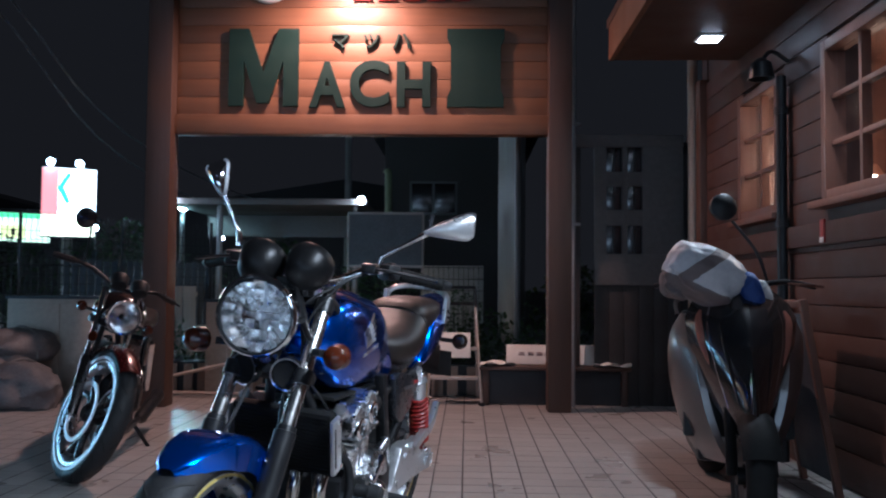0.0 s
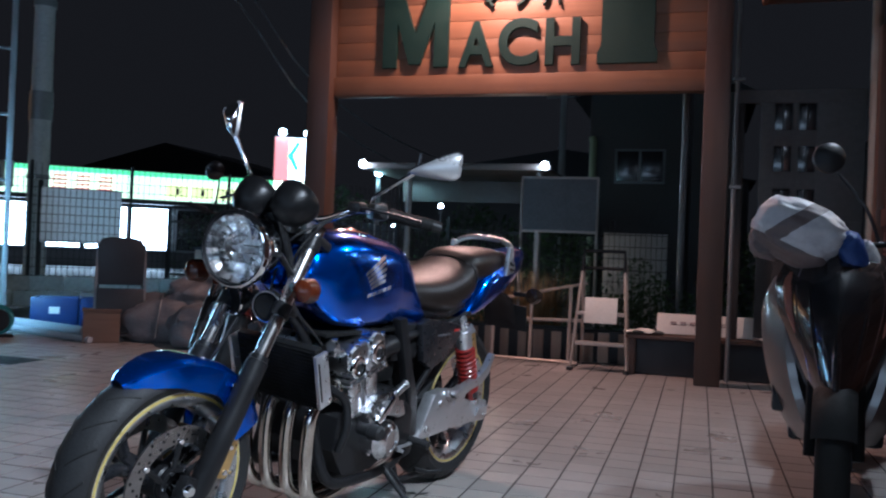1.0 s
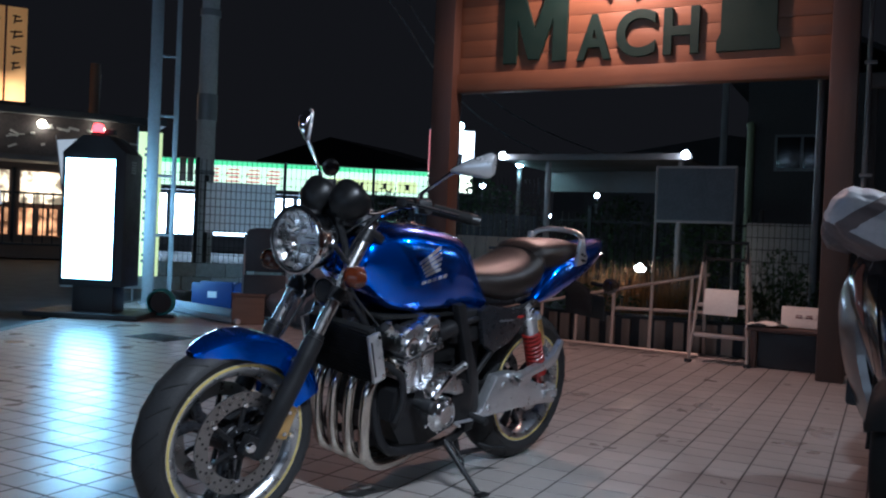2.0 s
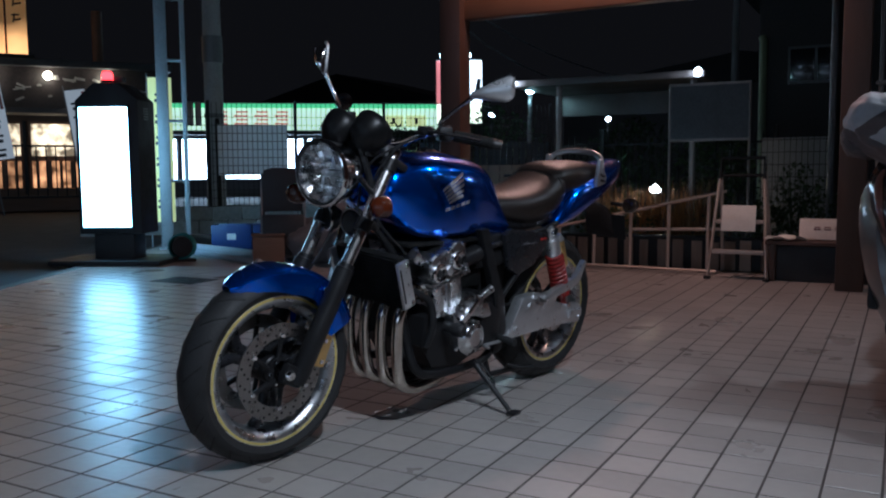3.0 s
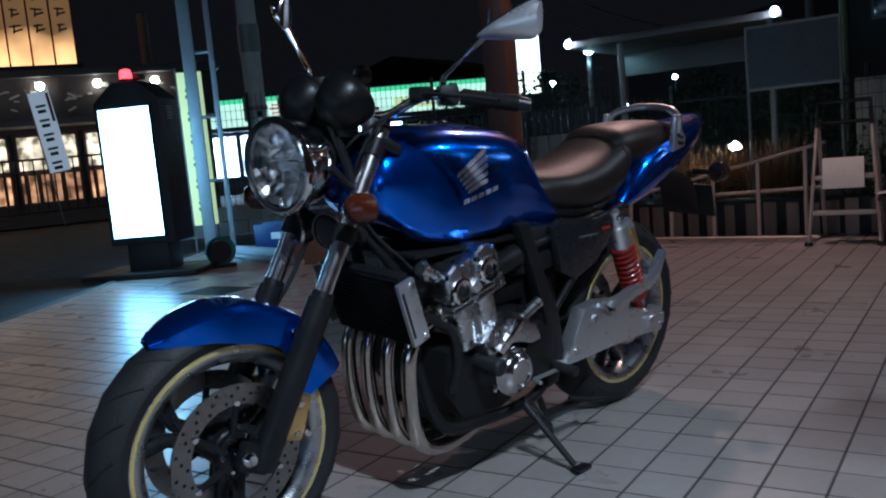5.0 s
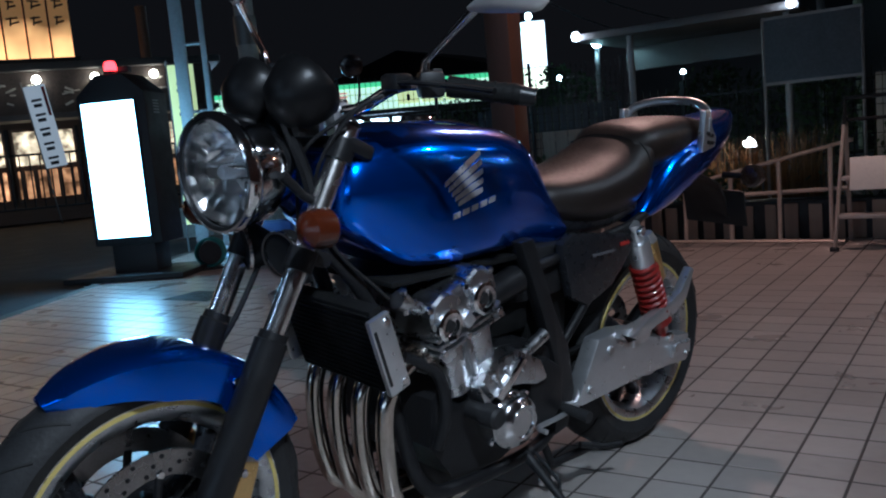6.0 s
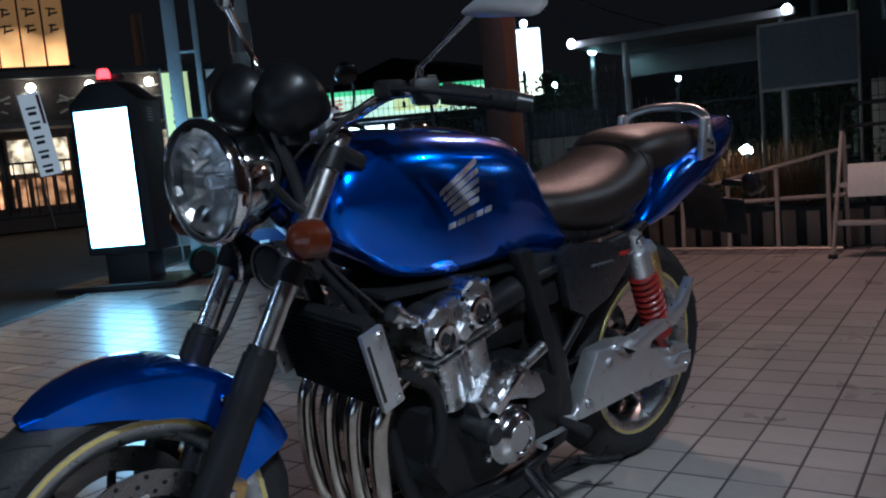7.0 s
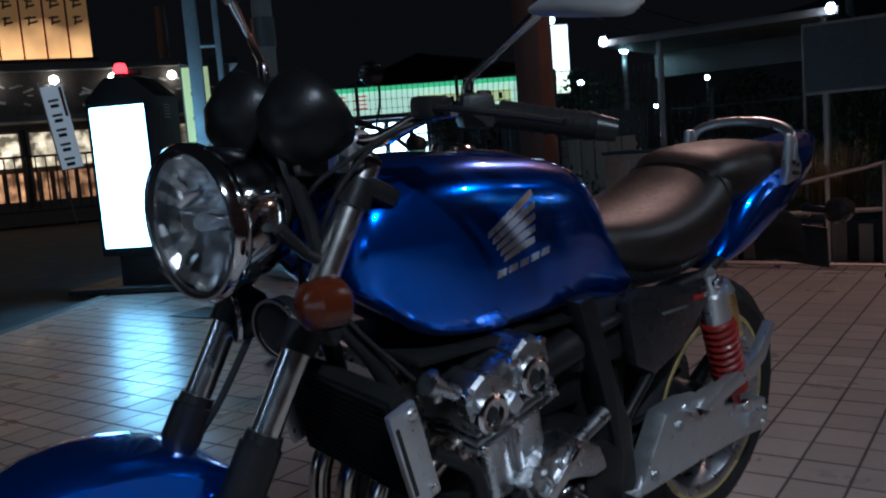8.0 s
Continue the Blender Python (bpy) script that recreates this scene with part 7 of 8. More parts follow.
# ---- scooter with a covered handlebar ----
def scooter():
    bronze = mat("dark_metallic_scooter_paint", (0.042, 0.036, 0.035), 0.2, 0.6, 0.06, 8, 0, 1.0)
    silver = mat("grey_metallic_scooter_paint", (0.115, 0.098, 0.092), 0.34, 0.5, 0.08, 8, 0, 0.5)
    canvas = mat("grey_white_cover_cloth", (0.46, 0.45, 0.45), 0.65, 0, 0.2, 6, 0.25)
    darkcloth = mat("brown_cover_cloth", (0.12, 0.095, 0.09), 0.7, 0, 0.2, 6, 0.25)
    bluecloth = mat("blue_cover_cloth", (0.02, 0.05, 0.20), 0.6, 0, 0.2, 6, 0.25)
    g = thing("scooter", pose(1.041, 2.32, 0, 0, 0, -98.5), "dark bronze and grey scooter with a cloth cover over its handlebar", "scooter")

    def wheel2(name, u, r, w, alloy):
        wh = part(name, lathe(B(), [(0.05, -0.03), (r * 0.58, -0.035), (r * 0.62, -w * 0.4), (r * 0.66, -w * 0.42), (r * 0.66, w * 0.42), (r * 0.62, w * 0.4), (r * 0.58, 0.035), (0.05, 0.03)], (u, 0, r), (0, 1, 0), 36, True), alloy, g)
        part("tyre", tyre(B(), (u, 0, r), r, w, r * 0.66), RADBLACK, wh)
        part("hub", tube(B(), [(u, -0.06, r), (u, 0.06, r)], 0.035, 16), BLACKSATIN, wh)
        for k in range(5):
            a = 2 * math.pi * k / 5
            part("spoke", tube(B(), [(u, 0, r), (u + r * 0.6 * math.cos(a), 0, r + r * 0.6 * math.sin(a))], 0.016, 8), alloy, wh)
        return wh

    wheel2("front_wheel", 1.23, 0.235, 0.11, BLACKSATIN)
    rear = wheel2("rear_wheel", 0.0, 0.235, 0.13, ALLOY)
    part("rim_tape", lathe(B(), [(0.158, -0.060), (0.170, -0.060), (0.170, -0.054), (0.158, -0.054)], (0, 0, 0.235), (0, 1, 0), 48, True), canvas, rear)
    for s in (-1, 1):
        part("fork_leg", tube(B(), [(1.23, 0.075 * s, 0.235), (1.14, 0.075 * s, 0.55)], [0.024, 0.02], 12), RADBLACK, g)
    secs = []
    for k in range(17):
        ang = radians(25 + 130 * k / 16)
        secs.append([(1.23 + (0.262 - 0.02 * abs(v) ** 3) * math.cos(ang), 0.068 * v, 0.235 + (0.262 - 0.03 * abs(v) ** 3) * math.sin(ang)) for v in np.linspace(-1, 1, 9)])
    bm = loft(B(), secs, False, False)
    bmesh.ops.solidify(bm, geom=bm.faces[:], thickness=-0.004)
    part("front_mudguard", bm, RADBLACK, g)

    # front apron: a pointed nose that widens upwards
    rows = [(0.36, 1.25, 0.035, 1.15), (0.41, 1.315, 0.075, 1.10), (0.50, 1.320, 0.120, 1.06), (0.62, 1.285, 0.170, 1.02), (0.74, 1.235, 0.210, 0.985), (0.84, 1.170, 0.225, 0.965), (0.91, 1.095, 0.195, 0.95), (0.96, 1.03, 0.13, 0.94)]

    def skin(z, v, lift):
        nose, hw, back = interp(rows, z)
        return (back + (nose - back) * (1 - abs(v) ** 1.35) ** 0.85 + lift, hw * v * (1 + lift), z - 0.02 * (1 - abs(v)))
    bm = loft(B(), [[skin(z, -1 + 2 * k / 24, 0) for k in range(25)] for z in np.linspace(0.36, 0.96, 22)], False, False)
    bmesh.ops.solidify(bm, geom=bm.faces[:], thickness=-0.005)
    ap = part("front_apron", bm, bronze, g, "glossy dark bronze front apron")
    part("nose_ridge", tube(B(), [skin(z, 0.0, 0.002) for z in np.linspace(0.40, 0.74, 14)], [0.004 + 0.011 * math.sin(math.pi * k / 13) for k in range(14)], 8), bronze, ap)
    lensred = mat("clear_amber_lens", (0.26, 0.10, 0.07), 0.1, 0, 0.1, 30, 0.1, 0.6)
    for s in (-1, 1):
        part("apron_crease", tube(B(), [skin(z, 0.36 * s + 0.25 * s * (z - 0.5), 0.001) for z in np.linspace(0.46, 0.90, 14)], [0.003 + 0.008 * math.sin(math.pi * k / 13) for k in range(14)], 8), bronze, ap)
        part("front_indicator", tube(B(), [skin(z, (0.80 - 0.15 * (0.86 - z)) * s, 0.004) for z in np.linspace(0.66, 0.88, 9)], [0.004, 0.010, 0.014, 0.017, 0.019, 0.020, 0.019, 0.016, 0.008], 10), lensred, g)
        part("indicator_rim", tube(B(), [skin(z, 0.66 * s, 0.004) for z in np.linspace(0.50, 0.90, 12)], 0.0045, 8), CHROME, ap)
    bm = loft(B(), [[skin(z, v, 0.004) for v in np.linspace(-0.42, 0.42, 13)] for z in np.linspace(0.76, 0.90, 7)], False, False)
    bmesh.ops.solidify(bm, geom=bm.faces[:], thickness=-0.003)
    part("headlamp", bm, BLACKGLOSS, g, "dark headlamp glass")
    # leg shield and grey flank panels
    for s in (-1, 1):
        bm = B()
        secs = []
        for z, u0, u1, hw in dense([(0.24, 0.80, 1.02, 0.16), (0.34, 0.78, 1.06, 0.215), (0.50, 0.78, 1.05, 0.265), (0.66, 0.80, 1.03, 0.285), (0.78, 0.83, 1.00, 0.275), (0.86, 0.86, 0.98, 0.235)], 22):
            secs.append([(u0 + (u1 - u0) * q, s * (hw - 0.10 * q * q), z) for q in np.linspace(0, 1, 16)] + [(u0 + (u1 - u0) * q, s * (hw - 0.03 - 0.10 * q * q), z) for q in np.linspace(1, 0, 16)])
        part("flank_panel", loft(bm, secs), silver, g, "grey metallic flank panel")
    part("leg_shield", box(B(), (0.86, 0, 0.60), (0.05, 0.46, 0.55), 0.02, Matrix.Rotation(radians(-10), 4, "Y")), BLACKPLASTIC, g)
    part("floorboard", box(B(), (0.64, 0, 0.26), (0.50, 0.34, 0.08), 0.025), BLACKPLASTIC, g)
    BODY = [(0.45, 0.62, 0.28, 0.14, 0.45), (0.30, 0.70, 0.26, 0.175, 0.5), (0.05, 0.74, 0.30, 0.19, 0.55), (-0.25, 0.76, 0.42, 0.165, 0.62), (-0.45, 0.78, 0.56, 0.10, 0.68), (-0.52, 0.76, 0.64, 0.05, 0.70)]
    part("rear_body", loft(B(), [ring(*r, n=28, pw=2.6) for r in dense(BODY, 20)]), silver, g)
    SE = [(0.46, 0.74, 0.66, 0.09, 0.70), (0.30, 0.785, 0.68, 0.14, 0.73), (0.0, 0.80, 0.70, 0.155, 0.75), (-0.25, 0.83, 0.74, 0.14, 0.79), (-0.42, 0.83, 0.77, 0.09, 0.80)]
    part("seat", loft(B(), [ring(*r, n=28, pw=3) for r in dense(SE, 20)]), LEATHER, g)
    part("grab_rail", tube(B(), curve_pts([(-0.20, 0.15, 0.82), (-0.45, 0.13, 0.90), (-0.52, 0, 0.92), (-0.45, -0.13, 0.90), (-0.20, -0.15, 0.82)], 6), 0.011, 10), BLACKSATIN, g)
    part("tail_lamp", box(B(), (-0.53, 0, 0.72), (0.05, 0.16, 0.07), 0.02), REDLENS, g)
    part("exhaust", tube(B(), [(0.2, 0.16, 0.2), (-0.1, 0.20, 0.24), (-0.40, 0.21, 0.30)], [0.03, 0.05, 0.045], 14), BLACKSATIN, g)
    # handlebar and mirrors
    bar = part("handlebar", tube(B(), curve_pts([(0.80, 0.34, 0.98), (0.88, 0.2, 1.0), (0.95, 0.0, 0.98), (0.88, -0.2, 1.0), (0.80, -0.34, 0.98)], 6), 0.012, 10), BLACKSATIN, g)
    part("steering_head", tube(B(), [(1.0, 0, 0.86), (0.95, 0, 1.0)], [0.07, 0.05], 14), BLACKPLASTIC, g)
    part("brake_lever", tube(B(), [(0.93, 0.20, 0.99), (0.90, 0.30, 0.985), (0.86, 0.36, 0.98)], 0.007, 8), CHROME, bar)
    for s, dz in ((1, 0.0),):
        m_ = part("mirror", tube(B(), curve_pts([(0.88, 0.13 * s, 1.0), (0.90, 0.08 * s, 1.13), (0.90, -0.02, 1.265)], 5), 0.007, 8), BLACKSATIN, g, "round black mirror on a stalk")
        c = (0.90, -0.055, 1.325)
        part("mirror_head", lathe(B(), [(0, 0.03), (0.038, 0.026), (0.058, 0.008), (0.06, -0.008), (0.055, -0.012), (0, -0.012)], c, (1, 0.25 * s, 0.1), 28), BLACKPLASTIC, m_)
        part("mirror_glass", lathe(B(), [(0, -0.0135), (0.052, -0.0135), (0.052, -0.0125), (0, -0.0125)], c, (1, 0.25 * s, 0.1), 28), MIRROR, m_)
    # cloth cover rolled over the bar
    def cloth(name, c, size, mat_, seed, tilt_):
        bm = B()
        bmesh.ops.create_icosphere(bm, subdivisions=5, radius=1)
        for v in bm.verts:
            p = v.co
            q = Vector((math.copysign(abs(p.x) ** 0.8, p.x), math.copysign(abs(p.y) ** 0.7, p.y), math.copysign(abs(p.z) ** 0.75, p.z)))
            fold = noise.noise(Vector((p.x * 1.2, p.y * 1.6 + p.z * 2.2, seed))) * 0.16 + abs(noise.noise(Vector((p.x * 3, p.z * 4 - p.y * 2.0, seed + 3)))) * 0.10
            v.co = Vector((q.x * size[0], q.y * size[1], q.z * size[2])) * (1 + fold)
        bmesh.ops.transform(bm, matrix=Matrix.Translation(c) @ Matrix.Rotation(radians(tilt_), 4, "X"), verts=bm.verts)
        return bm
    return g, cloth, canvas, darkcloth, bluecloth


g, cloth, canvas, darkcloth, bluecloth = scooter()
cv = thing("handlebar_cover", g.matrix_world.copy(), "crumpled grey-white and brown cloth cover draped over the scooter handlebar", "cover")
STRIPED = mat("striped_cover_cloth", (0.5, 0.5, 0.5), 0.6, 0, 0.12, 6, 0.25)
N, L = STRIPED.node_tree.nodes, STRIPED.node_tree.links


def across(normal, shift, wobble):
    """Signed distance from a slanting seam of the cloth, as a hard-edged mask."""
    dot, add, step = N.new("ShaderNodeVectorMath"), N.new("ShaderNodeMath"), N.new("ShaderNodeMath")
    dot.operation, add.operation, step.operation = "DOT_PRODUCT", "MULTIPLY_ADD", "GREATER_THAN"
    dot.inputs[1].default_value = normal
    add.inputs[1].default_value = wobble
    step.inputs[1].default_value = shift
    L.new(seam_at.outputs["Object"], dot.inputs[0])
    L.new(seam_noise.outputs["Fac"], add.inputs[0])
    L.new(dot.outputs["Value"], add.inputs[2])
    L.new(add.outputs[0], step.inputs[0])
    return step.outputs[0]


def joined(a, b, how):
    m = N.new("ShaderNodeMath")
    m.operation = how
    L.new(a, m.inputs[0])
    L.new(b, m.inputs[1])
    return m.outputs[0]


seam_at, seam_noise, pick = N.new("ShaderNodeTexCoord"), N.new("ShaderNodeTexNoise"), N.new("ShaderNodeMix")
seam_noise.inputs["Scale"].default_value = 9
pick.data_type = "RGBA"
slant, low = (0.0, 0.57, -0.82), (0.0, -0.41, -0.91)
band = joined(across(slant, -0.9825, 0.016), across(slant, -0.9285, 0.016), "SUBTRACT")
L.new(joined(band, across(low, -0.8135, 0.016), "MAXIMUM"), pick.inputs["Factor"])
pick.inputs["A"].default_value, pick.inputs["B"].default_value = (0.50, 0.49, 0.50, 1), (0.13, 0.10, 0.095, 1)
L.new(pick.outputs["Result"], next(n for n in N if n.type == "MIX" and n != pick).inputs["A"])
part("cloth", cloth("c", (0.97, -0.145, 1.03), (0.13, 0.165, 0.12), STRIPED, 1.3, -27), STRIPED, cv)
part("brown_end", cloth("c", (0.94, -0.255, 1.00), (0.10, 0.07, 0.075), darkcloth, 2.9, -10), darkcloth, cv)
part("blue_corner", cloth("c", (0.975, 0.035, 0.955), (0.085, 0.05, 0.085), bluecloth, 4.4, 20), bluecloth, cv)
part("pale_corner", cloth("c", (0.95, 0.095, 0.935), (0.06, 0.04, 0.075), canvas, 9.4, 25), canvas, cv)

# folding frame leaning on the restaurant wall
af = thing("folding_board", pose(1.40, 1.98, 0, 0, 0, -90), "wooden framed board leaning by the restaurant wall", "board")
tl = Matrix.Rotation(radians(10), 4, "X")
part("panel", box(B(), (0, 0, 0.46), (0.40, 0.02, 0.80), 0.004, tl), SLATE, af)
for s in (-1, 1):
    part("stile", box(B(), (0.21 * s, 0, 0.46), (0.035, 0.035, 0.94), 0.006, tl), FRAMEWOOD, af)
part("top_rail", box(B(), (0, -0.078, 0.90), (0.40, 0.034, 0.035), 0.006, tl), FRAMEWOOD, af)


# ---- dark classic motorcycle ----
DARKCHROME = mat("dull_dark_chrome", (0.22, 0.21, 0.21), 0.25, 1.0, 0.2, 12)


def dark_motorcycle():
    a, l = radians(-14), radians(9)
    fu = Vector((-math.sin(a), -math.cos(a), 0))
    lv = Vector((math.cos(a), -math.sin(a), 0))
    up = Vector((0, 0, 1))
    Y, Z = lv * math.cos(l) - up * math.sin(l), up * math.cos(l) + lv * math.sin(l)
    m = Matrix((fu, Y, Z)).transposed().to_4x4()
    m.translation = Vector((-2.20, 1.86, 0.004)) - fu * 1.36
    g = thing("classic_motorcycle", m, "dark classic motorcycle with white-edged wheels parked on the tiles", "motorcycle")
    edge = mat("white_rim_tape", (0.82, 0.83, 0.85), 0.35)
    AF = (1.36, 0, 0.335)
    fw = wheel(g, AF, 0.336, 0.10, 0.258, (0.06,), 0.09, 0.135, "front_wheel", edge)
    for s in (-1, 1):
        part("white_wall", lathe(B(), [(0.272, s * 0.0505), (0.286, s * 0.0505), (0.286, s * 0.044), (0.272, s * 0.044)], AF, (0, 1, 0), 64, True), edge, fw)
        part("white_disc_edge", lathe(B(), [(0.130, s * 0.068), (0.152, s * 0.068), (0.152, s * 0.060), (0.130, s * 0.060)], AF, (0, 1, 0), 64, True), edge, fw)
    wheel(g, (0, 0, 0.30), 0.302, 0.125, 0.215, (), 0.09, 0.135, "rear_wheel", edge)
    f0, f1 = Vector((1.325, 0, 0.30)), Vector((1.02, 0, 0.93))
    fd = (f1 - f0).normalized()
    for s in (-1, 1):
        y = Vector((0, 0.09 * s, 0))
        fk = part("fork_leg", tube(B(), [f0 + y, f0 + y + fd * 0.3, f0 + y + fd * 0.31], [0.027, 0.027, 0.022], 14), DARKCHROME, g)
        part("fork_tube", tube(B(), [f0 + y + fd * 0.3, f1 + y], 0.018, 14), CHROME, fk)
        part("reflector", lathe(B(), [(0, 0.008), (0.026, 0.006), (0.028, 0), (0, 0)], f0 + y + fd * 0.42 + Vector((0.03, 0.01 * s, 0)), (0.6, s, 0), 16), AMBER, fk)
        ind = part("front_indicator", tube(B(), [(1.07, 0.09 * s, 0.80), (1.08, 0.17 * s, 0.80)], 0.009, 8), BLACKSATIN, g)
        part("lens", lathe(B(), [(0, 0.03), (0.022, 0.02), (0.028, 0), (0.02, -0.03), (0, -0.035)], (1.09, 0.19 * s, 0.80), (1, 0, 0), 18), AMBER, ind)
        if s < 0:
            st = curve_pts([(0.97, 0.24 * s, 1.0), (0.97, 0.26 * s, 1.12), (0.99, 0.30 * s, 1.22)], 5)
            mi = part("mirror", tube(B(), st, 0.006, 8), BLACKSATIN, g)
            part("mirror_head", lathe(B(), [(0, 0.020), (0.036, 0.016), (0.054, 0.006), (0.056, -0.006), (0, -0.008)], (0.99, 0.33 * s, 1.225), (1, 0.2, 0), 24), BLACKGLOSS, mi)
        part("grip", tube(B(), [(0.86, 0.36 * s, 0.99), (0.92, 0.26 * s, 1.0)], 0.017, 12), RUBBER, g)
        part("lever", tube(B(), [(0.98, 0.2 * s, 1.0), (0.95, 0.30 * s, 0.995), (0.91, 0.38 * s, 0.985)], 0.006, 8), BLACKSATIN, g)
        part("shock_absorber", tube(B(), [(0.14, 0.13 * s, 0.62), (0.02, 0.13 * s, 0.31)], 0.03, 12), CHROME, g)
        part("frame_tube", tube(B(), curve_pts([(1.02, 0.03 * s, 0.78), (0.92, 0.10 * s, 0.4), (0.82, 0.13 * s, 0.2), (0.5, 0.13 * s, 0.2), (0.42, 0.13 * s, 0.5)], 5), 0.016, 10), BLACKSATIN, g)
        part("swing_arm", tube(B(), [(0.42, 0.10 * s, 0.3), (0.0, 0.11 * s, 0.3)], 0.022, 10), BLACKSATIN, g)
    part("handlebar", tube(B(), curve_pts([(0.86, 0.36, 0.99), (0.95, 0.2, 1.0), (1.0, 0.06, 0.96), (1.0, -0.06, 0.96), (0.95, -0.2, 1.0), (0.86, -0.36, 0.99)], 6), 0.011, 10), BLACKSATIN, g)
    hl = part("headlamp", lathe(B(), [(0, -0.12), (0.05, -0.11), (0.082, -0.05), (0.088, 0.0), (0.08, 0.002), (0.07, -0.04), (0, -0.07)], (1.19, 0, 0.82), (1, 0, -0.05), 36), BLACKGLOSS, g, "round black headlamp")
    part("rim", lathe(B(), [(0.086, -0.006), (0.093, 0.0), (0.09, 0.012), (0.082, 0.010)], (1.19, 0, 0.82), (1, 0, -0.05), 40, True), CHROME, hl)
    part("reflector", lathe(B(), [(0.012, -0.065), (0.05, -0.045), (0.08, 0.0)], (1.19, 0, 0.82), (1, 0, -0.05), 32), REFLECTOR, hl)
    p = part("lens", lathe(B(), [(0.083, 0.006), (0.05, 0.018), (0, 0.023), (0, 0.020), (0.05, 0.015), (0.082, 0.003)], (1.19, 0, 0.82), (1, 0, -0.05), 32), CLEAR, hl)
    p.visible_shadow = False
    for s in (-1, 1):
        part("instrument", lathe(B(), [(0, -0.06), (0.04, -0.05), (0.05, 0), (0.045, 0.01), (0, 0.01)], (1.06, 0.06 * s, 1.0), (-0.6, 0, 0.7), 24), BLACKPLASTIC, g)
    part("fork_clamp", box(B(), (1.07, 0, 0.76), (0.06, 0.24, 0.04), 0.01), BLACKSATIN, g)
    secs = []
    for k in range(15):
        ang = radians(50 + 95 * k / 14)
        secs.append([(AF[0] + (0.356 - 0.02 * abs(v) ** 3) * math.cos(ang), 0.058 * v, AF[2] + (0.356 - 0.03 * abs(v) ** 3) * math.sin(ang)) for v in np.linspace(-1, 1, 9)])
    bm = loft(B(), secs, False, False)
    bmesh.ops.solidify(bm, geom=bm.faces[:], thickness=-0.004)
    part("front_mudguard", bm, mat("dark_red_paint", (0.05, 0.004, 0.004), 0.25, 0.3, 0.1, 60, 0, 0.7), g, "very dark red front mudguard")
    TK = [(0.97, 0.84, 0.76, 0.06, 0.80), (0.90, 0.91, 0.72, 0.12, 0.81), (0.75, 0.93, 0.69, 0.14, 0.80), (0.58, 0.90, 0.70, 0.12, 0.78), (0.46, 0.83, 0.71, 0.09, 0.76)]
    part("fuel_tank", loft(B(), [ring(*r, n=30, pw=2.4) for r in dense(TK, 18)]), mat("black_tank_paint", (0.02, 0.012, 0.012), 0.2, 0.3, 0.1, 60, 0, 0.8), g)
    SE = [(0.46, 0.79, 0.73, 0.09, 0.76), (0.25, 0.79, 0.70, 0.13, 0.745), (-0.05, 0.81, 0.71, 0.13, 0.76), (-0.30, 0.82, 0.74, 0.10, 0.78)]
    part("seat", loft(B(), [ring(*r, n=28, pw=3) for r in dense(SE, 18)]), LEATHER, g)
    en = part("engine", box(B(), (0.66, 0, 0.34), (0.42, 0.30, 0.24), 0.04), BLACKSATIN, g)
    part("cylinder", box(B(), (0.76, 0, 0.53), (0.17, 0.24, 0.20), 0.015, Matrix.Rotation(radians(12), 4, "Y")), BLACKSATIN, en)
    for k in range(7):
        part("cooling_fin", box(B(), (0.745 + 0.005 * k, 0, 0.46 + 0.025 * k), (0.21, 0.28, 0.006), 0.002, Matrix.Rotation(radians(12), 4, "Y")), BLACKSATIN, en)
    part("side_case", lathe(B(), [(0, 0.03), (0.07, 0.025), (0.09, 0), (0.09, -0.02), (0, -0.02)], (0.58, 0.15, 0.33), (0, 1, 0), 30), BLACKSATIN, en)
    for s in (-1, 1):
        part("exhaust_pipe", tube(B(), curve_pts([(0.84, 0.07 * s, 0.52), (0.95, 0.08 * s, 0.46), (0.96, 0.10 * s, 0.28), (0.85, 0.14 * s, 0.17), (0.4, 0.17 * s, 0.18)], 6), 0.019, 12), BLACKSATIN, g)
        part("muffler", tube(B(), [(0.42, 0.17 * s, 0.18), (0.36, 0.175 * s, 0.185), (-0.25, 0.20 * s, 0.25)], [0.022, 0.04, 0.042], 16), BLACKSATIN, g)
    part("horn", lathe(B(), [(0, 0), (0.04, 0.006), (0.045, -0.01), (0.02, -0.04), (0, -0.04)], (1.02, 0.06, 0.62), (1, 0.3, 0), 20), CHROME, g)
    part("tail_lamp", box(B(), (-0.36, 0, 0.72), (0.06, 0.10, 0.08), 0.02), REDLENS, g)
    part("rear_mudguard", tube(B(), [(-0.05 + 0.33 * math.cos(q), 0, 0.30 + 0.33 * math.sin(q)) for q in [radians(100 + 8 * k) for k in range(12)]], 0.07, 12, True, 0.25), BLACKGLOSS, g)
    part("side_stand", tube(B(), [(0.52, 0.13, 0.2), (0.46, 0.26, 0.035)], 0.012, 10), BLACKSATIN, g)
    part("side_cover", prism(B(), [(0.42, 0.68), (0.18, 0.66), (0.22, 0.5), (0.40, 0.48)], 0.11, 0.14, 0.012), BLACKGLOSS, g)
    o, d = Vector((1.03, 0, 0.80)), (f1 - f0).normalized()
    swing = Matrix.Translation(o) @ Matrix.Rotation(radians(32), 4, d) @ Matrix.Translation(-o)
    front = ("front_wheel", "fork_leg", "front_indicator", "mirror", "grip", "lever", "handlebar", "headlamp", "instrument", "fork_clamp", "front_mudguard")
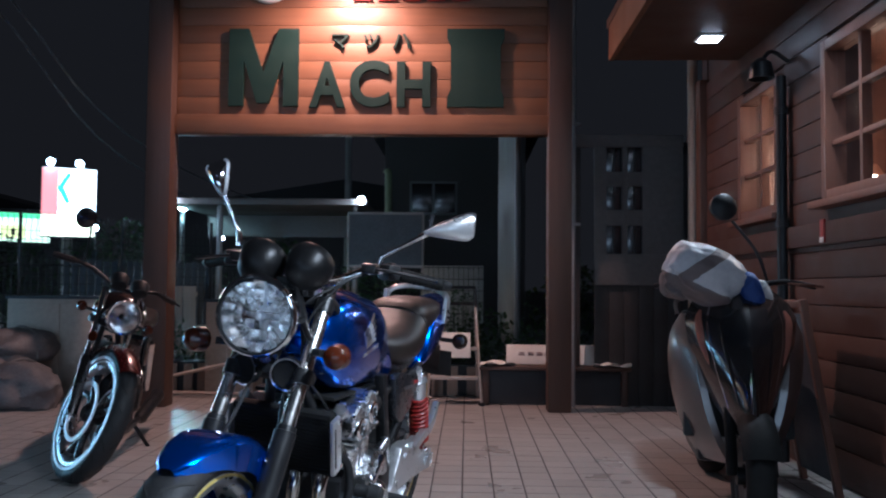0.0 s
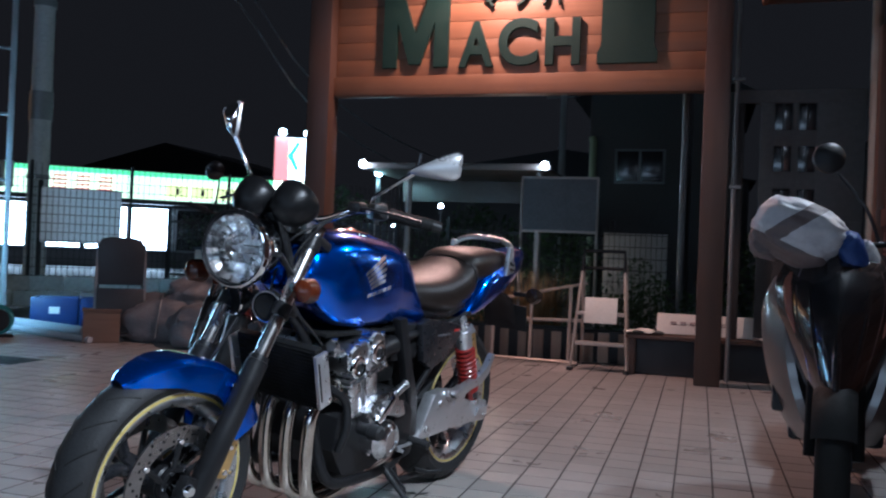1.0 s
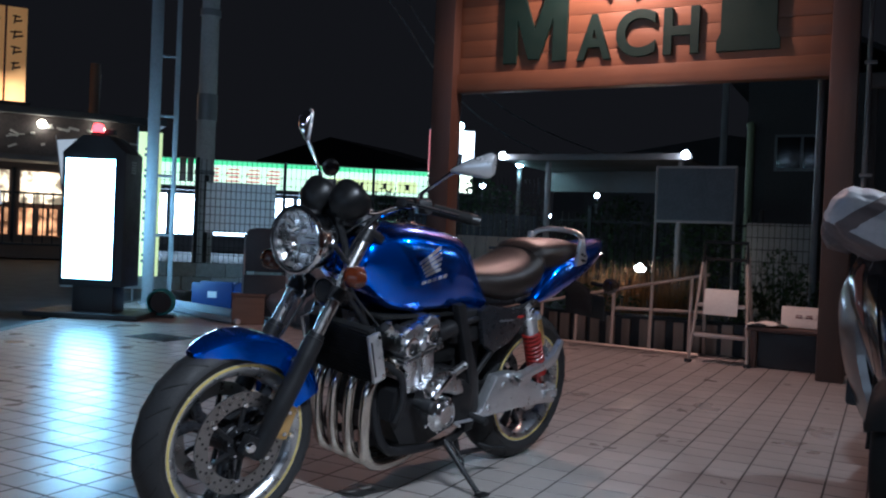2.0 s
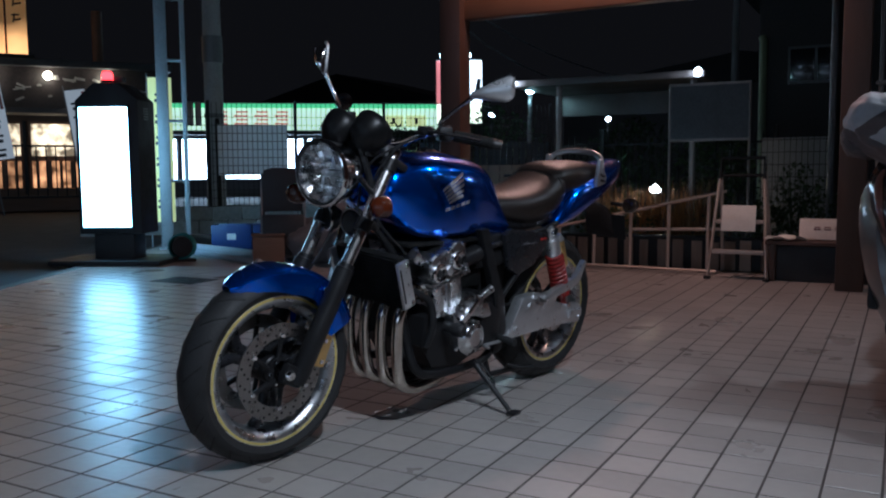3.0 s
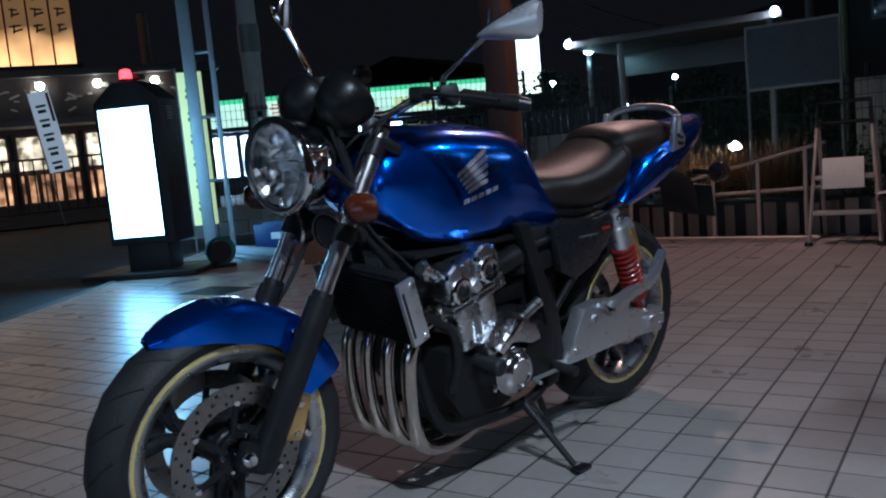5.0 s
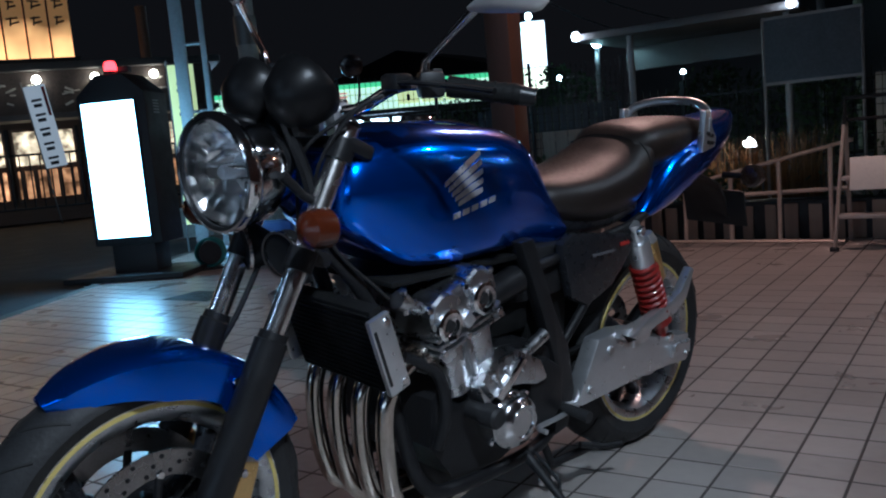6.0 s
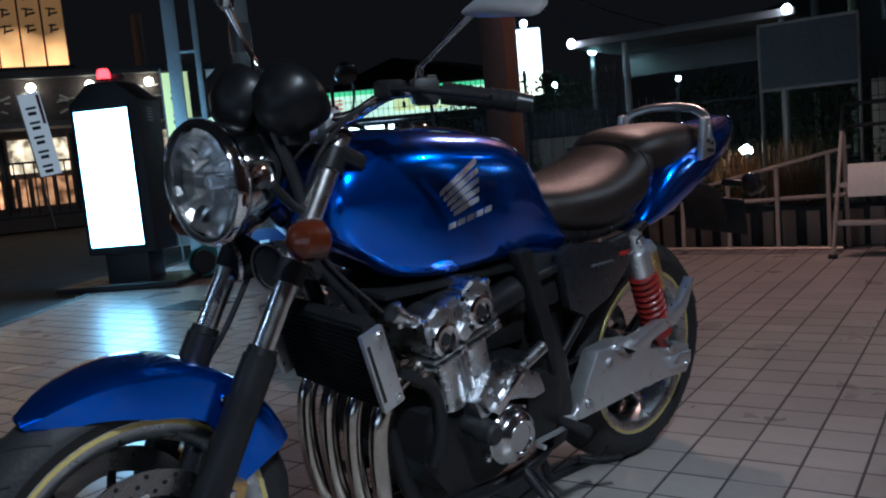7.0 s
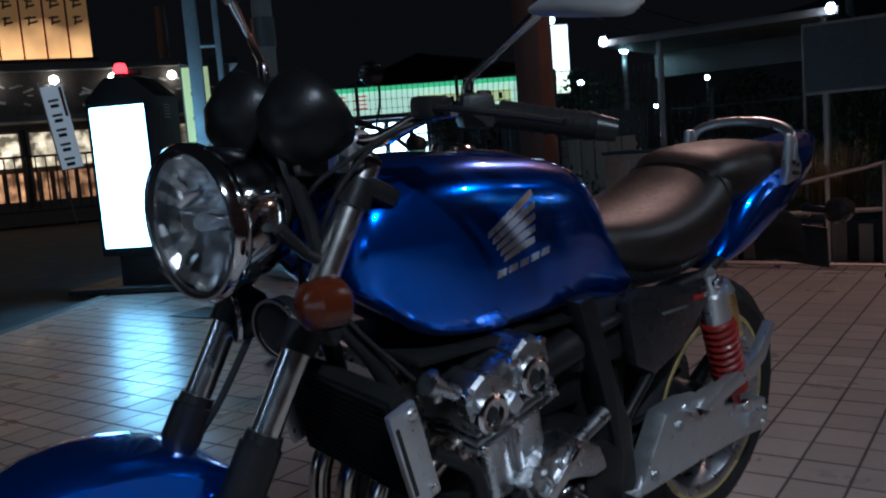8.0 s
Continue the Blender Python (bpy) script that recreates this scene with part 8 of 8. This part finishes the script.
    for ob in g.children:
        if ob.name.split(".")[0] in front:
            for q in (ob, *ob.children_recursive):
                q.data.transform(swing)


dark_motorcycle()


# ---- paving tiles ----
T_ = 0.15


def tile_verts(cx, cy):
    h, c, d = T_ / 2 - 0.0038, 0.0012, 0.0014
    return [(cx - h, cy - h, -d), (cx + h, cy - h, -d), (cx + h, cy + h, -d), (cx - h, cy + h, -d),
            (cx - h + c, cy - h + c, 0), (cx + h - c, cy - h + c, 0), (cx + h - c, cy + h - c, 0), (cx - h + c, cy + h - c, 0)]


TF = [(4, 5, 6, 7), (0, 1, 5, 4), (1, 2, 6, 5), (2, 3, 7, 6), (3, 0, 4, 7)]
me = bpy.data.meshes.new("tile")
me.from_pydata(tile_verts(0, 0), [], TF)
me.materials.append(TILE)
vs, fs = [], []
rng = random.Random(5)
for i in range(-60, 11):
    for j in range(-30, 37):
        cx, cy = (i + 0.5) * T_ + 0.022, (j + 0.5) * T_ - 0.032
        if cx + 0.16 < EDGE(cy) and cy > -3.0:
            continue
        dz = rng.uniform(-0.0006, 0.0006)
        if -9 <= i < 6 and -9 <= j < 11:
            ob = new("tile", me)
            ob.parent = pavement
            ob.location = (cx, cy, dz)
        else:
            o = len(vs)
            quad = [(x, y, z + dz) for x, y, z in tile_verts(cx, cy)]
            if cy > -3.0 and min(x - EDGE(y) for x, y, z in quad) < 0:
                top, cut = quad[4:], []
                for p, q in zip(top, top[1:] + top[:1]):
                    a, b = p[0] - EDGE(p[1]), q[0] - EDGE(q[1])
                    if a >= 0:
                        cut.append(p)
                    if a * b < 0:
                        t = a / (a - b)
                        cut.append(tuple(p[i] + t * (q[i] - p[i]) for i in range(3)))
                if len(cut) > 2:
                    vs += cut
                    fs.append(tuple(range(o, o + len(cut))))
                continue
            vs += quad
            fs += [tuple(o + k for k in f) for f in TF]
me = bpy.data.meshes.new("tile_field")
me.from_pydata(vs, [], fs)
me.materials.append(TILEFAR)
ob = new("tile_field", me)
ob.parent = pavement
tagged(ob, kind="stuff")
